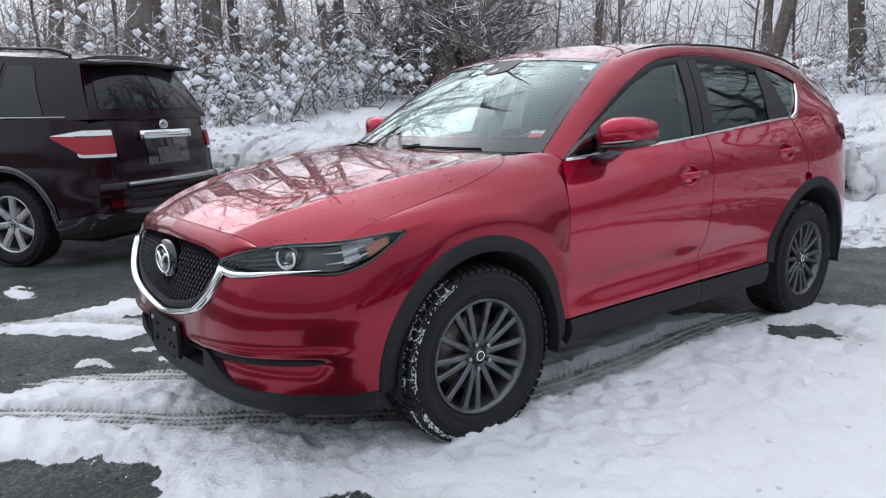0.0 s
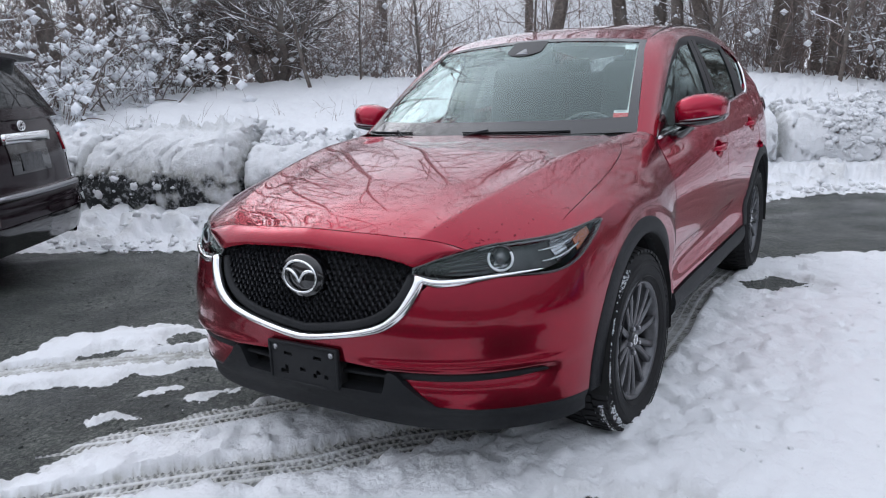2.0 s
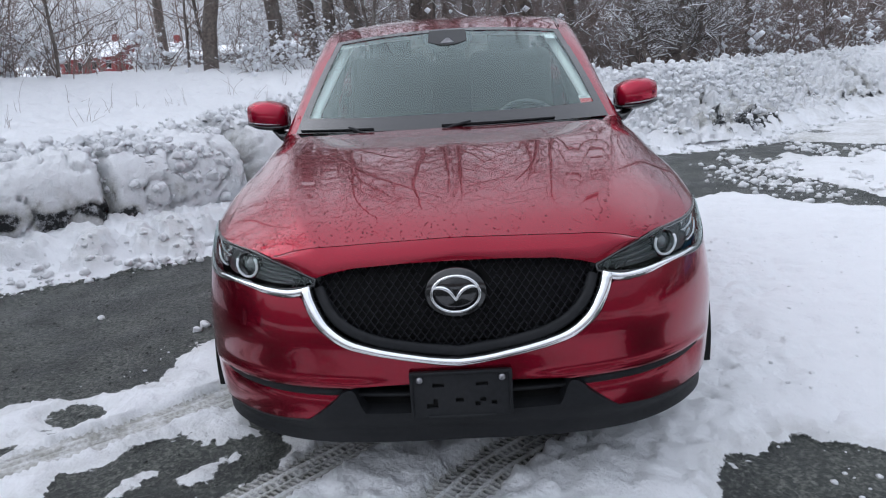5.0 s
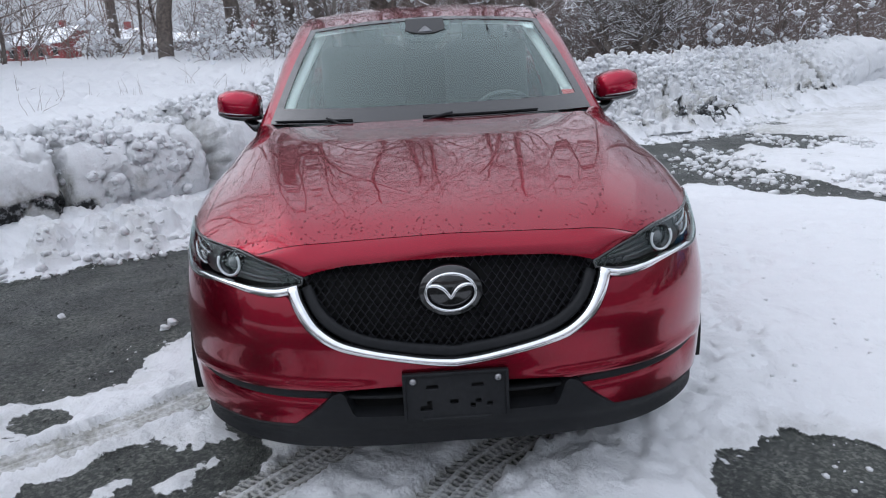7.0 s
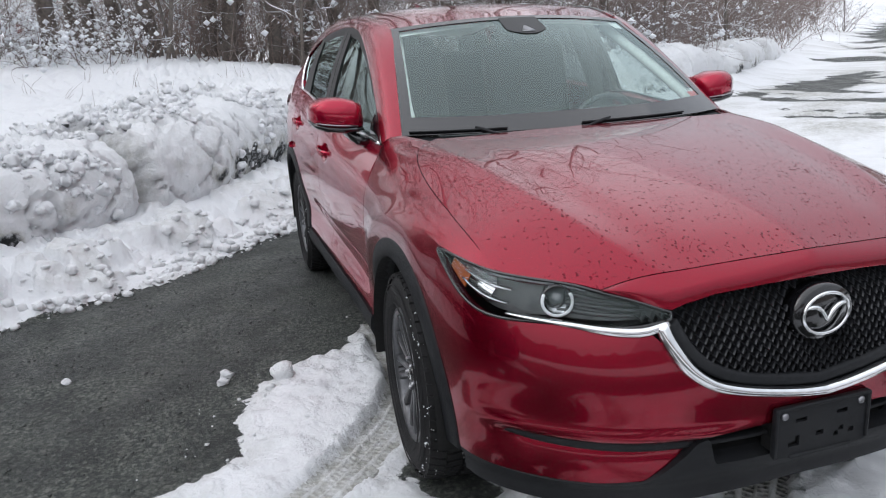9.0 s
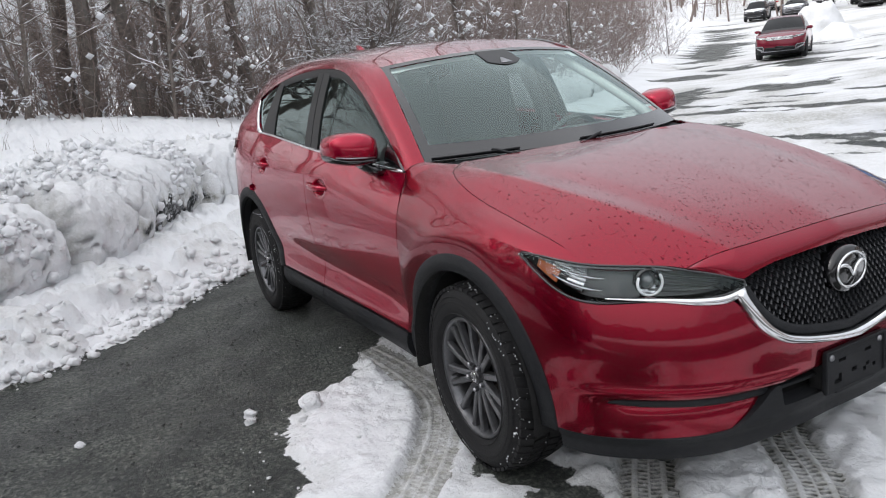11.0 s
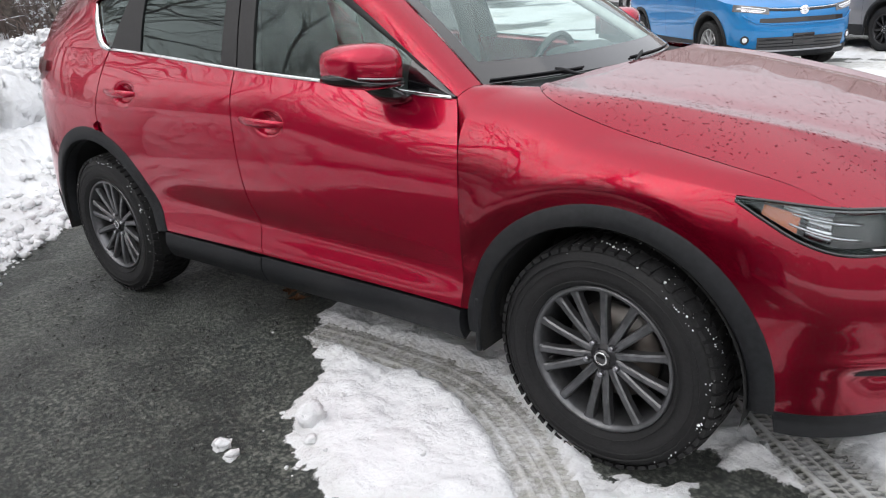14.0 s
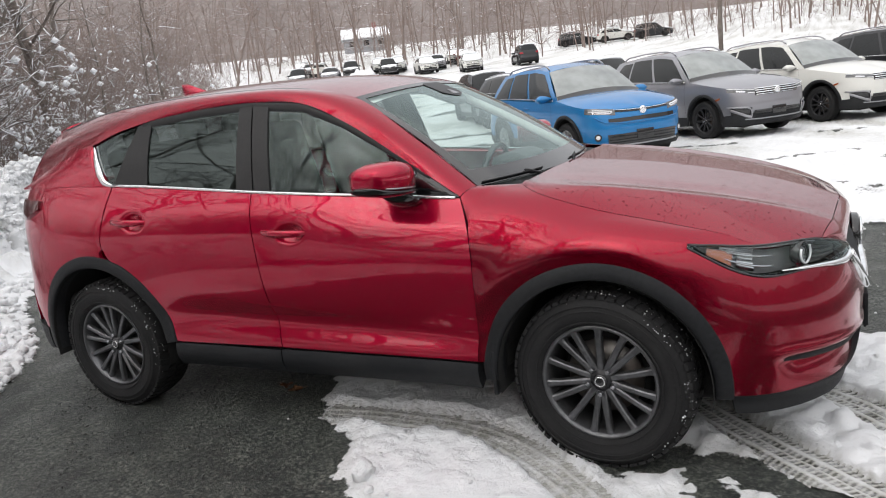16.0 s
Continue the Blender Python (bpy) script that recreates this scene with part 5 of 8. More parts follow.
    part("carrier_rim", join(box(2.256, 2.274, -.150, .150, .502, .512, .003), box(2.256, 2.274, -.152, -.142, .375, .510, .003), box(2.256, 2.274, .142, .152, .375, .510, .003), box(2.256, 2.272, -.10, .10, .362, .372, .003)), CLADDING, pl)
    for y in (-.122, .122):
        part("carrier_bolt", moved(lathe([(.0005, .004), (.008, .003), (.0105, 0), (.0105, -.006)], 16, "x"), Matrix.Translation((2.270, y, .487))), SATIN, pl)
    # ---- rear
    rb = skin(coons(resample(np.vstack([xs([(-1.88, .30), (-2.05, .28), (-2.19, .27)]), [(PS[-1], .27)]]), 24), resample(np.vstack([xs([(-1.88, .43), (-2.05, .45), (-2.19, .46)]), [(PS[-1], .46)]]), 24), poly([xs([(-1.88, .30)])[0], xs([(-1.88, .43)])[0]], [8]), poly([(PS[-1], .27), (PS[-1], .46)], [8])), .004)
    part("rear_bumper", sheet(np.concatenate([rb, mirrored(rb[::-1], -1)[1:]], 0), .05, 0, (-1, 0, .5)), CLADDING, car)
    tg = skin(coons(resample(np.vstack([xs([(-2.0, .455), (-2.19, .465)]), [(PS[-1], .465)]]), 24), resample(np.vstack([xs([(-2.02, 1.215), (-2.19, 1.205)]), [(PS[-1], 1.20)]]), 24), poly([xs([(-2.0, .455)])[0], xs([(-2.05, .95)])[0], xs([(-2.02, 1.215)])[0]], [6, 6]), poly([(PS[-1], .465), (PS[-1], 1.20)], [12])), 0)
    gate = part("tailgate", sheet(np.concatenate([tg, mirrored(tg[::-1], -1)[1:]], 0), .03, .002, (-1, 0, .8)), RED_SIDE, car)
    top_r = np.array([(-1.90, 0, 1.545), (-1.89, .25, 1.540), (-1.85, .535, 1.510)])
    low_r = tg[:, -1][::-1]
    a_, b_ = resample(top_r, 16), resample(np.vstack([low_r[:1] * np.array((1, 0, 1)), low_r]), 16)
    rg = np.stack([b_ + (a_ - b_) * k / 8 + np.array((-.03, 0, .02)) * math.sin(math.pi * k / 8) for k in range(9)], 1)
    part("rear_window", sheet(across(rg), .004, 0, (-1.5, 0, 1.2)), REAR_GLASS, gate)
    sp_ = [[(x, y, z - .010 * (abs(y) / .55) ** 2 * 3) for x, z in ((-1.80, 1.575), (-1.88, 1.562), (-1.955, 1.540), (-1.958, 1.528), (-1.90, 1.528), (-1.82, 1.535))] for y in np.linspace(-.46, .46, 15)]
    part("roof_spoiler", hull_box(sp_), RED_SIDE, gate)
    fin = [[(-1.14 - .065 * k - t_ * (.235 - .062 * k), s_ * .020 * (1 - k / 3.2) * math.sin(math.pi * min(max(t_, .03), .97)) , 1.640 + .024 * k) for t_, s_ in [(i / 8, 1) for i in range(9)] + [(1 - i / 8, -1) for i in range(9)]] for k in range(4)]
    part("shark_fin_antenna", hull_box(fin), RED_SIDE, car)
    # ---- underside and cabin
    part("underbody", box(-1.95, 2.05, -.62, .62, .20, .42, .03), WELL, car)
    part("inner_body", box(-2.0, .95, -.80, .80, .35, .62, .03), WELL, car)
    part("engine_bay", box(.95, 2.10, -.52, .52, .35, .80, .05), WELL, car)
    cab = new("cabin")
    cab.parent = car
    part("cabin_floor", box(-1.9, .9, -.72, .72, .60, .64, .01), CABIN, cab)
    dash = [[(x, y, z) for x, z in ((1.00, 1.06), (.80, 1.10), (.62, 1.085), (.55, 1.03), (.58, .90), (.70, .66), (1.0, .66))] for y in np.linspace(-.70, .70, 9)]
    part("dashboard", hull_box(dash), CABIN, cab)
    part("instrument_hood", hull_box([[(.62 + .10 * math.cos(a), y, 1.09 + .05 * math.sin(a)) for a in np.linspace(0, 2 * math.pi, 12, endpoint=False)] for y in (.22, .25, .50, .53)]), CABIN, cab)
    st_ring = np.array([(.47 + .06 * math.sin(a) * .6, .37 + .185 * math.cos(a), 1.00 + .175 * math.sin(a)) for a in np.linspace(0, 2 * math.pi, 30)])
    wheel_ = part("steering_wheel", tube(st_ring, .016, 8, cap=False), GLOSS_BLACK, cab)
    part("steering_hub", join(box(.47, .52, .30, .44, .94, 1.05, .02), box(.485, .505, .19, .55, .985, 1.01, .006)), GLOSS_BLACK, wheel_)
    for y, nm in ((.37, "driver_seat"), (-.37, "passenger_seat")):
        st = new(nm)
        st.parent = cab
        part("seat_cushion", box(-.30, .25, y - .25, y + .25, .70, .86, .06, 3), CABIN, st)
        part("seat_back", moved(box(-.07, .07, -.25, .25, 0, .66, .06, 3), Matrix.Translation((-.33, y, .80)) @ Matrix.Rotation(radians(-14), 4, "Y")), CABIN, st)
        part("head_restraint", moved(box(-.045, .05, -.13, .13, 0, .19, .045, 3), Matrix.Translation((-.50, y, 1.40)) @ Matrix.Rotation(radians(-10), 4, "Y")), CABIN, st)
    bench = new("rear_bench")
    bench.parent = cab
    part("bench_cushion", box(-1.15, -.65, -.62, .62, .68, .86, .06, 3), CABIN, bench)
    part("bench_back", moved(box(-.07, .07, -.64, .64, 0, .60, .05, 3), Matrix.Translation((-1.18, 0, .82)) @ Matrix.Rotation(radians(-18), 4, "Y")), CABIN, bench)
    for y in (-.40, 0, .40):
        part("rear_head_restraint", moved(box(-.04, .05, -.11, .11, 0, .14, .04, 3), Matrix.Translation((-1.36, y, 1.36)) @ Matrix.Rotation(radians(-10), 4, "Y")), CABIN, bench)
    rl = np.stack([np.stack([rm[:, 0], re_[:, 1] * u * .96, rm[:, 2] - .035 + (re_[:, 2] - rm[:, 2]) * u ** 2.2], 1) for u in np.linspace(0, 1, 6)], 0)
    part("headliner", sheet(across(rl), 0, 0, (0, 0, 9)), CABIN_LIGHT, cab)
    for sg in (1, -1):
        part("inner_pillar", tube(mirrored(catmull([(.86, .575, 1.112), (.825, .625, 1.118), (.76, .648, 1.145), (.47, .60, 1.32), (.17, .535, 1.49)], 16), sg), .024, 8), CABIN_LIGHT, cab)
        part("inner_b_pillar", tube(mirrored(catmull([(-.24, .74, .80), (-.26, .735, 1.15), (-.32, .62, 1.53)], 10), sg), .045, 8), CABIN, cab)
    # ---- wheels
    wl_ = build_wheel("gunmetal multi-spoke alloy wheel, winter tyre caked with snow", RIM, snow=2600, seed=4, face=-.2)
    wl_.parent = car
    wl_.matrix_world = pose(AXLE, .775, HUB_Z, 0, 14, -3)
    other = build_wheel("gunmetal multi-spoke alloy wheel with a wet dark tyre", RIM, snow=220, seed=9, face=math.pi)
    other.parent = car
    other.matrix_world = pose(AXLE, -.775, HUB_Z, 0, 25, 177)
    for x, y, rz, ry in ((-AXLE, .775, 0, 40), (-AXLE, -.775, 180, 64)):
        copy_thing(other, pose(x, y, HUB_Z, 0, ry, rz))
    car.matrix_world = pose(0, .004, 0, 0, 0, .35)
    return car


hero_car()

# ---- ground: asphalt, snow cover, the ploughed bank and the rise behind it, one sheet ----
EDGE = np.array([(3.5, -14), (1.6, -8), (.9, -6.5), (.2, -5.0), (-.2, -3.9), (-.7, -2.95), (-1.1, -2.4), (-1.5, -1.85), (-2.3, -1.1), (-3.0, -.35), (-3.9, .2), (-4.9, .9), (-5.5, 1.8), (-5.75, 3.0), (-6.1, 4.1), (-7.6, 5.6), (-9.5, 8.0), (-13, 13), (-22, 24), (-45, 52), (-90, 106)], float)
SLUSH_WIDTH = np.array([1.6, 1.2, 1.1, .9, .75, .7, .7, .75, .9, 1.2, 1.3, 1.2, .8, .6, .6, .7, .9, 1.2, 1.5, 2, 3], float)


def line_distance(x, y, pts):
    """Distance to a polyline, signed positive to its far side, and how far along the nearest place lies (in points)."""
    best = np.full(x.shape, 1e9)
    along = np.zeros(x.shape)
    sign = np.ones(x.shape)
    for i in range(len(pts) - 1):
        a, b = pts[i], pts[i + 1]
        d = b - a
        L2 = d @ d
        t = np.clip(((x - a[0]) * d[0] + (y - a[1]) * d[1]) / L2, 0, 1)
        px, py = x - (a[0] + t * d[0]), y - (a[1] + t * d[1])
        r = np.hypot(px, py)
        hit = r < best
        best = np.where(hit, r, best)
        along = np.where(hit, i + t, along)
        sign = np.where(hit, np.where(d[0] * py - d[1] * px > 0, 1, -1), sign)
    return best * sign, along


def inside(x, y, pts):
    """Signed distance to a closed outline, positive inside."""
    P = np.array(list(pts) + [pts[0]], float)
    best = np.full(x.shape, 1e9)
    odd = np.zeros(x.shape, bool)
    for a, b in zip(P[:-1], P[1:]):
        d = b - a
        t = np.clip(((x - a[0]) * d[0] + (y - a[1]) * d[1]) / (d @ d), 0, 1)
        best = np.minimum(best, np.hypot(x - (a[0] + t * d[0]), y - (a[1] + t * d[1])))
        if abs(d[1]) > 1e-9:
            cross = ((a[1] > y) != (b[1] > y)) & (x < d[0] * (y - a[1]) / d[1] + a[0])
            odd ^= cross
    return np.where(odd, best, -best)


def lattice(seed):
    return np.random.RandomState(seed).rand(256, 256)


LATTICE = [lattice(s) for s in range(6)]


def value_noise(x, y, scale, k=0):
    """Smooth noise in 0..1 on a plan."""
    u, v = x * scale + 37.7 * k, y * scale - 11.3 * k
    i, j = np.floor(u).astype(int), np.floor(v).astype(int)
    f, g = u - i, v - j
    f, g = f * f * (3 - 2 * f), g * g * (3 - 2 * g)
    A = LATTICE[k % 6]
    a, b = A[i % 256, j % 256], A[(i + 1) % 256, j % 256]
    c, d = A[i % 256, (j + 1) % 256], A[(i + 1) % 256, (j + 1) % 256]
    return (a * (1 - f) + b * f) * (1 - g) + (c * (1 - f) + d * f) * g


def fbm(x, y, scale, octaves=4, k=0):
    out, amp, tot = 0, 1, 0
    for o in range(octaves):
        out = out + amp * value_noise(x, y, scale * 2 ** o, k + o)
        tot += amp
        amp *= 0.55
    return out / tot


def step(v, a, b):
    t = np.clip((v - a) / (b - a), 0, 1)
    return t * t * (3 - 2 * t)


BARE = [
    [(1.1, -6.3), (.2, -4.9), (-.2, -3.85), (-.7, -2.9), (-1.1, -2.35), (-1.5, -1.78), (-2.3, -1.05), (-3.0, -.3), (-3.9, .3), (-4.9, 1.0), (-5.45, 1.9), (-5.7, 3.0), (-6.0, 4.1), (-5.2, 4.0), (-4.0, 3.35), (-3.1, 3.1), (-2.75, 2.35), (-1.9, 1.22), (-1.62, .88), (-1.1, .58), (-.75, .25), (-.30, -.35), (-.08, -.74), (.22, -.98), (.33, -1.22), (.60, -1.38), (.78, -1.50), (1.0, -1.46), (1.16, -1.80), (1.40, -2.24), (1.72, -2.40), (2.25, -2.28), (2.5, -2.3), (2.9, -1.6), (3.6, -1.9), (3.4, -3.2), (2.8, -4.6), (2.4, -6.2)],
    [(1.66, -1.22), (2.10, -1.68), (2.55, -2.1), (2.95, -1.5), (2.75, -1.06), (2.42, -.98), (2.22, -.84), (1.95, -.78), (1.86, -.73), (1.76, -.74), (1.72, -.82), (1.74, -.98), (1.68, -1.08)],
    [(1.38, -.85), (1.50, -.74), (1.60, -.72), (1.53, -.77), (1.41, -.87)],
    [(1.31, -1.72), (1.41, -1.60), (1.47, -1.63), (1.38, -1.76)],
    [(1.68, -1.81), (1.80, -1.86), (1.88, -1.94), (1.76, -1.91)],
    [(2.18, .82), (1.95, .97), (1.84, 1.21), (2.0, 1.37), (2.3, 1.55), (2.38, 2.1), (2.26, 2.8), (2.45, 3.5), (3.3, 3.7), (3.5, 1.9), (2.9, 1.3), (2.55, .85)],
    [(2.95, 0.0), (2.83, -.06), (2.50, .22), (2.53, .44), (2.9, .55), (3.2, .3)],
    [(-.96, .84), (-.80, 1.10), (-1.03, 1.25), (-1.20, 1.06)],
    [(-4.6, 2.86), (-3.5, 3.45), (-1.75, 3.9), (-1.0, 4.3), (-2.1, 3.1), (-3.1, 2.5)],
    [(-6.2, 3.7), (-6.4, 4.6), (-5.6, 5.6), (-4.6, 4.5), (-5.5, 3.8)],
    [(3.9, -13), (3.75, -6), (3.5, -3.4), (3.6, -1.0), (3.9, .6), (3.6, 2.0), (3.4, 3.4), (4.6, 4.6), (6.0, 5.2), (7.4, 3.0), (8.0, 0), (8.6, -6), (8.8, -13)],
    [(-7.6, 8.6), (-10.4, 9.8), (-21, 23.5), (-47, 55), (-44, 56), (-18, 23)],
]
ISLANDS = [((1.50, -1.02), (1.66, -.94), .08), ((1.66, -.83), (1.84, -.87), .065), ((2.31, -2.12), (1.95, -1.58), .12), ((2.33, -1.17), (2.20, -1.05), .06), ((1.93, -.98), (1.80, -.84), .07), ((2.28, -3.3), (2.27, -3.05), .09), ((1.86, -1.1), (2.02, -1.22), .05)]
TRACKS = [
    ([(3.6, -1.35), (2.89, -.75), (2.50, -.40), (2.20, -.08), (1.95, .10), (1.70, .34), (1.30, .58), (.84, .71), (.16, .72), (-.6, .67), (-1.3, .72)], .105, .95),
    ([(2.9, -1.55), (2.55, -1.15), (2.23, -.82), (1.98, -.60), (1.72, -.36), (1.45, -.1), (1.0, .15)], .105, .95),
    ([(3.2, -2.75), (2.3, -2.2), (1.84, -1.74), (1.40, -1.18), (1.02, -.86), (.72, -.72), (.27, -.69), (-.1, -.72)], .100, .75),
]


def track_mark(x, y):
    """How deep the wheel tracks press (0..1), their tread and their dirt."""
    deep, dirt = np.zeros(x.shape), np.zeros(x.shape)
    for pts, half, d in TRACKS:
        C = catmull(pts, 60)
        box_ = (x > C[:, 0].min() - .4) & (x < C[:, 0].max() + .4) & (y > C[:, 1].min() - .4) & (y < C[:, 1].max() + .4)
        if not box_.any():
            continue
        dd, al = line_distance(x[box_], y[box_], C)
        L = np.sum(np.linalg.norm(np.diff(C, axis=0), axis=1)) / 59
        m = 1 - step(np.abs(dd), half * .85, half * 1.1)
        s = al * L
        tread = .55 + .45 * np.sign(np.sin(2 * np.pi * (s / .045 + np.where(np.abs(dd) > half * .35, .25, -.25) * np.sign(dd) + dd * 6)))
        groove = 1 - .8 * (np.abs(np.abs(dd) - half * .42) < half * .11)
        deep[box_] = np.maximum(deep[box_], m * (0.62 + .38 * tread * groove))
        dirt[box_] = np.maximum(dirt[box_], m * d * (.45 + .55 * tread * groove))
    return deep, dirt


def terrain(x, y):
    """Height, snow cover and dirt of the ground."""
    wob = (fbm(x, y, 1.6, 4, 1) - .5) * .5 + (fbm(x, y, 7.0, 4, 3) - .5) * .34 + (fbm(x, y, 24, 3, 2) - .5) * .20
    bare = np.full(x.shape, -9.0)
    for pts in BARE:
        bare = np.maximum(bare, inside(x, y, pts))
    for (ax, ay), (bx, by), r in ISLANDS:
        dd, _ = line_distance(x, y, np.array([(ax, ay), (bx, by)]))
        bare = np.minimum(bare, np.abs(dd) - r)
    far = step(np.hypot(x, y), 9, 15)
    bare = bare - far * 2.6 * step(fbm(x, y, .5, 4, 1), .46, .58)
    # thin worn streaks over the rest of the lot
    lot = step(fbm(x * .35 + y * .2, y * .9 - x * .5, .9, 4, 2), .56, .64) * step(y, 3.5, 7) * (1 - .6 * step(np.hypot(x, y), 24, 50))
    lot = np.maximum(lot, step(fbm(x, y, 3.0, 4, 0), .68, .74) * .75 * step(np.hypot(x - 1, y - 1), 2.2, 4) * (1 - step(np.hypot(x, y), 5.5, 8)))
    depth_m = np.clip(-(bare * .8 + wob * .34), -1, 1)
    deep, tdirt = track_mark(x, y)
    cover = step(depth_m, -.012, .05) * (1 - lot)
    lump = fbm(x, y, 9, 4, 2)
    grit = fbm(x, y, 16, 3, 0)
    thick = (.012 + .050 * lump * (.4 + .9 * fbm(x, y, 2.2, 2, 4)) + .022 * (grit - .4) + .02 * step(depth_m, 0, .4)) * step(depth_m, -.012, .09)
    trodden = step(fbm(x, y, 1.1, 3, 4), .52, .64)
    foot = step(fbm(x, y, 5.5, 3, 5), .64, .72) * .018 + trodden * (step(fbm(x, y, 12, 3, 5), .56, .66) * .020 - step(fbm(x + 3, y, 15, 3, 1), .62, .72) * .014)
    z = cover * np.maximum(thick - foot, .004)
    z = z * (1 - .97 * (deep > .2)) + .001
    snow = cover * (1 - .56 * (deep > .9) * (tdirt > .5))
    dirt = tdirt * cover
    # ---- slush shelf, and the rise behind the ploughed bank
    e, al = line_distance(x, y, EDGE)
    e = e + wob * .30
    w = np.interp(al, np.arange(len(SLUSH_WIDTH)), SLUSH_WIDTH)
    clod = fbm(x, y, 5.5, 4, 1)
    clods = step(clod, .47, .66)
    shelf = step(e, -.02, .12) * .05 + .07 * clods * step(e, 0, .15) + .20 * step(e, .25 * w, 1.05 * w) + .09 * np.exp(-((e - .55 * w) / .13) ** 2) * step(clod, .38, .6) + (fbm(x, y, 16, 3, 4) - .5) * .04
    b = e - w
    south = step(-y, -3.5, 3.0)
    rise = (.50 + .12 * south) * step(b, .5, 1.6) + (.15 + .55 * south) * step(b, 1.5, 11) + (fbm(x, y, .22, 3, 2) - .5) * .45 * step(b, 1.6, 5) + (fbm(x, y, 1.3, 4, 3) - .5) * .07 * step(b, 1, 2)
    rise = rise * np.where(al > 15.5, np.clip(1 - (al - 15.5) * .25, .3, 1), 1)
    on = step(e, -.02, .08)
    z = np.where(e > -.02, np.maximum(z * (1 - on), shelf + np.where(b > .4, rise, 0)), z)
    snow = np.maximum(snow, on)
    dirt = np.maximum(dirt, on * np.clip(.32 * step(clod, .5, .72) * (1 - step(b, .2, 1.2)), 0, 1))
    dirt = np.maximum(dirt, .35 * cover * step(depth_m, .12, .0) * (e < 0))
    along, cross_ = .62 * x - .78 * y, .78 * x + .62 * y
    worn = fbm(along * .30, cross_, 1.5, 4, 3)
    dirt = np.maximum(dirt, np.clip(.36 + 1.5 * (worn - .5) + .5 * (fbm(x, y, 4, 3, 1) - .5), .08, .72) * step(-.5 * x + .86 * y, 3, 9) * (e < 0))
    # the lot climbs away beyond the nearest rows
    q = -.5 * x + .86 * y
    z = z + -.012 * np.clip(y - 4, 0, 9) * step(e, 1.5, -1.5) + np.interp(q, [20, 33, 75, 95, 140, 300], [0, .6, 3.2, 4.1, 6.7, 14]) + np.clip(np.hypot(x, y) - 75, 0, 200) * .035
    z = z + (fbm(x, y, 30, 2, 1) - .5) * .006 * step(np.hypot(x, y), 40, 20)
    return z, snow, dirt


def axis(core0, core1, fine, mid0, mid1, midstep, far0, far1):
    a = list(np.arange(core0, core1 + 1e-6, fine))
    hi = list(np.arange(core1 + midstep, mid1, midstep))
    lo = list(np.arange(core0 - midstep, mid0, -midstep))
    s = midstep
    while hi[-1] < far1:
        s *= 1.055
        hi.append(hi[-1] + s)
    s = midstep
    while lo[-1] > far0:
        s *= 1.055
        lo.append(lo[-1] - s)
    return np.array(lo[::-1] + a + hi)


def build_ground():
    gx = axis(-2.4, 3.0, .020, -9.0, 9.0, .065, -420, 420)
    gy = axis(-3.0, 2.4, .020, -7.5, 6.5, .06, -420, 420)
    X, Y = np.meshgrid(gx, gy, indexing="ij")
    Z, S, D = terrain(X, Y)
    nx, ny = X.shape
    me = bpy.data.meshes.new("ground")
    me.vertices.add(nx * ny)
    me.vertices.foreach_set("co", np.stack([X, Y, Z], 2).ravel())
    i, j = np.meshgrid(np.arange(nx - 1), np.arange(ny - 1), indexing="ij")
    q = np.stack([i * ny + j, (i + 1) * ny + j, (i + 1) * ny + j + 1, i * ny + j + 1], 2).reshape(-1, 4)
    me.loops.add(len(q) * 4)
    me.polygons.add(len(q))
    me.loops.foreach_set("vertex_index", q.ravel())
    me.polygons.foreach_set("loop_start", np.arange(0, len(q) * 4, 4))
    me.polygons.foreach_set("use_smooth", np.ones(len(q), bool))
    for nm, arr in (("snow", S), ("dirt", D)):
        me.attributes.new(nm, "FLOAT", "POINT").data.foreach_set("value", arr.ravel())
    me.update(calc_edges=True)
    me.validate()
    me.materials.append(GROUND)
    return tagged(new("ground", me), "dark wet asphalt lot under patchy trodden snow with a ploughed bank", "ground", kind="structure")


ground = build_ground()


def snow_sheet(name, P, S, D, label, smooth=True, keep=None):
    """A grid of points in the ground's material, with its own snow and dirt."""
    nu, nv = P.shape[:2]
    F = [(i * nv + j, (i + 1) * nv + j, (i + 1) * nv + j + 1, i * nv + j + 1) for i in range(nu - 1) for j in range(nv - 1) if keep is None or keep[i, j]]
    me = mesh_of(name, P.reshape(-1, 3), F, GROUND, smooth)
    for nm, arr in (("snow", S), ("dirt", D)):
        me.attributes.new(nm, "FLOAT", "POINT").data.foreach_set("value", np.asarray(arr, float).ravel())
    return tagged(new(name, me), label, "snow", kind="stuff")


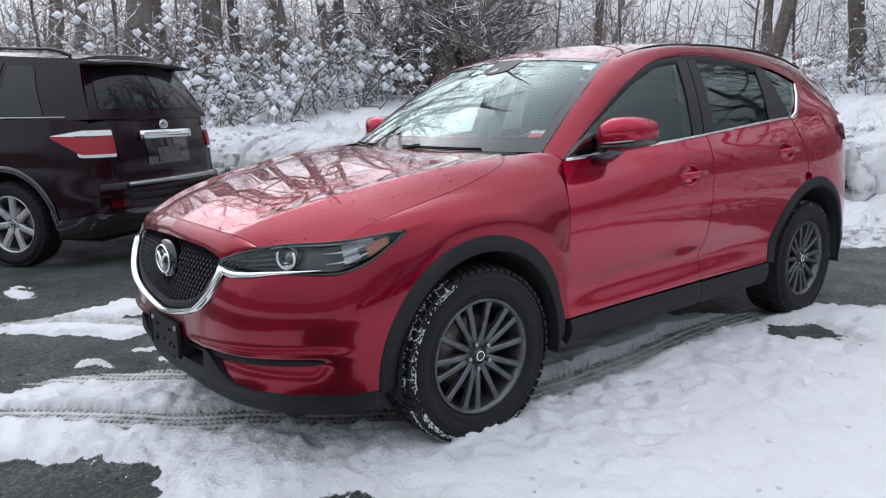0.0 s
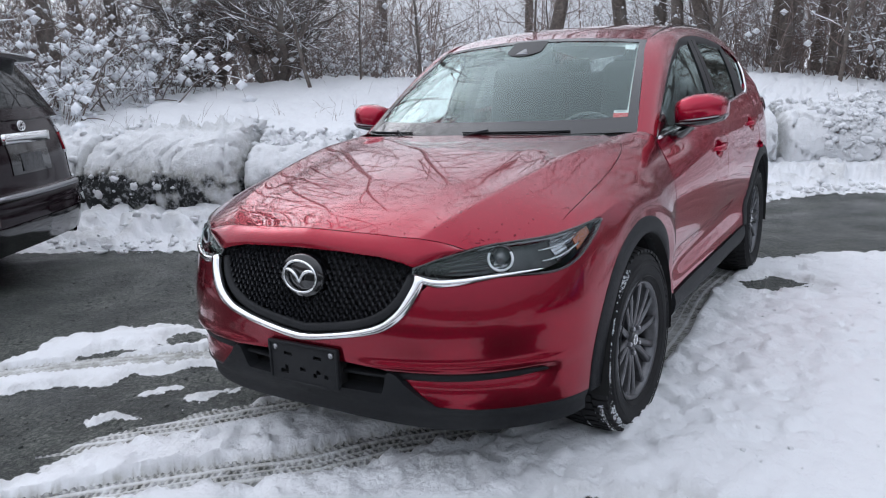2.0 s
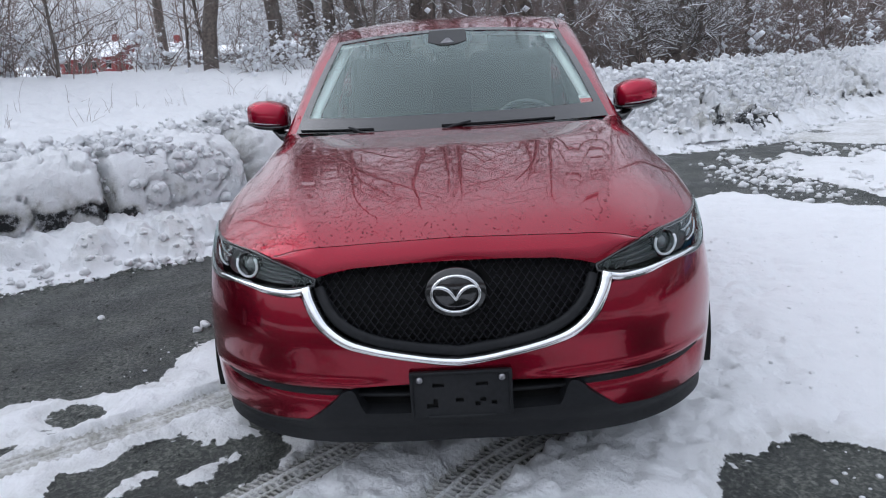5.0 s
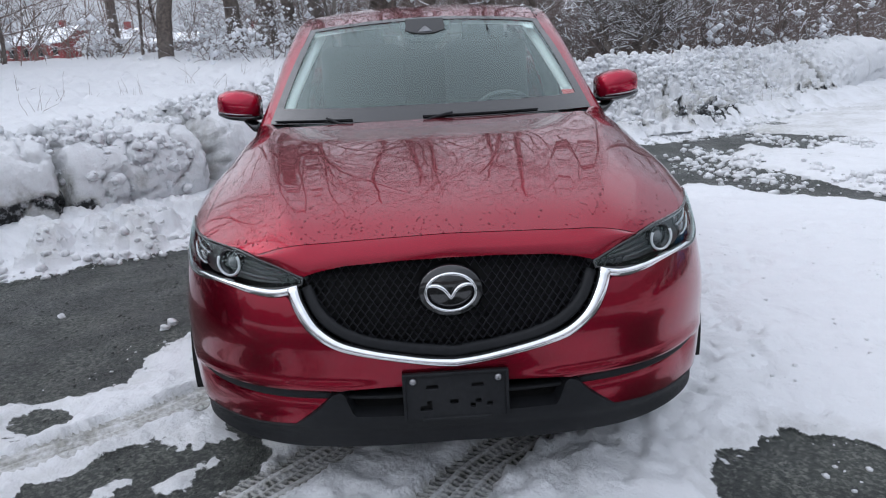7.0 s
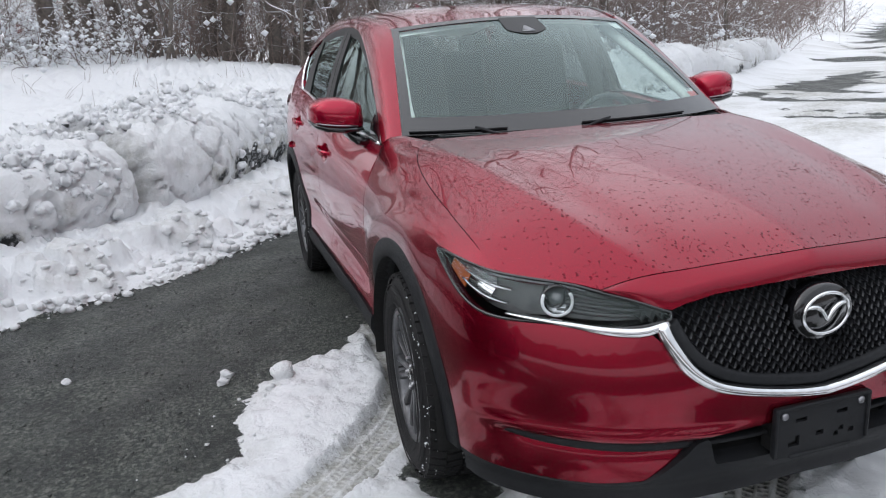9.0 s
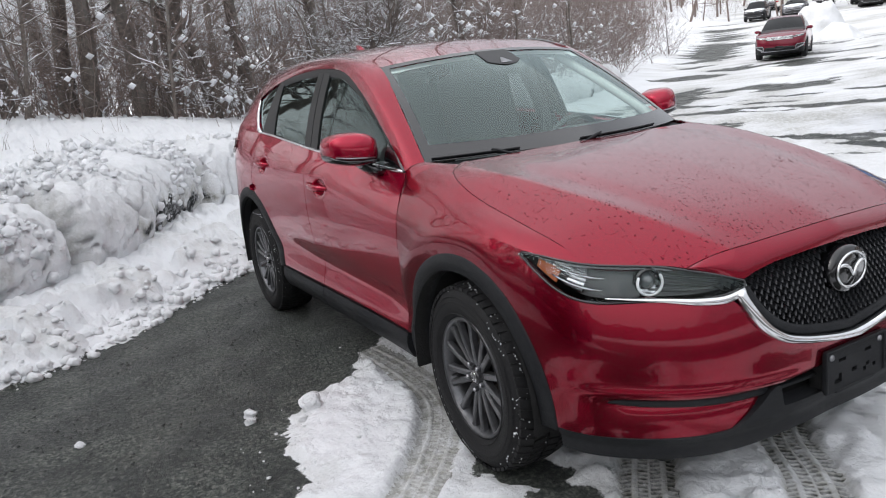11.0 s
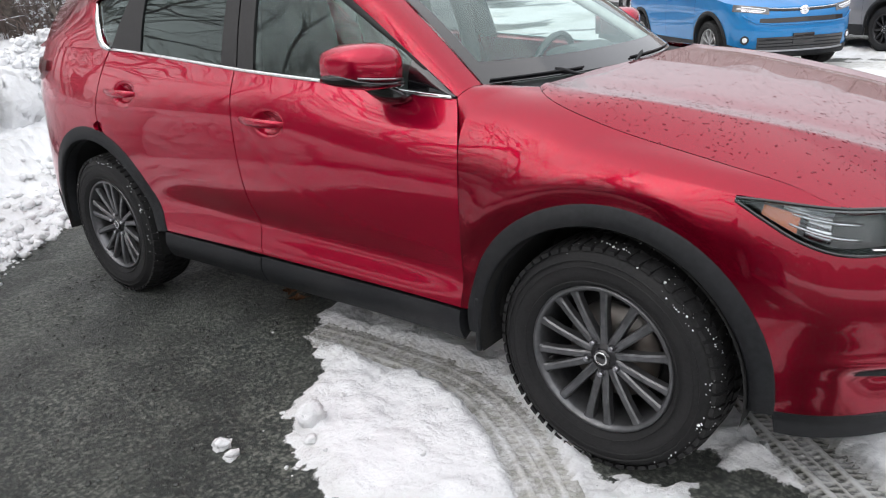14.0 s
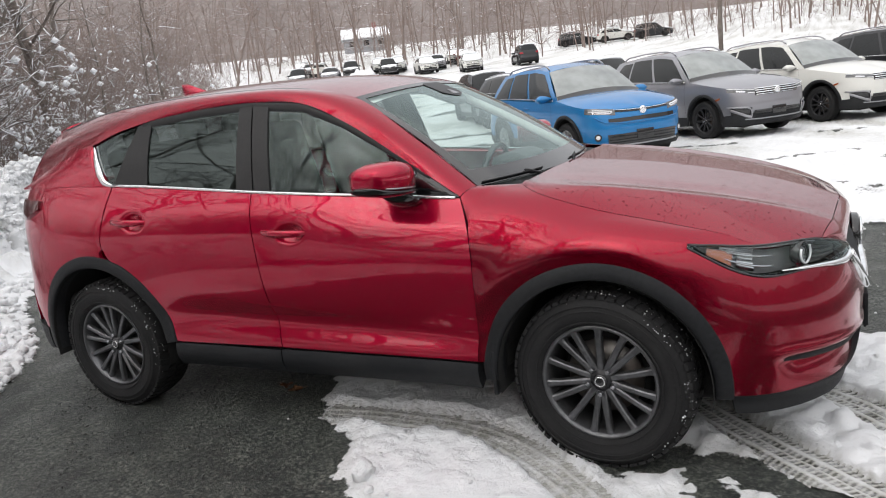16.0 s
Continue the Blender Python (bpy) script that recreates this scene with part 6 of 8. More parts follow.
def build_tracks():
    for pts, half, d in TRACKS:
        n = int(np.sum(np.linalg.norm(np.diff(catmull(pts, 200), axis=0), axis=1)) / .006)
        C = catmull(pts, n)
        T = np.gradient(C, axis=0)
        T /= np.linalg.norm(T, axis=1, keepdims=True)
        Nn = np.stack([-T[:, 1], T[:, 0]], 1)
        m = 37
        a = np.linspace(-1, 1, m)
        s = np.arange(n) * .006
        X = C[:, 0, None] + Nn[:, 0, None] * a * half * 1.06
        Y = C[:, 1, None] + Nn[:, 1, None] * a * half * 1.06
        A, S_ = np.meshgrid(a, s)
        lug = np.sin(2 * np.pi * (S_ / .026 + np.where(np.abs(A) > .45, 1.3 * np.abs(A), -.9 * np.abs(A)) + .5 * (A > 0))) + .5 * (fbm(X, Y, 16, 2, 4) - .5)
        rib = (np.abs(np.abs(A) - .45) < .07) | (np.abs(A) < .05)
        block = np.clip(lug * 2.5 - .3, 0, 1)
        block = np.where(rib, 1.0, block * .55)
        worn = fbm(X, Y, 5, 3, 2)
        Z = .003 + .007 * block * np.clip(worn * 2.2 - .25, .3, 1) + .004 * fbm(X, Y, 20, 3, 1)
        Z = Z + .012 * step(np.abs(A), .86, 1.0) * fbm(X, Y, 12, 3, 3)
        Z = np.where(np.abs(A) > .99, -.004, Z)
        bare = np.full(X.shape, -9.0)
        for b_ in BARE:
            bare = np.maximum(bare, inside(X, Y, b_))
        keep = bare < .02 + .10 * (worn - .4)
        dirt = np.clip((.38 if d > .9 else .62) + (.62 if d > .9 else .34) * (1 - block) + .7 * (worn - .5), .15, 1.0 if d > .9 else .80)
        snow_sheet("tyre_track", np.stack([X, Y, Z], 2), np.where(keep, 1.0, .35), dirt, "pressed grey slush with the tread of a tyre", smooth=True, keep=keep[:-1, :-1])


build_tracks()


def build_bank():
    """The ploughed bank: broken rolls of packed snow in a row, lumpy on top and dirty at the foot."""
    foot = []
    C = catmull(EDGE[1:19], 900)
    _, al = line_distance(C[:, 0], C[:, 1], EDGE)
    T = np.gradient(C, axis=0)
    T /= np.linalg.norm(T, axis=1, keepdims=True)
    Nn = np.stack([-T[:, 1], T[:, 0]], 1)
    w = np.interp(al, np.arange(len(SLUSH_WIDTH)), SLUSH_WIDTH)
    F0 = resample(C + Nn * w[:, None], 800)
    for _ in range(30):
        F0[1:-1] = (F0[:-2] + F0[1:-1] * 2 + F0[2:]) / 4
    s = np.concatenate([[0], np.cumsum(np.linalg.norm(np.diff(F0, axis=0), axis=1))])
    near = np.arange(1.5, 22, .022)
    places = np.concatenate([np.arange(0, 1.5, .08), near, np.arange(22, s[-1], .10)])
    F0 = np.stack([np.interp(places, s, F0[:, k]) for k in (0, 1)], 1)
    s = places
    T = np.gradient(F0, axis=0)
    T /= np.linalg.norm(T, axis=1, keepdims=True)
    Nn = np.stack([-T[:, 1], T[:, 0]], 1)
    prof = catmull([(.10, -.10), (.03, .06), (-.01, .20), (.01, .38), (.09, .55), (.24, .68), (.48, .76), (.80, .79), (1.15, .74), (1.6, .60), (2.3, .42), (3.0, .30)], 104)
    heap = catmull([(-.35, -.12), (-.18, .04), (.08, .20), (.32, .38), (.55, .55), (.85, .70), (1.2, .74), (1.7, .60), (2.3, .42), (3.0, .30)], 104)
    rng = np.random.RandomState(5)
    size = np.ones(len(s))
    pull = np.zeros(len(s))
    notch = np.zeros(len(s))
    p = 0.0
    while p < s[-1]:
        L = rng.uniform(.9, 2.1)
        k = (s >= p) & (s < p + L)
        size[k] = rng.uniform(.80, 1.22)
        pull[k] = rng.uniform(-.12, .12)
        notch += np.exp(-((s - p) / .05) ** 2)
        p += L
    ker = np.ones(3) / 3
    size, pull = np.convolve(size, ker, "same") * 1.0, np.convolve(pull, ker, "same")
    size[:4], size[-4:] = .7, .3
    tail = np.clip((s[-1] - s) / 6, .25, 1)
    P = np.zeros((len(s), len(prof), 3))
    D = np.zeros(P.shape[:2])
    loose = np.zeros(len(s))
    for i in range(len(s)):
        k = size[i] * tail[i] * (1 - .28 * min(1, notch[i]))
        rubble = float(step(s[i], 12.0, 14.0) * (1 - step(s[i], 19.5, 23)))
        shape = prof + (heap - prof) * rubble
        loose[i] = rubble
        d = shape[:, 0] * (.9 + .1 * k) + pull[i] * (1 - rubble) + .26 * min(1, notch[i]) * (1 - rubble)
        P[i, :, 0], P[i, :, 1] = F0[i, 0] + Nn[i, 0] * d, F0[i, 1] + Nn[i, 1] * d
        P[i, :, 2] = .24 + shape[:, 1] * (k + (1.15 * tail[i] - k) * rubble)
    n = grid_normals(P)
    if n[:, 20, 2].mean() < 0 or (n[:, 10, :2] * Nn).sum() > 0:
        n = -n
    v = np.arange(len(prof)) / (len(prof) - 1)
    top = np.maximum(step(v, .26, .42)[None], loose[:, None] * step(v, .02, .10)[None])
    fade = (1 - step(v, .80, 1.0))[None]
    dis = np.zeros(P.shape[:2])
    for i in range(len(s)):
        for j in range(len(prof)):
            q = Vector(P[i, j])
            lump = noise.noise(q * 4.2) * .055 + noise.noise(q * 9.0) * .034 + noise.noise(q * 21.0) * .014
            cell = noise.voronoi(q * 6.5)[0][0]
            fine = noise.noise(q * 14) * .007 + noise.noise(q * 2.1) * .045
            cell2 = noise.voronoi(q * 15)[0][0]
            crust = .5 + .5 * noise.noise(q * 1.3 + Vector((3, 1, 9)))
            fissure = max(0, .035 - abs(noise.noise(q * 2.6 + Vector((7, 3, 1))))) / .035
            dis[i, j] = top[i, j] * (lump * 1.3 + (.40 - cell) * .24 + (.4 - cell2) * .15 + noise.noise(q * 34) * .014) + (1 - top[i, j]) * (fine + noise.noise(q * 30) * .010 + crust * ((.4 - cell2) * .05 + noise.noise(q * 17) * .02) - .085 * fissure)
            # Dirt patches at the foot and on top; the notches between rolls go darker too.
            dirtn = noise.noise(Vector((s[i] * .55, v[j] * 4, 2.5))) * .75 + noise.noise(q * 6) * .45
            low = math.exp(-((v[j] - .07) / .05) ** 2)
            D[i, j] = np.clip(low * (dirtn - .10) * 5.0, 0, 1.1) + np.clip(.9 * min(1, notch[i]) * (1 - v[j]) * (dirtn + .6) + .5 * top[i, j] * fade[0, j] * max(0, dirtn - .12), 0, .8) + .14 * (1 + dirtn) * fade[0, j]
    P += n * (dis * fade)[..., None]
    global BANK
    BANK = P
    snow_sheet("snow_bank", P, np.ones(D.shape) * 1.4, D, "ploughed bank of packed dirty snow in broken rolls along the lot")


build_bank()


def bank_chunks():
    """Broken chunks of ploughed snow lying on the bank."""
    r = random.Random(17)
    shapes = []
    for sub in (1, 2):
        base = bmesh.new()
        bmesh.ops.create_icosphere(base, subdivisions=sub, radius=1)
        base.verts.index_update()
        shapes.append((np.array([v.co[:] for v in base.verts]), [tuple(v.index for v in f.verts) for f in base.faces]))
        base.free()
    V, F, D = [], [], []
    for k in range(21000):
        i = int(r.triangular(5, 1010, 560))
        j = int(r.triangular(2, 80, 38))
        q = BANK[i, j]
        heap = noise.noise(Vector(q) * 1.1 + Vector((5, 5, 5))) + .5 * noise.noise(Vector(q) * 3.0)
        if heap < (-.35 if 500 < i < 850 and j > 4 else .22 if j < 28 else -.12):
            continue
        size = .007 + .042 * r.random() ** 2.8
        bv, bf = shapes[1 if size > .030 else 0]
        jit = np.array([noise.noise_vector(Vector(v) * 1.4 + Vector((k * 3.1, k * .7, 0)))[:] for v in bv]) * .6
        g = (bv + jit) * size * np.array((r.uniform(.8, 1.4), r.uniform(.8, 1.3), r.uniform(.7, 1.1)))
        b0 = len(V)
        V += [tuple(p) for p in g + q + np.array((0, 0, size * .3))]
        F += [tuple(n + b0 for n in f) for f in bf]
        D += [r.choice((0, 0, 0, .08, .15))] * len(bv)
    me = mesh_of("snow_chunks", V, F, GROUND)
    me.attributes.new("snow", "FLOAT", "POINT").data.foreach_set("value", np.full(len(V), 1.4))
    me.attributes.new("dirt", "FLOAT", "POINT").data.foreach_set("value", np.array(D, float))
    tagged(new("snow_chunks", me), "broken chunks of old snow on the ploughed bank", "snow", kind="stuff")


bank_chunks()


def scatter(name, label, count, place, size, mat, flat=.75, seed=1, sub=1, category="snow", attr=True):
    """Loose lumps on the ground, one object of stuff."""
    rnd = random.Random(seed)
    base = bmesh.new()
    bmesh.ops.create_icosphere(base, subdivisions=sub, radius=1)
    base.verts.index_update()
    bv = np.array([v.co[:] for v in base.verts])
    bf = [tuple(v.index for v in f.verts) for f in base.faces]
    base.free()
    pts = [place(rnd) for _ in range(count)]
    X, Y = np.array([p[0] for p in pts]), np.array([p[1] for p in pts])
    Z, S, _ = terrain(X, Y)
    V, F = [], []
    for k in range(count):
        if len(pts[k]) > 2 and pts[k][2] == "bare" and S[k] > .3:
            continue
        r = size(rnd)
        jit = np.array([noise.noise_vector(Vector(v) * 1.3 + Vector((k * 3.1, k * .7, 0)))[:] for v in bv]) * .5
        jit += np.array([noise.noise_vector(Vector(v) * 3.3 + Vector((k * 1.1, k * 2.7, 0)))[:] for v in bv]) * .18
        g = (bv + jit) * r * np.array((rnd.uniform(.8, 1.3), rnd.uniform(.8, 1.3), flat * rnd.uniform(.7, 1.2)))
        a = rnd.uniform(0, 6.28)
        g = np.stack([g[:, 0] * math.cos(a) - g[:, 1] * math.sin(a), g[:, 0] * math.sin(a) + g[:, 1] * math.cos(a), g[:, 2]], 1)
        b0 = len(V)
        V += [tuple(q) for q in g + np.array((X[k], Y[k], Z[k] + r * flat * .35))]
        F += [tuple(i + b0 for i in f) for f in bf]
    me = mesh_of(name, V, F, mat)
    if attr:
        me.attributes.new("snow", "FLOAT", "POINT").data.foreach_set("value", np.full(len(V), 1.4))
        me.attributes.new("dirt", "FLOAT", "POINT").data.foreach_set("value", np.full(len(V), .12))
    return tagged(new(name, me), label, category, kind="stuff")


EDGE_LINE = catmull(EDGE[2:17], 300)


def along_edge(rnd):
    i = int(rnd.triangular(0, 298, 110))
    t = (EDGE_LINE[i + 1] - EDGE_LINE[i]) / np.linalg.norm(EDGE_LINE[i + 1] - EDGE_LINE[i])
    o = abs(rnd.gauss(0, .28)) - .06
    return EDGE_LINE[i][0] - t[1] * o, EDGE_LINE[i][1] + t[0] * o


scatter("snow_clods", "small clods of ploughed snow along the edge of the asphalt", 1500, along_edge, lambda r: .008 + .042 * r.random() ** 2.5, GROUND, sub=1, seed=3)
RIM_PTS = [(.22, -.98), (.33, -1.22), (.50, -1.28), (.62, -1.40), (.80, -1.50), (-.05, -.78), (1.0, -1.46), (1.45, -2.2), (1.15, -1.8), (.95, -1.0), (1.9, -.66), (2.2, -.85), (1.65, -1.06), (2.0, 1.3), (2.5, .3)]


def near_rim(rnd):
    c = rnd.choice(RIM_PTS)
    return c[0] + rnd.gauss(0, .13), c[1] + rnd.gauss(0, .13)


scatter("snow_crumbs", "crumbs of trodden snow round the wheels", 70, near_rim, lambda r: .003 + .009 * r.random() ** 3, GROUND, seed=8)
for x, y, r in ((.46, -1.23, .045), (.52, -1.30, .025), (.28, -1.48, .030), (.36, -1.50, .022), (.05, -2.2, .02)):
    scatter("snow_clod", "single clod of snow on the wet asphalt", 1, lambda rnd, x=x, y=y: (x, y), lambda rnd, r=r: r, GROUND, sub=3, seed=int(x * 100 + 900))


def on_asphalt(rnd):
    return rnd.uniform(-2.4, 3.2), rnd.uniform(-3.6, .6), "bare"


def dry_leaf(x, y, turn):
    """A curled, lobed leaf on the ground."""
    z = float(terrain(np.array([x]), np.array([y]))[0][0])
    leaf = thing("dry_leaf", "curled brown dead leaf on the wet asphalt", "leaf")
    V, F = [], []
    for layer in (0, .0012):
        for r in (0, .35, .7, 1.0):
            for k in range(22):
                a = 2 * math.pi * k / 22
                rr = r * .042 * (.72 + .28 * math.cos(5 * a)) * (1.25 if abs(math.sin(a / 2)) < .4 else 1)
                V.append((rr * math.cos(a), rr * math.sin(a), .004 + .016 * r * r * math.sin(a + .6) ** 2 + layer))
    for o in (0, 88):
        for i in range(3):
            for k in range(22):
                q = (o + i * 22 + k, o + (i + 1) * 22 + k, o + (i + 1) * 22 + (k + 1) % 22, o + i * 22 + (k + 1) % 22)
                F.append(q if o else q[::-1])
    part("blade", (V, F), LEAF, leaf)
    part("stalk", tube(np.array([(.04, 0, .008), (.058, .004, .010), (.075, .012, .006)]), .0012, 6), LEAF, leaf)
    leaf.matrix_world = pose(x, y, z + .001, 0, 0, turn)


LEAF = material("dead_leaf", (0.13, 0.055, 0.022), 0.7, grain=0.4, grain_scale=30, stain=0.4, stain_color=(0.05, 0.025, 0.012))
dry_leaf(-.46, -.51, 40)
dry_leaf(-.55, -.46, 160)
GRAVEL = material("gravel_chips", (0.055, 0.06, 0.056), 0.6, grain=0.5, grain_scale=9, stain=0.4, stain_scale=14, stain_color=(0.03, 0.03, 0.03))
scatter("gravel_chips", "loose grey stone chips on the wet asphalt", 5200, on_asphalt, lambda r: .002 + .008 * r.random() ** 2.5, GRAVEL, flat=.6, seed=12, category="gravel", attr=False)


def on_snow(rnd):
    return (rnd.uniform(-1.0, 3.1), rnd.uniform(1.0, 3.4)) if rnd.random() < .62 else (rnd.uniform(-7, -1), rnd.uniform(2.5, 6.5))


scatter("snow_lumps", "small lumps of trodden snow over the snow cover", 520, on_snow, lambda r: .003 + .009 * r.random() ** 3, GROUND, flat=.7, sub=1, seed=31)


def lot_ridges(rnd):
    c = rnd.choice(((-3.6, 3.0), (-3.0, 3.3), (-4.4, 3.4), (-5.6, 4.6), (-4.9, 5.2), (-2.2, 4.0)))
    return c[0] + rnd.gauss(0, .45), c[1] + rnd.gauss(0, .14)


scatter("slush_lumps", "broken lumps of slush ploughed across the lot", 800, lot_ridges, lambda r: .008 + .042 * r.random() ** 2.6, GROUND, flat=.8, sub=1, seed=32)

# ---- the other cars ----
def height_at(x, y):
    return float(terrain(np.array([float(x)]), np.array([float(y)]))[0][0])


BLACK_GLASS = material("dark_car_glass", (0.010, 0.012, 0.013), 0.03, spec=0.30, grain=0.2, grain_scale=3)
HEADLAMP = material("smoky_headlamp_lens", (0.085, 0.09, 0.095), 0.1, coat=1, grain=0.3, grain_scale=40)
# Windscreens whose base colour is lightened to carry the sky's reflection.
SKY_PALE_GLASS = material("sky_pale_car_glass", (0.22, 0.24, 0.235), 0.04, spec=1.0, grain=0.25, grain_scale=3)
SNOW_CAP = material("settled_snow", (0.82, 0.84, 0.87), 0.65, grain=0.05, grain_scale=12, bump=0.6, bump_scale=14)


class Shell:
    """The outer skin of a car from its plan line and a few heights."""

    def __init__(self, L, W, wb, front, nose=.20, tail=.16, tuck=.07):
        self.half, self.f, self.r, self.wb = W / 2, front, front - L, wb
        h, f, r = W / 2, front, front - L
        pts = [(f, 0), (f - .03, h * .45), (f - nose * .55, h * .70), (f - nose * 1.3, h * .88), (f - nose * 2.6, h * .965), (f - 1.2, h), (0, h), (r + 1.2, h), (r + tail * 2.6, h * .97), (r + tail, h * .90), (r + tail * .35, h * .72), (r + .02, h * .45), (r, 0)]
        self.C = catmull(pts, 500)
        self.S = np.concatenate([[0], np.cumsum(np.linalg.norm(np.diff(self.C, axis=0), axis=1))])
        T = np.gradient(self.C, axis=0)
        N = np.stack([-T[:, 1], T[:, 0]], 1)
        N /= np.linalg.norm(N, axis=1, keepdims=True)
        self.N = N if N[250, 1] > 0 else -N
        self.tuck = tuck

    def at_x(self, x):
        return float(np.interp(-x, -self.C[:, 0], self.S))

    def at_y(self, y, rear=False):
        return float(np.interp(y, self.C[:170, 1], self.S[:170])) if not rear else float(np.interp(-y, -self.C[330:, 1][::1], self.S[330:]))

    def inset(self, s, z):
        x = np.interp(s, self.S, self.C[:, 0])
        end = np.clip((np.abs(x - (self.f + self.r) / 2) - (self.f - self.r) / 2 + .5) / .5, 0, 1)
        side = np.interp(z, [.15, .3, .42, .6, .85, 1.0, 1.2, 1.5], [self.tuck, .035, .03, .008, 0, .015, .06, .12])
        front = np.interp(z, [.15, .3, .45, .62, .8, .9, 1.0, 1.1], [.12, .04, .0, .0, .03, .07, .13, .2])
        back = np.interp(z, [.15, .3, .45, .62, .75, .95, 1.1, 1.3], [.12, .04, .0, .0, .05, .06, .09, .17])
        return side * (1 - end) + np.where(x > 0, front, back) * end

    def skin(self, sz, off=0.0):
        sz = np.array(sz, float)
        shape = sz.shape[:-1]
        s, z = sz[..., 0].ravel(), sz[..., 1].ravel()
        k = off - self.inset(s, z)
        g = lambda A: np.interp(s, self.S, A)
        return np.stack([g(self.C[:, 0]) + g(self.N[:, 0]) * k, np.maximum(g(self.C[:, 1]) + g(self.N[:, 1]) * k, 0), z], 1).reshape(*shape, 3)


def double(P):
    """A half skin whose first or last row lies on the middle plane, doubled."""
    return np.concatenate([mirrored(P[::-1], -1)[:-1], P], 0)


def suv(name, label, mat, m, L=4.7, W=1.84, H=1.68, wb=2.79, front_oh=.93, R=.355, hood=1.03, belt=(1.05, 1.12), screen=(.95, .30), roof_rear=-1.75, tail_glass=-2.05,
        glass_mat=None, rim=None, trim=None, rails=True, style="plain", detail=True, snow=0.0, group=""):
    """A parked car; x forward from the middle of its wheelbase."""
    glass_mat, rim, trim = glass_mat or BLACK_GLASS, rim or RIM_BLACK, trim or CLADDING
    car = thing(name, label, "car", m, group)
    fx = wb / 2 + front_oh
    sh = Shell(L, W, wb, fx)
    h = W / 2
    rear = fx - L
    arch = R + .075
    n = 150 if detail else 70
    s = np.linspace(0, sh.S[-1], n)
    x = np.interp(s, sh.S, sh.C[:, 0])
    zb = np.interp(x, [rear, rear + .35, 0, fx - .4, fx], [.30, .26, .24, .24, .24])
    for ax in (wb / 2, -wb / 2):
        d = np.clip(arch ** 2 - (x - ax) ** 2, 0, None)
        on = (np.abs(x - ax) < arch) & (s > sh.at_y(h * .8)) & (s < sh.S[-1] - .5)
        zb = np.where(on, np.maximum(zb, R + np.sqrt(d)), zb)
    zt = np.interp(x, [rear, rear + .2, screen[0] - 1.6 - .4, screen[0] - .12, screen[0] + .05, fx - .35, fx - .12, fx], [belt[1] - .02, belt[1], belt[1], belt[0], hood - .02, hood - .17, hood - .20, hood - .22])
    rows = 16 if detail else 8
    P = np.stack([sh.skin(np.stack([s, zb + (zt - zb) * k / (rows - 1)], 1)) for k in range(rows)], 1)
    full = np.concatenate([P, mirrored(P[::-1], -1)[1:-1]], 0)
    full = np.concatenate([full, full[:1]], 0)
    body = part("body", sheet(full, .0, 0, (0, 0, .6)), mat, car)
    # lower cladding
    zc = np.maximum(zb, np.minimum(zb + .02, .0) + np.interp(x, [rear, rear + .5, 0, fx - .5, fx], [.50, .42, .40, .42, .46 if style != "plain" else .33]))
    lo = np.stack([sh.skin(np.stack([s, np.maximum(zb - .004, zb + (zc - zb) * k / 5)], 1), .010 + .006 * math.sin(math.pi * k / 5)) for k in range(6)], 1)
    lf = np.concatenate([lo, mirrored(lo[::-1], -1)[1:-1]], 0)
    part("lower_cladding", sheet(np.concatenate([lf, lf[:1]], 0), 0, 0, (0, 0, .4)), trim, car)
    for sg in (1, -1):
        for ax in (wb / 2, -wb / 2):
            rows_ = [sh.skin([(sh.at_x(px), pz) for px, pz in arc(ax, R, r, 178, 2, 30)], o) for r, o in ((arch - .005, -.05), (arch, .014), (arch + .03, .020), (arch + .055, .012), (arch + .056, 0))]
            part("arch_trim", sheet(mirrored(np.stack(rows_, 1), sg), 0, 0, (ax, 0, .5)), trim, car)
            well = [[(px, sg * y, pz) for px, pz in arc(ax, R, arch, 190, -10, 20)] for y in (h - .02, h - .3)] + [[(ax, sg * (h - .3), R)] * 20]
            part("wheel_well", sheet(np.array(well), 0, 0, (ax, sg * .5, 9)), WELL, car)
    part("underbody", box(rear + .3, fx - .25, -h + .28, h - .28, .2, .6, .03), WELL, car)
    # bonnet
    k = (s > sh.at_y(.02)) & (x > screen[0] - .05) & (s < sh.S[-1] / 2)
    k[0] = True
    ed = P[k, -1]
    ed = resample(ed, 26)
    u = np.linspace(0, 1, 9)
    mid_x = np.linspace(ed[0][0], screen[0] + .10, 26)
    mid_z = hood + .035 - (hood + .035 - ed[0][2]) * np.linspace(1, 0, 26) ** 2.2
    hd = np.stack([np.stack([ed[:, 0] * uu ** 1.5 + mid_x * (1 - uu ** 1.5), ed[:, 1] * uu, ed[:, 2] * uu ** 2.5 + mid_z * (1 - uu ** 2.5)], 1) for uu in u], 0)
    part("hood", sheet(double(hd), .01, 0, (fx - .8, 0, .3)), mat, car)
    # greenhouse
    top_z = lambda px: np.interp(px, [roof_rear - .02, roof_rear, -.9, -.2, screen[1], screen[1] + .02], [H - .12, H - .10, H - .035, H - .03, H - .105, H - .12])
    zbelt = lambda px: np.interp(px, [rear, screen[0] - 2.0, screen[0]], [belt[1], belt[1], belt[0]])
    gx = np.linspace(0, 1, 40)

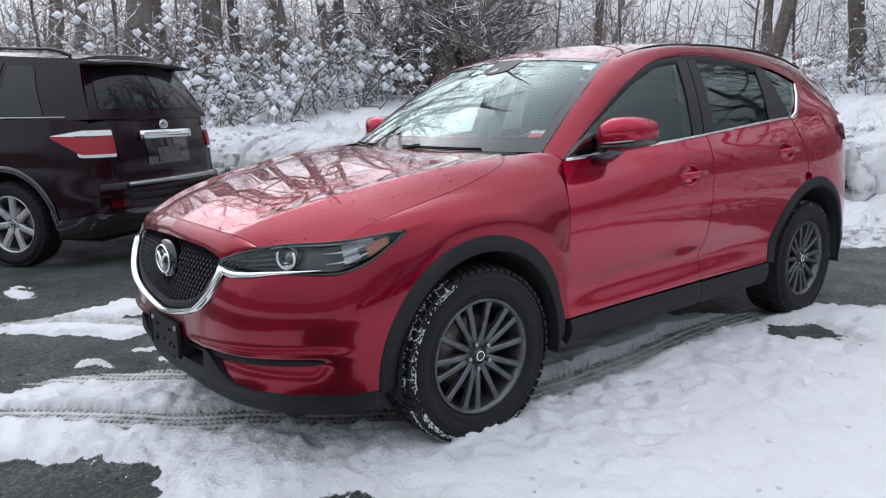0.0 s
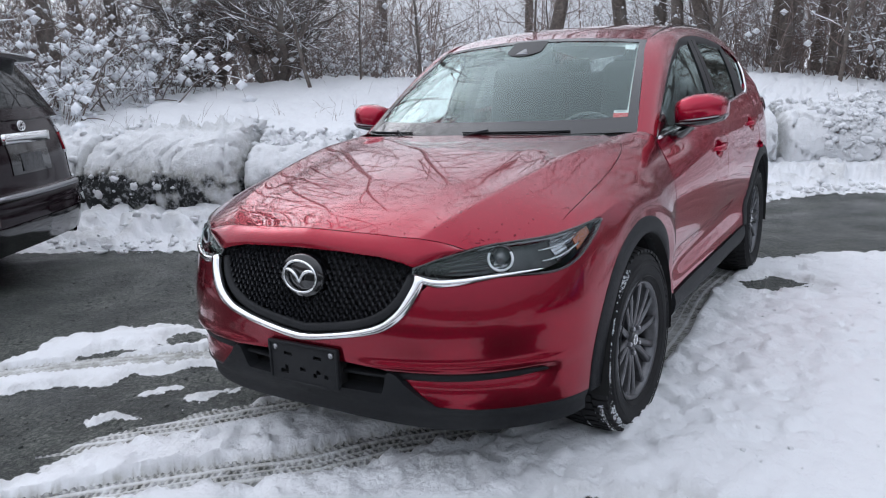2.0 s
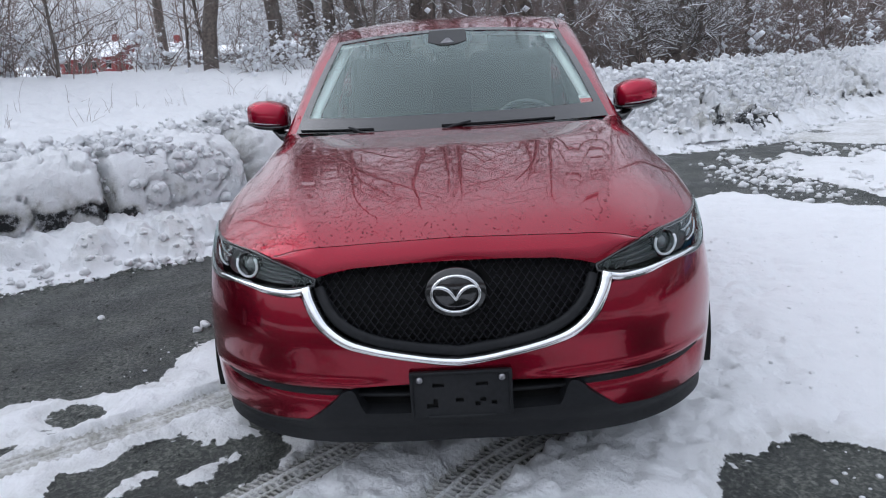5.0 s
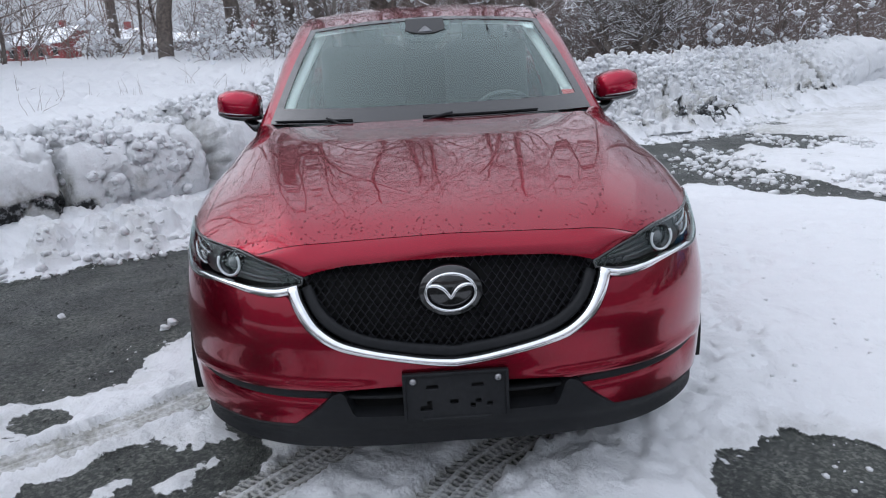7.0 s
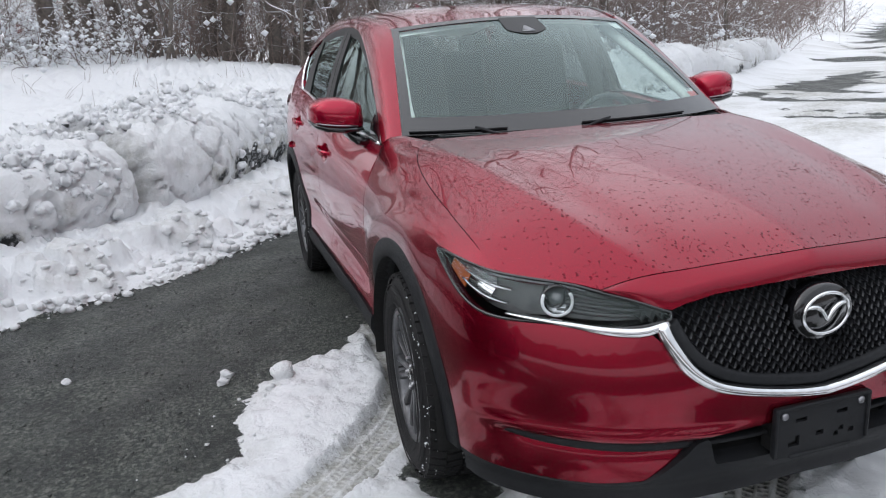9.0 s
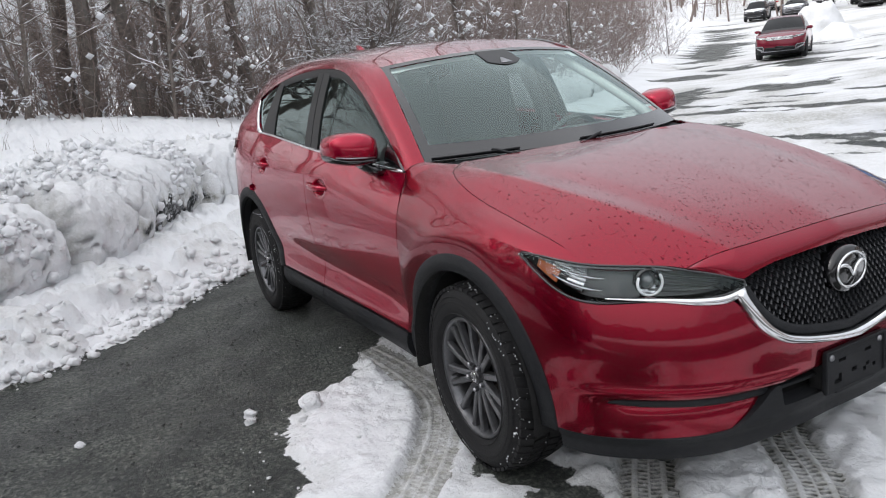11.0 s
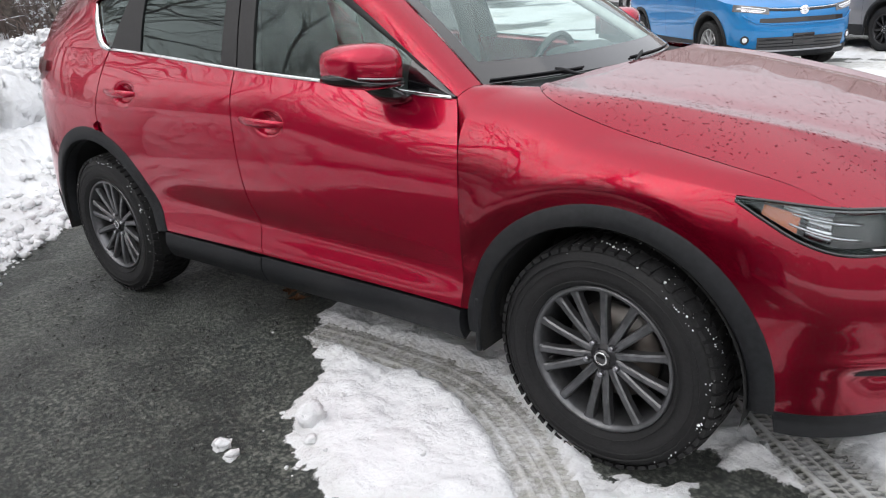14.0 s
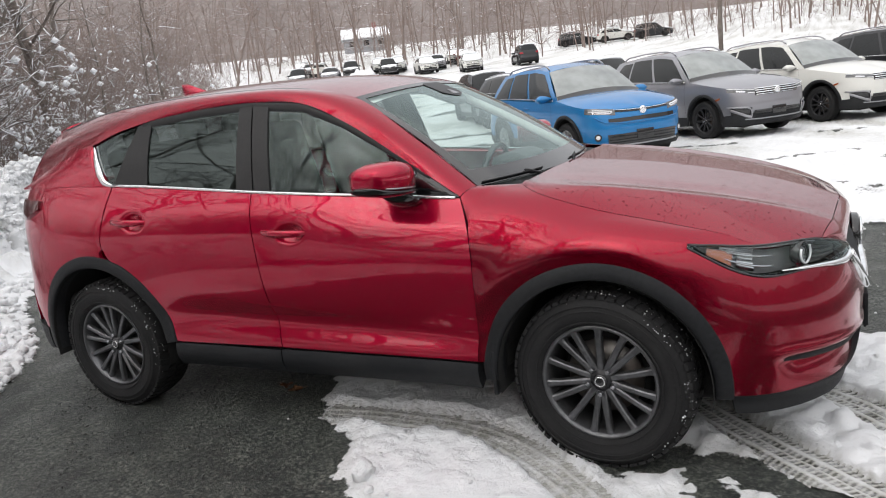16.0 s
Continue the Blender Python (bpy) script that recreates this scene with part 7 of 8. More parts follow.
    def wall_pt(t, v, off=0.0):
        lo_x, hi_x = screen[0] + (tail_glass - screen[0]) * t, screen[1] + (roof_rear - screen[1]) * t
        lo_y, hi_y = h * .885 - .06 * (t > .9) * (t - .9) * 10 * .6, h * .66 - .03 * (t > .8) * (t - .8) * 5
        lo_z, hi_z = zbelt(lo_x), top_z(hi_x)
        return np.array((lo_x + (hi_x - lo_x) * v, lo_y + (hi_y - lo_y) * v + .02 * math.sin(math.pi * v) + off, lo_z + (hi_z - lo_z) * v))
    for sg in (1, -1):
        W_ = np.array([[wall_pt(t, v) for v in np.linspace(0, 1, 9)] for t in gx])
        side = part("pillar_frame", sheet(mirrored(W_, sg), .01, 0, (0, 0, .8)), mat, car)
        for nm, t0, t1, top in (("front_side_window", .06, .37, .90), ("rear_side_window", .40, .68, .90), ("quarter_window", .705, .93 if style != "plum" else .86, .86)):
            g = np.array([[wall_pt(t0 + (t1 - t0) * a, .06 + (top - .06) * b * (min(1, (a + .12) * 5) if t0 < .1 else (min(1, (1.02 - a) * 3.5) if t0 > .7 else 1)), .007) for b in np.linspace(0, 1, 6)] for a in np.linspace(0, 1, 14)])
            part(nm, sheet(mirrored(g, sg), .008, 0, (0, 0, .8)), BLACK_GLASS, side)
        part("belt_trim", ribbon(mirrored(np.array([wall_pt(t, .035, .010) for t in np.linspace(.05, .93, 20)]), sg), .014, (0, 0, 1), .008, .003), CHROME if style != "plum" else SATIN, side)
        if rails:
            rp_ = [wall_pt(.06, .99) + np.array((0, -.07, .03))] + [wall_pt(t, 1) + np.array((0, -.07, .07)) for t in np.linspace(.12, .88, 8)] + [wall_pt(.94, .99) + np.array((0, -.07, .03))]
            part("roof_rail", tube(mirrored(catmull(rp_, 20), sg), .016, 6), GLOSS_BLACK if style == "plum" else SATIN, car)
        mz = belt[0] + .06
        part("door_mirror", hull_box([[(screen[0] - .28 + .07 * math.cos(a), sg * (h + dy), mz + rz * math.sin(a)) for a in np.linspace(0, 2 * math.pi, 12, endpoint=False)] for dy, rz in ((-.10, .03), (-.02, .06), (.08, .07), (.13, .05), (.15, .02))]), mat, car)
        if detail:
            for px, pz in ((screen[0] - 1.05, .97), (screen[0] - 1.95, .99)):
                q = sh.skin([(sh.at_x(px), pz)], .0)[0]
                part("door_handle", tube(mirrored(np.array([(px - .1, q[1], pz), (px - .07, q[1] + .03, pz), (px + .07, q[1] + .03, pz), (px + .1, q[1], pz)]), sg), .012, 6), mat if style != "chrome" else CHROME, car)
            for px in (screen[0] - .08, screen[0] - 1.15, screen[0] - 2.0):
                zz = np.linspace(.42, float(zbelt(px)), 10)
                if abs(px + wb / 2) < arch + .06:
                    zz = zz[zz > R + arch + .05]
                part("door_seam", tube(mirrored(sh.skin([(sh.at_x(px), z_) for z_ in zz], -.0015), sg), .003, 4), WELL, car)
    et = np.array([wall_pt(t, 1.0) for t in gx])
    mz_ = top_z(et[:, 0]) + .055
    rf = np.stack([np.stack([et[:, 0], et[:, 1] * uu, mz_ - (mz_ - et[:, 2]) * uu ** 2.4], 1) for uu in np.linspace(0, 1, 9)], 0)
    part("roof", sheet(double(rf), .01, 0, (0, 0, .9)), mat, car)
    mid_lo, mid_hi = np.array((screen[0] + .09, 0, hood + .02)), np.array((et[0][0] + .05, 0, mz_[0]))
    sc = np.array([[(lambda a, b: a + (b - a) * v + np.array((.02, 0, .02)) * math.sin(math.pi * v))(mid_lo + (wall_pt(0, 0) - mid_lo) * np.array((uu ** 2, uu, uu ** 2)), mid_hi + (wall_pt(0, 1) - mid_hi) * np.array((uu ** 2, uu, uu ** 2))) for v in np.linspace(0, 1, 8)] for uu in np.linspace(0, 1, 10)])
    part("windscreen", sheet(double(sc), .004, 0, (0, 0, .8)), glass_mat, car)
    part("cowl", sheet(double(sc[:, :2] + np.array((.012, 0, .006))), .006, 0, (0, 0, .8)), GLOSS_BLACK, car)
    rlo, rhi = np.array((tail_glass - .06, 0, belt[1] - .01)), np.array((et[-1][0] - .05, 0, mz_[-1]))
    rg = np.array([[(lambda a, b: a + (b - a) * v + np.array((-.03, 0, .02)) * (1 - uu ** 3) * math.sin(math.pi * v))(rlo + (wall_pt(1, 0) - rlo) * np.array((uu ** 2, uu, uu ** 2)), rhi + (wall_pt(1, 1) - rhi) * np.array((uu ** 2, uu, uu ** 2))) for v in np.linspace(0, 1, 8)] for uu in np.linspace(0, 1, 10)])
    part("hatch_frame", sheet(double(rg), .004, 0, (0, 0, .8)), mat, car)
    part("hatch_glass", sheet(double(rg[:9, 1:7] + np.array((-.006, 0, .003))), .004, 0, (0, 0, .8)), BLACK_GLASS, car)
    tt = P[s > sh.at_x(tail_glass + .02)][:, -1]
    tt = resample(tt, 14)
    part("tail_deck", sheet(np.stack([tt, resample(np.array([wall_pt(1, 0), rlo]), 14)], 1), 0, 0, (0, 0, .6)), mat, car)
    part("tail_deck_right", sheet(mirrored(np.stack([tt, resample(np.array([wall_pt(1, 0), rlo]), 14)], 1), -1), 0, 0, (0, 0, .6)), mat, car)
    w_ = build_wheel("alloy wheel", rim, R=R, width=.22, rim_r=R * .66, spokes=7 if style == "plum" else 10, groups=False, detail=detail, broad=2.3 if style == "plum" else 1.2)
    w_.parent = car
    yw = h - .125
    w_.matrix_local = pose(wb / 2, yw, R)
    for px, py, rz in ((-wb / 2, yw, 0), (wb / 2, -yw, 180), (-wb / 2, -yw, 180)):
        copy_thing(w_, pose(px, py, R, 0, 31 * px, rz))
    # nose: lamps, grille, lower grille
    def nose_patch(nm, y0, y1, z0, z1, off, mt, n_=10, skew=0.0, both=True, parent=None):
        for sg in ((1, -1) if both else (1,)):
            g = np.array([[sh.skin([(sh.at_y(y0 + (y1 - y0) * a), z0 + (z1 - z0) * b + skew * a)], off)[0] for b in np.linspace(0, 1, 4)] for a in np.linspace(0, 1, n_)])
            g = double(g) if not both else mirrored(g, sg)
            part(nm, sheet(g, .015, 0, (0, 0, .5)), mt, parent or car)
    zl = hood - .26

    def nose_line(nm, pts, width, mt, off=.016):
        """A moulded strip that follows the nose, from (share of the half width, height) pairs."""
        for sg in (1, -1):
            path = np.array([sh.skin([(sh.at_y(h * y_), z_)], off)[0] for y_, z_ in resample(np.array(pts, float), 26)])
            part(nm, ribbon(mirrored(path, sg), width, (0, .35 * sg, 1), .014, .004), mt, car)
    nose_patch("headlamp", h * .52, h * .93, zl - (.034 if style == "bars" else .046), zl + (.036 if style == "bars" else .044), .006, HEADLAMP, skew=.048)
    if style == "bars":
        nose_line("lamp_light_strip", [(.93, zl + .074), (.52, zl + .026)], .011, LENS_WHITE)
        nose_line("lamp_light_strip", [(.53, zl - .020), (.66, zl - .014)], .012, LENS_WHITE)
        nose_patch("lamp_inner_reflector", h * .70, h * .84, zl - .006, zl + .020, .010, LAMP_CHROME, skew=.018)
        nose_patch("grille", 0, h * .52, zl - .075, zl + .050, .004, GLOSS_BLACK, both=False)
        for z_ in (zl - .060, zl - .022, zl + .016, zl + .048):
            nose_patch("grille_bar", 0, h * (.50 if z_ < zl else .52), z_ - .006, z_ + .006, .014, CHROME, both=False)
        nose_patch("lower_grille", 0, h * .55, .36, .50, .012, GLOSS_BLACK, both=False)
        for z_ in (.395, .43, .465):
            nose_patch("lower_grille_slat", 0, h * .54, z_ - .005, z_ + .005, .020, CLADDING, both=False)
        nose_patch("bumper_corner_trim", h * .60, h * .90, .35, .56, .010, GLOSS_BLACK)
        nose_line("corner_trim_chrome", [(.93, .570), (.68, .562), (.63, .530), (.60, .410)], .026, SATIN, .020)
        nose_line("corner_trim_blade", [(.60, .385), (.70, .410), (.82, .470), (.90, .520)], .046, SATIN, .022)
        nose_line("lower_lip", [(.0, .335), (.45, .338), (.72, .350)], .022, SATIN, .020)
        for sg in (1, -1):
            g = np.array([[sh.skin([(sh.at_x(fx - .60 + .10 * a_), .70 + .03 * b_ + .03 * a_)], .008)[0] for b_ in (0, .5, 1)] for a_ in np.linspace(0, 1, 5)])
            part("side_marker", sheet(mirrored(g, sg), .006, 0, (0, 0, .5)), AMBER, car)
    else:
        nose_line("lamp_light_strip", [(.90, zl + .040), (.60, zl - .010), (.56, zl + .018), (.86, zl + .062)], .016, LENS_WHITE)
        nose_patch("lamp_inner_reflector", h * .62, h * .86, zl - .022, zl + .026, .010, LAMP_CHROME, skew=.026)
        nose_line("grille_bar", [(.0, zl - .004), (.30, zl + .002), (.52, zl + .014)], .030, GLOSS_BLACK, .012)
        nose_line("grille_brow", [(.0, zl + .016), (.30, zl + .022), (.54, zl + .036)], .008, CHROME, .016)
        nose_patch("grille", 0, h * .64, zl - .155, zl - .095, .010, GLOSS_BLACK, both=False)
        nose_patch("lower_cladding", 0, h * .78, .29, .335, .012, CLADDING, both=False)
        nose_line("bumper_crease", [(.0, zl - .178), (.40, zl - .176), (.70, zl - .150), (.84, zl - .06)], .018, mat, .016)
        nose_patch("lower_grille", 0, h * .66, .33, .50, .016, GLOSS_BLACK, both=False)
        for z_ in (.37, .415, .46):
            nose_patch("lower_grille_slat", 0, h * .64, z_ - .005, z_ + .005, .024, CLADDING, both=False)
        nose_line("lower_lip", [(.0, .315), (.45, .318), (.70, .330)], .024, SATIN, .022)
        for sg in (1, -1):
            q = sh.skin([(sh.at_y(h * .80), .47)], .004)[0] * np.array((1, sg, 1))
            aim_ = Matrix.Translation(tuple(q)) @ Vector((1, .55 * sg, 0)).to_track_quat("X", "Z").to_matrix().to_4x4()
            fog = part("fog_lamp", moved(lathe([(.001, .010), (.030, .012), (.034, .006)], 18, "x"), aim_), LENS_WHITE, car)
            part("fog_lamp_rim", moved(lathe([(.034, .004), (.046, .016), (.056, .010), (.058, 0)], 18, "x"), aim_), GLOSS_BLACK, fog)
    part("front_emblem", moved(lathe([(.001, .01), (.030, .012), (.055, .010), (.062, 0)], 20, "x"), Matrix.Translation(tuple(sh.skin([(0, zl - .01)], .012)[0]))), CHROME, car)
    part("plate_holder", box(fx - .005, fx + .015, -.15, .15, .40, .54, .004), GLOSS_BLACK, car)
    # tail lamps
    def tail_patch(nm, x0, y1, z0, z1, off, mt, skew=0.0, z_end=None):
        for sg in (1, -1):
            s0, s1 = sh.at_x(x0), sh.at_y(y1, True)
            g = np.array([[sh.skin([(s0 + (s1 - s0) * a, z0 + (z1 - z0) * b + skew * (1 - a))], off)[0] for b in np.linspace(0, 1, 5)] for a in np.linspace(0, 1, 14)])
            part(nm, sheet(mirrored(g, sg), .012, 0, (0, 0, .7)), mt, car)
    if style != "plum":
        tail_patch("tail_lamp", rear + .28, h * .62, .92, 1.06, .008, TAIL)
    if snow:
        cap = rf.copy()
        cap = double(cap)
        bump_ = np.array([[noise.noise(Vector(q) * 2.2) * .03 + noise.noise(Vector(q) * 7) * .012 for q in row] for row in cap])
        cap[..., 2] += .015 + snow * (.7 + 2 * bump_)
        part("roof_snow", sheet(cap, .10, 0, (0, 0, .9)), SNOW_CAP, car)
        hc = double(hd.copy()[:8, :22])
        hc[..., 2] += .01 + snow * .7 + .02 * np.array([[noise.noise(Vector(q) * 4) for q in row] for row in hc])
        if snow > .1:
            part("screen_snow", sheet(double(sc + np.array((.03, 0, .05)) * (.5 + snow)), .05, 0, (0, 0, .8)), SNOW_CAP, car)
        part("hood_snow", sheet(hc, .08, 0, (fx - .8, 0, .3)), SNOW_CAP, car)
    return car, sh, P


# the dark plum suv that stands beside the red car, its tail towards the lot's middle
TH = radians(-56.1)
O = Vector((1.30, -4.80, 0))
plum, plum_sh, plum_p = suv("parked_suv", "dark plum mid-size suv with a wet tail and silver wheels", PLUM, Matrix.Translation(O + 1.395 * Vector((math.cos(TH), math.sin(TH), 0))) @ Matrix.Rotation(TH, 4, "Z"),
                            L=4.785, W=1.91, H=1.85, wb=2.79, front_oh=.98, R=.372, hood=1.12, belt=(1.14, 1.25), screen=(.98, .30), roof_rear=-1.98, tail_glass=-2.22, rim=RIM_SILVER, style="plum", trim=GLOSS_BLACK)


def plum_tail():
    sh, h = plum_sh, .955
    rear = sh.r
    for sg in (1, -1):
        lamp = new("tail_lamp")
        lamp.parent = plum
        s0, s1 = sh.at_x(rear + .52), sh.at_y(h * .70, True)

        def band(nm, z0, z1, mt, off, a0=0.0, a1=1.0):
            g = np.array([[sh.skin([(s0 + (s1 - s0) * a, (1.115 + (z0 - 1.115) * min(1, a * 2.0 + .10)) + ((1.115 + (z1 - 1.115) * min(1, a * 2.0 + .10)) - (1.115 + (z0 - 1.115) * min(1, a * 2.0 + .10))) * b)], off)[0] for b in np.linspace(0, 1, 5)] for a in np.linspace(a0, a1, 18)])
            part(nm, sheet(mirrored(g, sg), .02, 0, (-1, 0, .8)), mt, lamp)
        band("lamp_clear_band", 1.112, 1.160, LENS_WHITE, .010)
        band("lamp_red_band", .965, 1.112, TAIL, .013)
        band("lamp_reverse_band", .938, .965, LENS_WHITE, .010, .40)
        band("lamp_dark_line", 1.108, 1.116, GLOSS_BLACK, .016, .35)
        part("bumper_reflector", sheet(mirrored(np.array([[sh.skin([(sh.at_y(y, True), z)], .016)[0] for z in (.515, .545, .575)] for y in np.linspace(.78, .64, 6)]), sg), .006, 0, (-1, 0, .5)), TAIL_DARK, plum)
    # gate: chrome grip, plate hollow, emblem, wiper, spoiler, bumper strip
    gy = lambda y, z, o: sh.skin([(sh.at_y(abs(y), True), z)], o)[0] * np.array((1, np.sign(y) or 1, 1))
    part("chrome_grip", ribbon(np.array([gy(y, 1.105, .016) for y in np.linspace(-.36, .36, 16)]), .075, (0, 0, 1), .02, .008), CHROME, plum)
    part("plate_hollow", sheet(np.array([[gy(y, z, .006) for z in np.linspace(.84, 1.07, 5)] for y in np.linspace(-.30, .30, 10)]), .01, 0, (-1, 0, .8)), GLOSS_BLACK, plum)
    part("plate_backing", sheet(np.array([[gy(y, z, .014) for z in (.86, .99)] for y in np.linspace(-.16, .16, 4)]), .006, 0, (-1, 0, .8)), LAMP_DARK, plum)
    cx = gy(0, 1.19, .018)
    em = new("rear_emblem")
    em.parent = plum
    for ry, rz, r in ((.055, .038, .006), (.022, .036, .005), (.045, .016, .005)):
        ring = np.array([(cx[0] - .004, ry * math.cos(a), 1.19 + (0.006 if rz == .016 else 0) + rz * math.sin(a)) for a in np.linspace(0, 2 * math.pi, 28)])
        part("emblem_ring", tube(ring, r, 6, cap=False), CHROME, em)
    sp = [[(px, y, pz - .03 * (abs(y) / .62) ** 3) for px, pz in ((-1.90, 1.765), (-2.05, 1.765), (-2.20, 1.740), (-2.205, 1.718), (-2.06, 1.71), (-1.95, 1.71))] for y in np.linspace(-.62, .62, 17)]
    part("roof_spoiler", hull_box(sp), PLUM, plum)
    part("rear_wiper", tube(catmull([(-2.245, .02, 1.285), (-2.250, -.12, 1.305), (-2.248, -.30, 1.322)], 10), [.012] * 4 + [.007] * 6, 6), CLADDING, plum)
    part("bumper_chrome_strip", ribbon(np.array([gy(y, .70, .030) for y in np.linspace(-.62, .62, 20)]), .034, (0, 0, 1), .03, .006), SATIN, plum)
    part("bumper_shelf", sheet(np.array([[gy(y, z, o) for z, o in ((.60, .010), (.66, .030), (.715, .030), (.725, .0))] for y in np.linspace(-.84, .84, 24)]), .01, 0, (-1, 0, .5)), PLUM, plum)
    part("exhaust_tip", moved(lathe([(.032, .0), (.034, .12), (.028, .12), (.026, 0)], 16, "x"), Matrix.Translation((rear + .06, -.55, .30))), CHROME, plum)
    for yy in (.735, -.735):
        seam = np.array([gy(yy * (1 - .06 * k / 8), .72 + .45 * k / 8, .001) for k in range(9)])
        part("gate_seam", tube(seam, .004, 4), WELL, plum)


plum_tail()

LOT = radians(-43)
hx, hy = math.cos(LOT), math.sin(LOT)


def stand(x, y, turn=0.0, wb=2.79, half=.80):
    """The pose of a car whose front right wheel stands at (x, y)."""
    a = LOT + radians(turn)
    f, l = Vector((math.cos(a), math.sin(a), 0)), Vector((-math.sin(a), math.cos(a), 0))
    c = Vector((x, y, 0)) - f * wb / 2 + l * half
    z = float(terrain(np.array([c.x]), np.array([c.y]))[0][0])
    return Matrix.Translation((c.x, c.y, min(z, 3.2) if (c.x ** 2 + c.y ** 2) < 400 else z)) @ Matrix.Rotation(a, 4, "Z")


suv("parked_suv", "bright blue compact suv parked nose out on snow", BLUE, stand(-1.65, 8.6, -2, 2.66), L=4.6, W=1.845, H=1.66, wb=2.66, hood=1.10, glass_mat=SKY_PALE_GLASS, rim=RIM_SILVER, group="front row of the lot")
suv("parked_suv", "silver grey suv with chrome grille bars parked on snow", GREY, stand(.12, 11.5, 0), L=4.7, W=1.84, H=1.67, wb=2.79, hood=1.09, glass_mat=SKY_PALE_GLASS, style="bars", group="front row of the lot")
suv("parked_suv", "white suv with chrome grille bars parked on snow", WHITE, stand(2.05, 13.5, 0), L=4.7, W=1.84, H=1.67, wb=2.79, hood=1.09, glass_mat=SKY_PALE_GLASS, style="bars", group="front row of the lot")
suv("parked_suv", "dark grey suv at the end of the parked row", DARK, stand(4.4, 15.2, 0), L=4.7, W=1.84, H=1.70, wb=2.79, hood=1.02, style="bars", detail=False, group="front row of the lot")
suv("parked_suv", "charcoal suv with a dusting of snow behind the front row", DARK, stand(-5.6, 17.5, 4), L=4.6, W=1.84, H=1.66, wb=2.7, hood=1.02, detail=False, snow=.03, group="second row of the lot")
suv("parked_suv", "red suv with chrome grille bars standing alone in the lot", paint("wine_red_paint", (0.16, 0.010, 0.025), metal=0.4), Matrix.Translation((-18.7, 27.5, height_at(-18.7, 27.5))) @ Matrix.Rotation(radians(-58), 4, "Z"), L=4.95, W=1.98, H=1.75, wb=2.98, hood=1.12, belt=(1.12, 1.2), style="bars", detail=False)
MAROON = paint("maroon_paint", (0.10, 0.016, 0.02))


def on_lot(x, y, turn):
    return Matrix.Translation((x, y, height_at(x, y) - .03)) @ Matrix.Rotation(radians(turn), 4, "Z")


far_kinds = [suv("far_car", label, mt, on_lot(px, py, rz), L=4.6, W=1.82, H=hh, wb=2.7, hood=1.0, detail=False, rails=False, snow=sn, group="far rows of the lot")[0]
             for label, mt, px, py, rz, hh, sn in (("charcoal suv with a dusting of snow far across the lot", DARK, -44.3, 57.7, -60, 1.75, .03), ("grey car with some snow on its roof far across the lot", GREY, -41.8, 59.6, -60, 1.55, .06),
                                                   ("white car buried under thick snow far across the lot", WHITE, -42.1, 69.6, -56, 1.55, .22), ("maroon car under thick snow far across the lot", MAROON, -33.0, 72.0, -62, 1.5, .16))]
for kind, px, py, turn in ((0, -43.3, 65.7, -58), (2, -39.1, 68.4, -64), (0, -37.9, 64.3, -55), (1, -33.6, 66.8, -60), (2, -49.2, 68.5, 118), (1, -53.3, 72.2, -60), (2, -57.6, 76.2, -66),
                           (2, -32.0, 61.4, -52), (2, -25.9, 58.3, -60), (0, -22.1, 61.7, 122), (2, -35.0, 74.1, -60), (0, -24.8, 87.4, 12), (2, -20.4, 88.6, 20), (0, -16.2, 89.6, 15),
                           (2, -7.8, 22.6, -50), (0, -5.2, 24.4, -46), (2, -2.4, 25.8, -44), (2, .6, 27.4, -42), (0, -8.8, 21.9, -52)):
    copy_thing(far_kinds[kind], on_lot(px, py, turn))

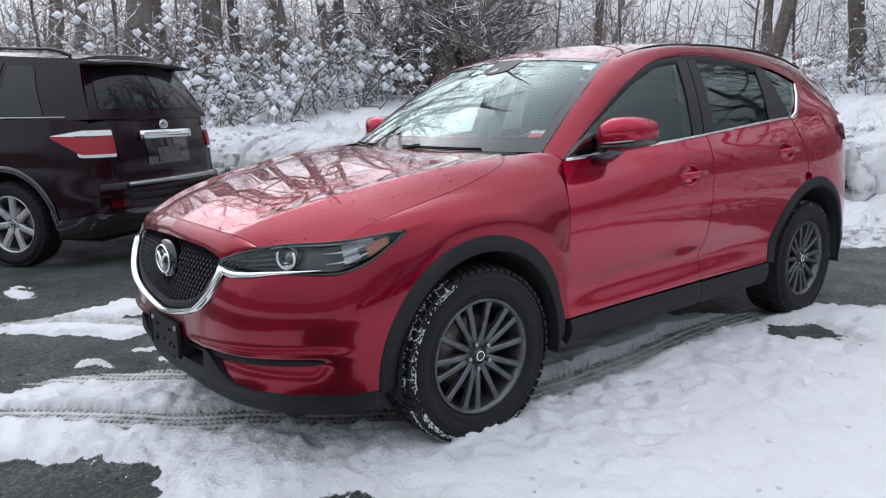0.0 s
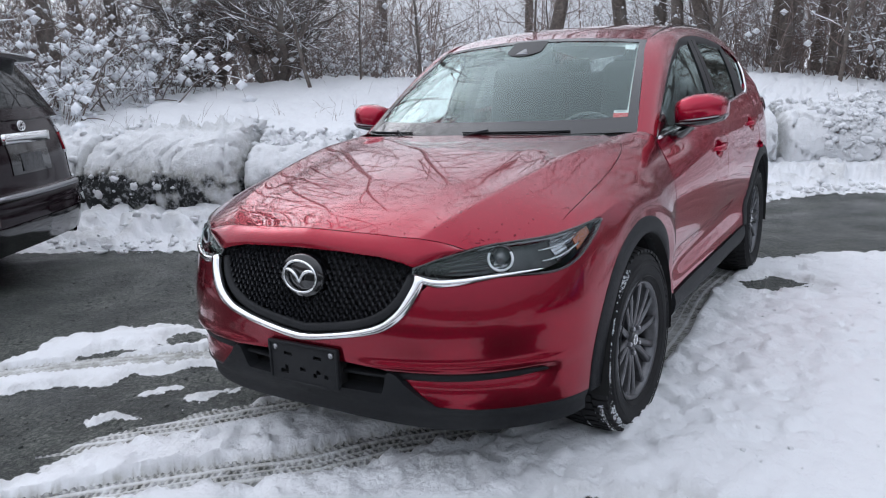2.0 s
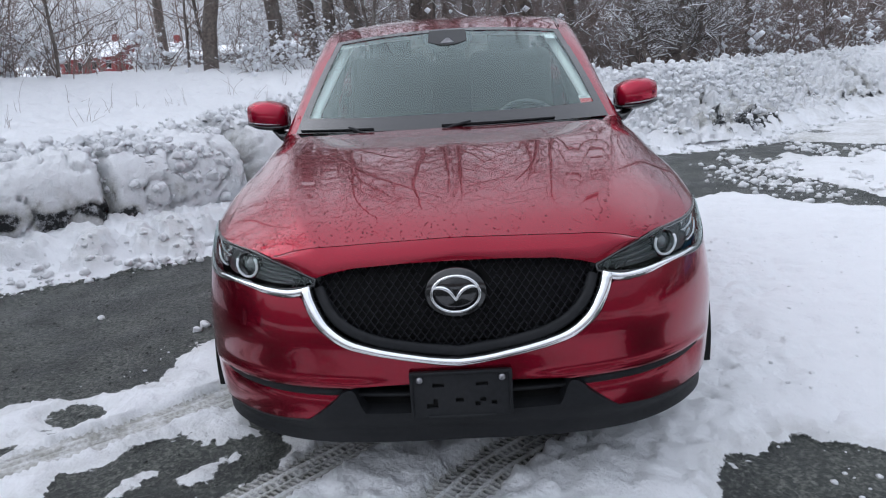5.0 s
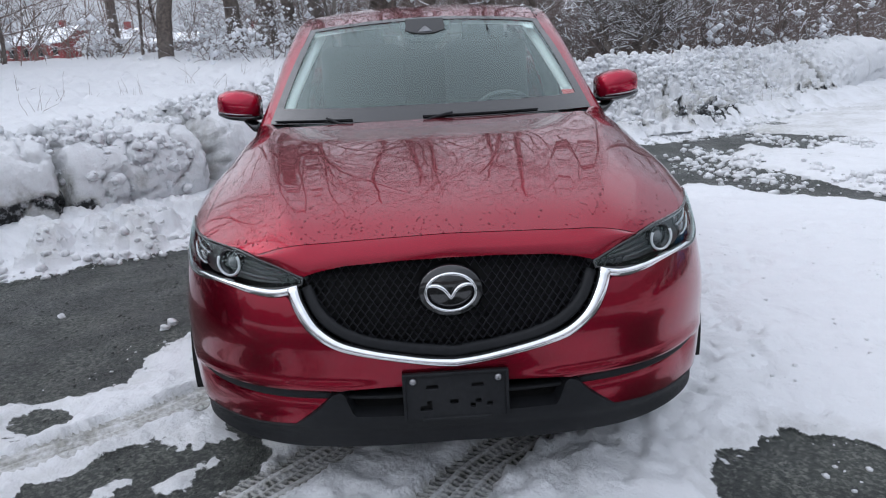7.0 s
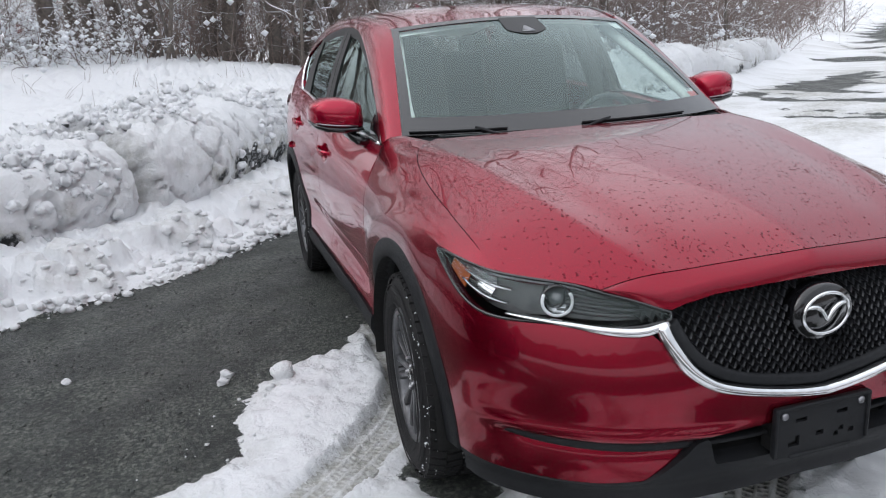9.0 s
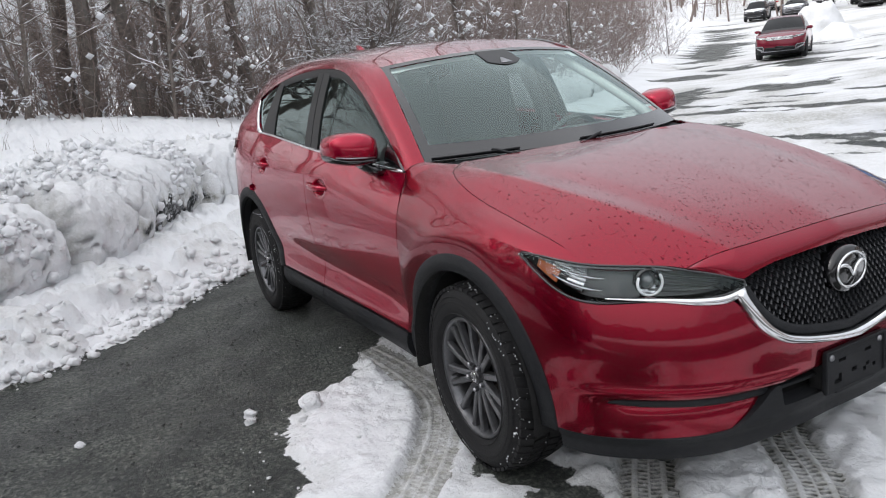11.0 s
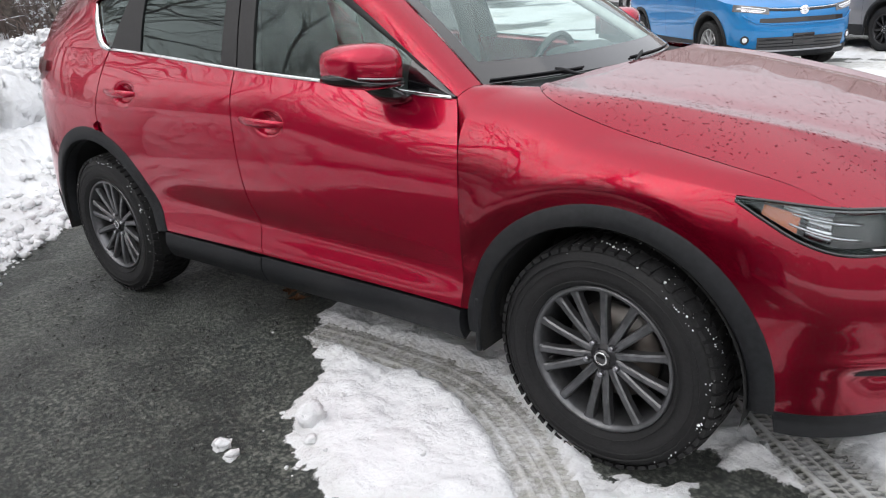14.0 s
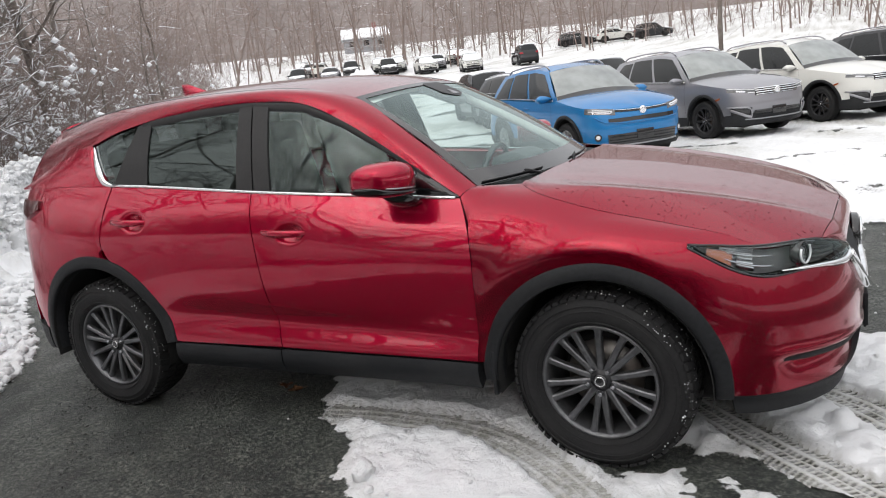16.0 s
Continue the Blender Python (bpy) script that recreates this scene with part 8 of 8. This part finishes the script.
# ---- woods, brush, houses ----
class Wood:
    """Collects tapered limbs as one mesh."""

    def __init__(self, seed):
        self.rnd = random.Random(seed)
        self.V, self.F, self.paths = [], [], []

    def limb(self, start, way, length, r0, r1, segs, sides, wander=.12, lift=0.0, droop=0.0):
        """One bent limb; returns its points and radii."""
        rnd = self.rnd
        P, R = [Vector(start)], [r0]
        d = Vector(way).normalized()
        for k in range(segs):
            d = (d + Vector((rnd.gauss(0, wander), rnd.gauss(0, wander), rnd.gauss(0, wander * .7) + lift - droop * (k / segs)))).normalized()
            P.append(P[-1] + d * length / segs)
            R.append(r0 + (r1 - r0) * (k + 1) / segs)
        base = len(self.V)
        e = d.orthogonal().normalized()
        for i, p in enumerate(P):
            t = (P[min(i + 1, segs)] - P[max(i - 1, 0)]).normalized()
            e = (e - t * e.dot(t)).normalized()
            f = t.cross(e)
            for j in range(sides):
                a = 2 * math.pi * j / sides
                self.V.append(tuple(p + R[i] * (math.cos(a) * e + math.sin(a) * f)))
        for i in range(segs):
            for j in range(sides):
                k = (j + 1) % sides
                self.F.append((base + i * sides + j, base + i * sides + k, base + (i + 1) * sides + k, base + (i + 1) * sides + j))
        self.paths.append((P, R))
        return P, R

    def lining(self, share, thin=.004, seed=1):
        """Snow that lies along the upper side of the more level limbs."""
        r = random.Random(seed)
        V, F = [], []
        for P, R in self.paths:
            if R[0] < thin or r.random() > share:
                continue
            d = (P[-1] - P[0]).normalized()
            if abs(d.z) > .90:
                continue
            side = d.cross(Vector((0, 0, 1))).normalized()
            i = r.randint(0, 1)
            while i < len(P) - 1:
                run = r.randint(1, 3)
                pts = []
                for k in range(i, min(i + run, len(P) - 1)):
                    pts += [(P[k].lerp(P[k + 1], u), R[k]) for u in (0, .5)]
                pts.append((P[min(i + run, len(P) - 1)], R[min(i + run, len(P) - 1)]))
                b = len(V)
                for n, (p, rad) in enumerate(pts):
                    end = .25 if n in (0, len(pts) - 1) else r.uniform(.6, 1.7)
                    w, h = (rad * .75 + .0045) * end, (rad * .5 + .009) * end
                    c = p + Vector((0, 0, rad * .45))
                    V += [tuple(c - side * w), tuple(c + Vector((0, 0, h))), tuple(c + side * w)]
                for n in range(len(pts) - 1):
                    F += [(b + n * 3 + j, b + n * 3 + (j + 1) % 3, b + n * 3 + 3 + (j + 1) % 3, b + n * 3 + 3 + j) for j in range(3)]
                i += run + r.randint(1, 3)
        return V, F

    def tufts(self, count, size, seed=1):
        """Small lumps of snow caught on the twigs."""
        r = random.Random(seed)
        V, F = [], []
        for _ in range(count):
            P, R = r.choice(self.paths)
            k = r.randint(1, len(P) - 1)
            g = blob(P[k] + Vector((0, 0, R[k])), size * r.uniform(.4, 1.3), r, .75)
            b = len(V)
            V += g[0]
            F += [tuple(i + b for i in f) for f in g[1]]
        return V, F

    def branch(self, start, way, length, r, level, lift=.05, droop=0.0, dens=1.0, wander=.21):
        segs = (9, 7, 5, 3)[level]
        P, R = self.limb(start, way, length, r, r * (.35 if level < 2 else .3), segs, (6, 4, 3, 3)[level], wander, lift, droop)
        if level >= 3:
            return
        rnd = self.rnd
        for _ in range(int((7, 6, 5, 0)[level] * dens)):
            k = rnd.randint(1, segs)
            t = (P[k] - P[k - 1]).normalized()
            side = t.orthogonal().normalized()
            side.rotate(Matrix.Rotation(rnd.uniform(0, 6.28), 3, t))
            w = t * rnd.uniform(.3, .9) + side * rnd.uniform(.6, 1.0)
            self.branch(P[k], w, length * rnd.uniform(.32, .60), max(.0026, R[k] * rnd.uniform(.38, .58)), level + 1, lift, droop, dens, wander)


def tree_kind(seed, height, r, spread=1.0, first=.25, lean=0.0, twig=BARK_SNOWY, trunk_mat=BARK, stems=1, dens=.72, droop=0.0, snowy=.45, label="bare deciduous tree with snow on its branches"):
    trunk, crown = Wood(seed), Wood(seed + 500)
    rnd = random.Random(seed + 9)
    for s_ in range(stems):
        a = rnd.uniform(0, 6.28)
        ln = lean if stems == 1 else rnd.uniform(.25, .75)
        h_ = height * rnd.uniform(.7, 1) if stems > 1 else height
        P, R = trunk.limb((math.cos(a) * .12 * (stems > 1), math.sin(a) * .12 * (stems > 1), -.3), (ln * math.cos(a), ln * math.sin(a), 1), h_, r * .74, r * .11, 20, 9, .065 if stems == 1 else .12)
        for k in range(2, len(P) - 1):
            if k / len(P) < first:
                continue
            for _ in range(2 if stems == 1 else 3):
                b = rnd.uniform(0, 6.28)
                up = rnd.uniform(.15, .9)
                crown.branch(P[k], (math.cos(b), math.sin(b), up), h_ * rnd.uniform(.16, .34) * spread * (1.15 - .7 * k / len(P)), R[k] * rnd.uniform(.30, .55), 1, .05, droop, dens)
    ob = thing("tree", label, "tree")
    part("trunk", (trunk.V, trunk.F), trunk_mat, ob)
    top = part("crown", (crown.V, crown.F), twig, ob)
    if snowy:
        trunk.paths = trunk.paths if stems > 1 else []
        tagged(part("branch_snow", join(crown.lining(snowy, .004, seed), trunk.lining(1.0, .01, seed), crown.tufts(int(200 * snowy), .020, seed)), SNOW_CAP, top, "snow lying along the branches"), kind="stuff")
    return ob


def settle(ob, x, y, turn=0.0, size=1.0, sink=.05):
    m = Matrix.Translation((x, y, height_at(x, y) - sink)) @ Matrix.Rotation(turn, 4, "Z")
    ob.matrix_world = m
    ob.scale = (size,) * 3
    return ob


def plant(kind, x, y, turn=0.0, size=1.0):
    m = Matrix.Translation((x, y, height_at(x, y) - .05)) @ Matrix.Rotation(turn, 4, "Z")
    o = copy_thing(kind, m)
    o.scale = (size,) * 3
    return o


WOODS_GROUP = "woods behind the lot"


def glade(x, y):
    """A thin stretch of the woods through which the houses beyond show."""
    return 189 < math.degrees(math.atan2(y, x - 4)) % 360 < 211


tall = [tree_kind(11, 13, .27, first=.22), tree_kind(12, 12, .22, 1.1, first=.2), tree_kind(13, 14, .30, .9, first=.3), tree_kind(14, 11, .17, 1.1, first=.15), tree_kind(15, 10, .12, 1.1, first=.12, lean=.12)]
multi = tree_kind(31, 6.2, .15, 1.15, first=.2, stems=6, label="many-stemmed leaning tree with snow along its limbs", dens=.9, snowy=.9)
slim = [tree_kind(41, 7.5, .07, 1.1, first=.12, twig=TWIG_BARE, dens=.62, snowy=.2, label="slim bare sapling in the woods"), tree_kind(42, 6.5, .055, 1.2, first=.1, twig=TWIG_BARE, lean=.15, dens=.62, snowy=.2, label="slim bare sapling in the woods"), tree_kind(43, 8.5, .08, 1.0, first=.15, twig=TWIG, lean=.08, dens=.62, snowy=.2, label="slim bare sapling in the woods")]
first_use = set()


def put(kind, x, y, turn, size=1.0):
    """The first tree of a kind stands where it is wanted; later ones are copies."""
    if kind.name not in first_use:
        first_use.add(kind.name)
        settle(kind, x, y, turn, size)
        return tagged(kind, group=WOODS_GROUP)
    return plant(kind, x, y, turn, size)


rnd = random.Random(77)
for k, (x, y, kind, size) in enumerate((
        (-1.8, -13.3, 2, 1.1), (-4.1, -14.2, 0, 1.1), (-5.9, -14.0, 0, .9), (-15.3, -4.6, 1, 1.0), (-16.9, -1.2, 0, .85), (-13.9, -5.9, 1, .95),
        (-16.2, -3.9, 3, 1.1), (-15.3, -2.4, 1, .9), (-15.3, -.8, 0, .8), (-16.2, 1.0, 1, .8), (-15.6, .25, 3, 1.2), (-16.2, 2.2, 1, .9), (-14.2, 4.3, 3, 1.0), (-19.5, 12.5, 4, 1.0), (-16, 9.5, 3, 1.0))):
    put(tall[kind], x, y, k * 1.3, size * 1.22)
broad = tree_kind(16, 15, .17, 1.75, first=.28, dens=.95, label="broad bare tree with a wide crown of fine twigs")
for x, y, a in ((-15.4, -3.2, 1.0), (-15.9, 3.0, 2.6), (-17.6, -1.0, .7), (-18.4, 1.6, 3.9), (-17.2, 5.2, 5.0), (-19.5, -4.6, 2.2), (-20.5, -9.5, 1.4), (-16.6, 7.8, .3), (-14.6, -11.6, 5.6), (-7.6, -14.4, 5.2), (-9.4, -13.4, 1.7), (-5.4, -15.8, 2.9), (-11.6, -12.2, .2), (-4.0, -17.2, 4.4), (-2.6, -15.6, .4), (2.8, -16.5, 3.1)):
    put(broad, x, y, a, 1.22 + .1 * math.sin(a))
put(multi, -9.7, -11.4, .4, 1.0)
put(multi, -11.4, 4.4, 2.0, .72)
put(multi, -9.2, -13.0, 4.0, .9)
# rows of further trees, thinning out to the lot's far end
for i in range(66):
    t = rnd.uniform(-.45, 1.0)
    depth_ = rnd.uniform(0, 1) ** .8 * 26 + 1.5
    bx, by = np.interp(t, [-.45, 0, .25, .5, .75, 1.0], [12, -5, -15.5, -15.5, -24, -62]), np.interp(t, [-.45, 0, .25, .5, .75, 1.0], [-22, -15, -6, 6, 24, 66])
    x, y = bx - depth_ * .8 + rnd.uniform(-2, 2), by - depth_ * .45 + rnd.uniform(-2, 2)
    kind = rnd.choice(tall[:4] + slim * 2)
    if glade(x, y) and i % 4:
        continue
    put(kind, x, y, rnd.uniform(0, 6.28), rnd.uniform(.75, 1.15))
# saplings at the wood's edge
for i in range(34):
    t = rnd.uniform(-.3, .85)
    bx, by = np.interp(t, [-.45, 0, .25, .5, .75, 1.0], [11, -5, -14.2, -13.2, -21, -58]), np.interp(t, [-.45, 0, .25, .5, .75, 1.0], [-20, -13.6, -6, 7, 23, 63])
    x, y = bx + rnd.uniform(-2.5, 1.0), by + rnd.uniform(-1.5, 1.5)
    if not glade(x, y) or i % 2:
        put(rnd.choice(slim), x, y, rnd.uniform(0, 6.28), rnd.uniform(.5, .95))


def brush_kind(seed, height, stems, mat, spread=.9, snow=0, label="tangled leafless brush"):
    w = Wood(seed)
    r = random.Random(seed)
    for _ in range(stems):
        a, q = r.uniform(0, 6.28), r.uniform(0, spread)
        out = r.uniform(.1, 1.0)
        w.branch((math.cos(a) * q, math.sin(a) * q, -.1), (math.cos(a) * out, math.sin(a) * out, 1), height * r.uniform(.55, 1.1), r.uniform(.008, .018), 1, .02, .10, .72, .26)
    ob = thing("brush", label, "shrub")
    tagged(part("twig_tangle", (w.V, w.F), mat, ob), kind="stuff")
    if snow:
        tagged(part("snow_load", join(w.lining(snow, .002, seed), w.tufts(int(420 * snow) + 40, .030, seed), w.tufts(int(160 * snow), .085, seed + 1)), SNOW_CAP, ob, "snow lying along the twigs"), kind="stuff")
    return ob


brush = [brush_kind(61, 2.3, 20, TWIG, snow=.40, label="tangled brush laden with clumps of snow"), brush_kind(62, 1.6, 22, TWIG, 1.2, snow=.75, label="low brush bowed under clumps of snow"), brush_kind(63, 2.8, 18, TWIG_BARE, snow=.12, label="tall leafless brown brush"), brush_kind(64, 2.2, 22, TWIG_BARE, 1.1, label="leafless brown brush in old snow", snow=.06)]
for x, y, k, s in ((-3.7, -11.5, 1, 1.15), (-4.6, -12.3, 0, 1.3), (-5.6, -12.2, 1, 1.2), (-2.8, -11.9, 0, 1.2), (-6.9, -12.4, 0, 1.1), (-2.0, -11.2, 1, 1.0), (-.6, -11.4, 0, 1.2), (-7.6, -12.8, 1, 1.2), (-11.2, -10.2, 1, .8), (-12.6, -3.3, 1, .7), (-12.9, -4.4, 1, .6),
                   (-13.0, 6.0, 0, 1.1), (-13.8, 7.4, 3, 1.3), (-14.6, 8.4, 2, 1.3), (-15.4, 9.8, 0, 1.2), (-14.6, 5.4, 2, 1.2), (-17.4, 11.6, 2, 1.3), (-13.4, 4.6, 2, 1.0)):
    put(brush[k], x, y, x * 3, s)
for i in range(50):
    t = rnd.uniform(-.4, .9)
    bx, by = np.interp(t, [-.45, 0, .25, .5, .75, 1.0], [11, -5, -14.6, -13.4, -21, -58]), np.interp(t, [-.45, 0, .25, .5, .75, 1.0], [-20, -13.9, -6, 7, 23, 63])
    back = rnd.uniform(0, 1) ** 1.5 * 9
    north = t > .42
    put(brush[rnd.choice((2, 3, 3, 2, 0) if north else (0, 3, 2, 3, 0, 1))], bx - back * .8 + rnd.uniform(-1, 1), by - back * .4 + rnd.uniform(-1.5, 1.5), rnd.uniform(0, 6.28), rnd.uniform(.7, 1.25))


def far_woods():
    """The wooded slopes far behind, as one mass of thin trunks and twigs."""
    w = Wood(5)
    r = random.Random(5)
    for i in range(820):
        a = r.uniform(radians(66), radians(150)) if i % 5 < 3 else r.uniform(radians(150), radians(262))
        d = r.uniform(62, 150)
        x, y = d * math.cos(a), d * math.sin(a)
        if -75 < x < 5 and 20 < y < 75 and d < 76 or (glade(x, y) and i % 6):
            continue
        z = height_at(x, y)
        hh = r.uniform(9, 17)
        P, R = w.limb((x, y, z - .4), (r.gauss(0, .06), r.gauss(0, .06), 1), hh, r.uniform(.06, .16), .02, 6, 4, .07)
        for _ in range(20):
            k = r.randint(1, 5)
            b = r.uniform(0, 6.28)
            w.limb(P[k], (math.cos(b), math.sin(b), r.uniform(.2, 1.2)), r.uniform(1.4, 3.8), .034, .008, 3, 3, .28)
    me = mesh_of("far_woods", w.V, w.F, TWIG_BARE)
    tagged(new("far_woods", me), "bare wooded slope far behind the lot", "woods", kind="stuff")


far_woods()


def thicket(name, label, seed, count, place, hmin, hmax, mat):
    """A dense mass of thin crossing twigs."""
    w = Wood(seed)
    r = random.Random(seed)
    pts = [place(r) for _ in range(count)]
    Z = terrain(np.array([p[0] for p in pts]), np.array([p[1] for p in pts]))[0]
    for (x, y), z in zip(pts, Z):
        hh = r.uniform(hmin, hmax) * (.5 + .9 * noise.noise(Vector((x * .3, y * .3, seed))) ** 2 + .35)
        P, _ = w.limb((x, y, z - .1), (r.gauss(0, .45), r.gauss(0, .45), 1), hh, r.uniform(.006, .016), .003, 4, 3, .16, 0, .1)
        for _ in range(4):
            k = r.randint(1, 4)
            b = r.uniform(0, 6.28)
            w.limb(P[k], (math.cos(b), math.sin(b), r.uniform(-.1, 1.0)), hh * r.uniform(.2, .5), .006, .002, 2, 3, .25)
    me = mesh_of(name, w.V, w.F, mat)
    tagged(new(name, me), label, "brush", kind="stuff")


def north_place(r):
    t = r.uniform(.40, .92)
    bx, by = np.interp(t, [0, .25, .5, .75, 1.0], [-5, -16.5, -15.0, -24, -62]), np.interp(t, [0, .25, .5, .75, 1.0], [-13.9, -6, 7, 23, 63])
    b = abs(r.gauss(0, 5.5))
    return bx - b * .85 + r.uniform(-.8, .8), by - b * .25 + r.uniform(-2, 2)


def south_place(r):
    t = r.uniform(-.3, .42)
    bx, by = np.interp(t, [-.45, 0, .25, .5], [11, -5, -15.2, -13.4]), np.interp(t, [-.45, 0, .25, .5], [-20.5, -14.4, -6, 7])
    b = abs(r.gauss(0, 7))
    x, y = bx - b * .8 + r.uniform(-1, 1), by - b * .45 + r.uniform(-1.5, 1.5)
    return south_place(r) if glade(x, y) and r.random() < .72 else (x, y)


thicket("thicket", "dense brown leafless thicket beside the lot", 81, 3500, north_place, 1.8, 5.6, TWIG_BARE)
def hill_place(r):
    a, d = r.uniform(radians(80), radians(150)), r.uniform(58, 125)
    while -75 < d * math.cos(a) < 5 and 20 < d * math.sin(a) < 78 and d < 80:
        a, d = r.uniform(radians(80), radians(150)), r.uniform(58, 125)
    return d * math.cos(a), d * math.sin(a)


thicket("hill_thicket", "bare brown thicket on the slope behind the lot", 83, 1700, hill_place, 3.5, 10.0, TWIG_BARE)
thicket("undergrowth", "thin bare undergrowth between the trees", 82, 2600, south_place, 1.2, 5.0, TWIG_BARE)


def weeds():
    w = Wood(9)
    r = random.Random(9)
    for i in range(90):
        t = r.uniform(0, 1)
        x = np.interp(t, [0, .25, .5, .75, 1], [1.5, -3.0, -6.5, -10.0, -10.5]) + r.gauss(0, 1.0)
        y = np.interp(t, [0, .25, .5, .75, 1], [-11, -7.5, -5.0, -1.0, 5.0]) + r.gauss(0, 1.0)
        z = height_at(x, y)
        for _ in range(r.randint(1, 4)):
            w.limb((x + r.gauss(0, .05), y + r.gauss(0, .05), z - .02), (r.gauss(0, .35), r.gauss(0, .35), 1), r.uniform(.10, .38), .003, .0012, 4, 3, .2, 0, .2)
    me = mesh_of("dry_weeds", w.V, w.F, TWIG_BARE)
    tagged(new("dry_weeds", me), "dry weed stalks poking out of the snow", "weeds", kind="stuff")


weeds()

HOUSE_RED = material("faded_red_boards", (0.24, 0.05, 0.05), 0.8, grain=0.25, grain_scale=3, stain=.3)
HOUSE_GREY = material("grey_siding", (0.28, 0.29, 0.31), 0.8, grain=0.2, grain_scale=3, stain=.3)
HOUSE_WHITE = material("white_siding", (0.7, 0.7, 0.68), 0.8, grain=0.1, grain_scale=3)


def house(x, y, turn, L, W, wall_h, roof_h, mat, label, windows=4):
    ob = thing("house", label, "house", Matrix.Translation((x, y, height_at(x, y) - .3)) @ Matrix.Rotation(radians(turn), 4, "Z"))
    wall = part("wall", hull_box([[(px, -W / 2, 0), (px, W / 2, 0), (px, W / 2, wall_h), (px, 0, wall_h + roof_h), (px, -W / 2, wall_h)] for px in (-L / 2, L / 2)]), mat, ob, smooth=False)
    for sg in (1, -1):
        o = .5
        P = np.array([[(px, sg * (W / 2 + o) * (1 - v), wall_h - roof_h * o / (W / 2) + (roof_h + roof_h * o / (W / 2)) * v + .05) for v in np.linspace(0, 1, 4)] for px in np.linspace(-L / 2 - .5, L / 2 + .5, 8)])
        part("roof", sheet(P, .18, 0, (0, 0, 0)), SNOW_CAP, ob)
        for i in range(windows):
            px = -L / 2 + L * (i + .5) / windows
            win = part("window", box(px - .5, px + .5, sg * W / 2 - .05, sg * W / 2 + .04, 1.2, 2.3, .02), BLACK_GLASS, wall)
            part("window_frame", join(box(px - .58, px + .58, sg * W / 2 - .03, sg * W / 2 + .06, 1.1, 1.2, .01), box(px - .58, px + .58, sg * W / 2 - .03, sg * W / 2 + .06, 2.3, 2.4, .01)), HOUSE_WHITE, win)
    part("chimney", box(L * .2, L * .2 + .7, -.35, .35, wall_h + roof_h * .5, wall_h + roof_h + .9, .03), HOUSE_RED, ob)
    return ob


house(-112, -54, 65, 12, 7, 3.2, 2.0, HOUSE_RED, "low faded red house with a snowy roof behind the trees")
house(-106, -42, 70, 8, 6, 3.0, 1.6, HOUSE_WHITE, "white house with a snowy roof behind the trees", 3)
house(-100, -26, 75, 22, 7, 2.6, 1.0, HOUSE_GREY, "long grey shed with a snowy roof behind the trees", 5)
house(-80, 128, 35, 8.5, 7, 3.0, 1.8, HOUSE_GREY, "grey house with a snowy roof on the far slope", 3)
pole = thing("utility_pole", "weathered wooden utility pole beyond the lot", "pole", Matrix.Translation((-4.8, 56, height_at(-4.8, 56))))
part("pole_shaft", tube([(0, 0, -.5), (0, 0, 5), (0, 0, 10.5)], [.17, .15, .12], 10), BARK, pole)
part("cross_arm", box(-1.2, 1.2, -.06, .06, 9.4, 9.55, .01), BARK, pole)
def snow_heap(cx, cy, r, h, seed):
    """A ploughed heap of broken snow: lumps on lumps, steep on one side."""
    P = np.zeros((61, 26, 3))
    z0 = height_at(cx, cy) - .1
    for a in range(61):
        for b in range(26):
            t, v = 2 * math.pi * a / 60, b / 25
            q = Vector((math.cos(t) * (1 - v) * r, math.sin(t) * (1 - v) * r, seed))
            lump = .55 * noise.noise(q * 1.4) + .30 * noise.noise(q * 3.2) + .35 * (.4 - noise.voronoi(q * 3.0)[0][0])
            rr = r * (1 - v) ** .8 * (1 + .22 * noise.noise(Vector((math.cos(t) * 1.5, math.sin(t) * 1.5, seed))))
            P[a, b] = cx + rr * math.cos(t), cy + rr * math.sin(t), z0 + h * (math.sin(v * math.pi / 2) ** .9 + lump * .45 * min(1, v * 4))
    P[60] = P[0]
    D = np.array([[max(0, .5 * noise.noise(Vector(q) * 1.2) + .1) for q in row] for row in P])
    snow_sheet("snow_heap", P, np.ones(D.shape) * 1.4, D, "ploughed heap of broken dirty snow in the lot")


snow_heap(-23.4, 36.4, 1.7, 1.9, 3)
snow_heap(-21.2, 35.0, 1.2, .8, 7)

# the wooded ridge beyond the lot
ridge = []
for a in np.radians(np.linspace(62, 158, 90)):
    col = []
    for k in range(9):
        d, hgt = 168 + 14 * k, 34 * math.sin(k / 8 * math.pi / 2) + 9 * noise.noise(Vector((a * 9, k * .15, 3)))
        col.append((d * math.cos(a), d * math.sin(a), height_at(168 * math.cos(a), 168 * math.sin(a)) - 1 + hgt * min(1, k / 3)))
    ridge.append(col)
tagged(part("wooded_ridge", sheet(np.array(ridge), 0, 0, (0, 0, -50)), FAR_SLOPE), "grey-brown bare woods on the far ridge", "backdrop", kind="structure")

# unseen woods added beyond the far side of the lot to darken low reflections
belt = []
for a in np.radians(np.linspace(-98, 62, 80)):
    col = []
    for k in range(7):
        d, hgt = 78 + 5 * k, 15 * math.sin(k / 6 * math.pi / 2) + 5 * noise.noise(Vector((a * 12, k * .3, 8))) * min(1, k / 2)
        col.append((d * math.cos(a), d * math.sin(a), height_at(78 * math.cos(a), 78 * math.sin(a)) - 1 + hgt))
    belt.append(col)
tagged(part("wooded_ridge", sheet(np.array(belt), 0, 0, (0, 0, -50)), FAR_SLOPE), "unseen belt of grey-brown bare woods added to darken low reflections", "backdrop", kind="structure")
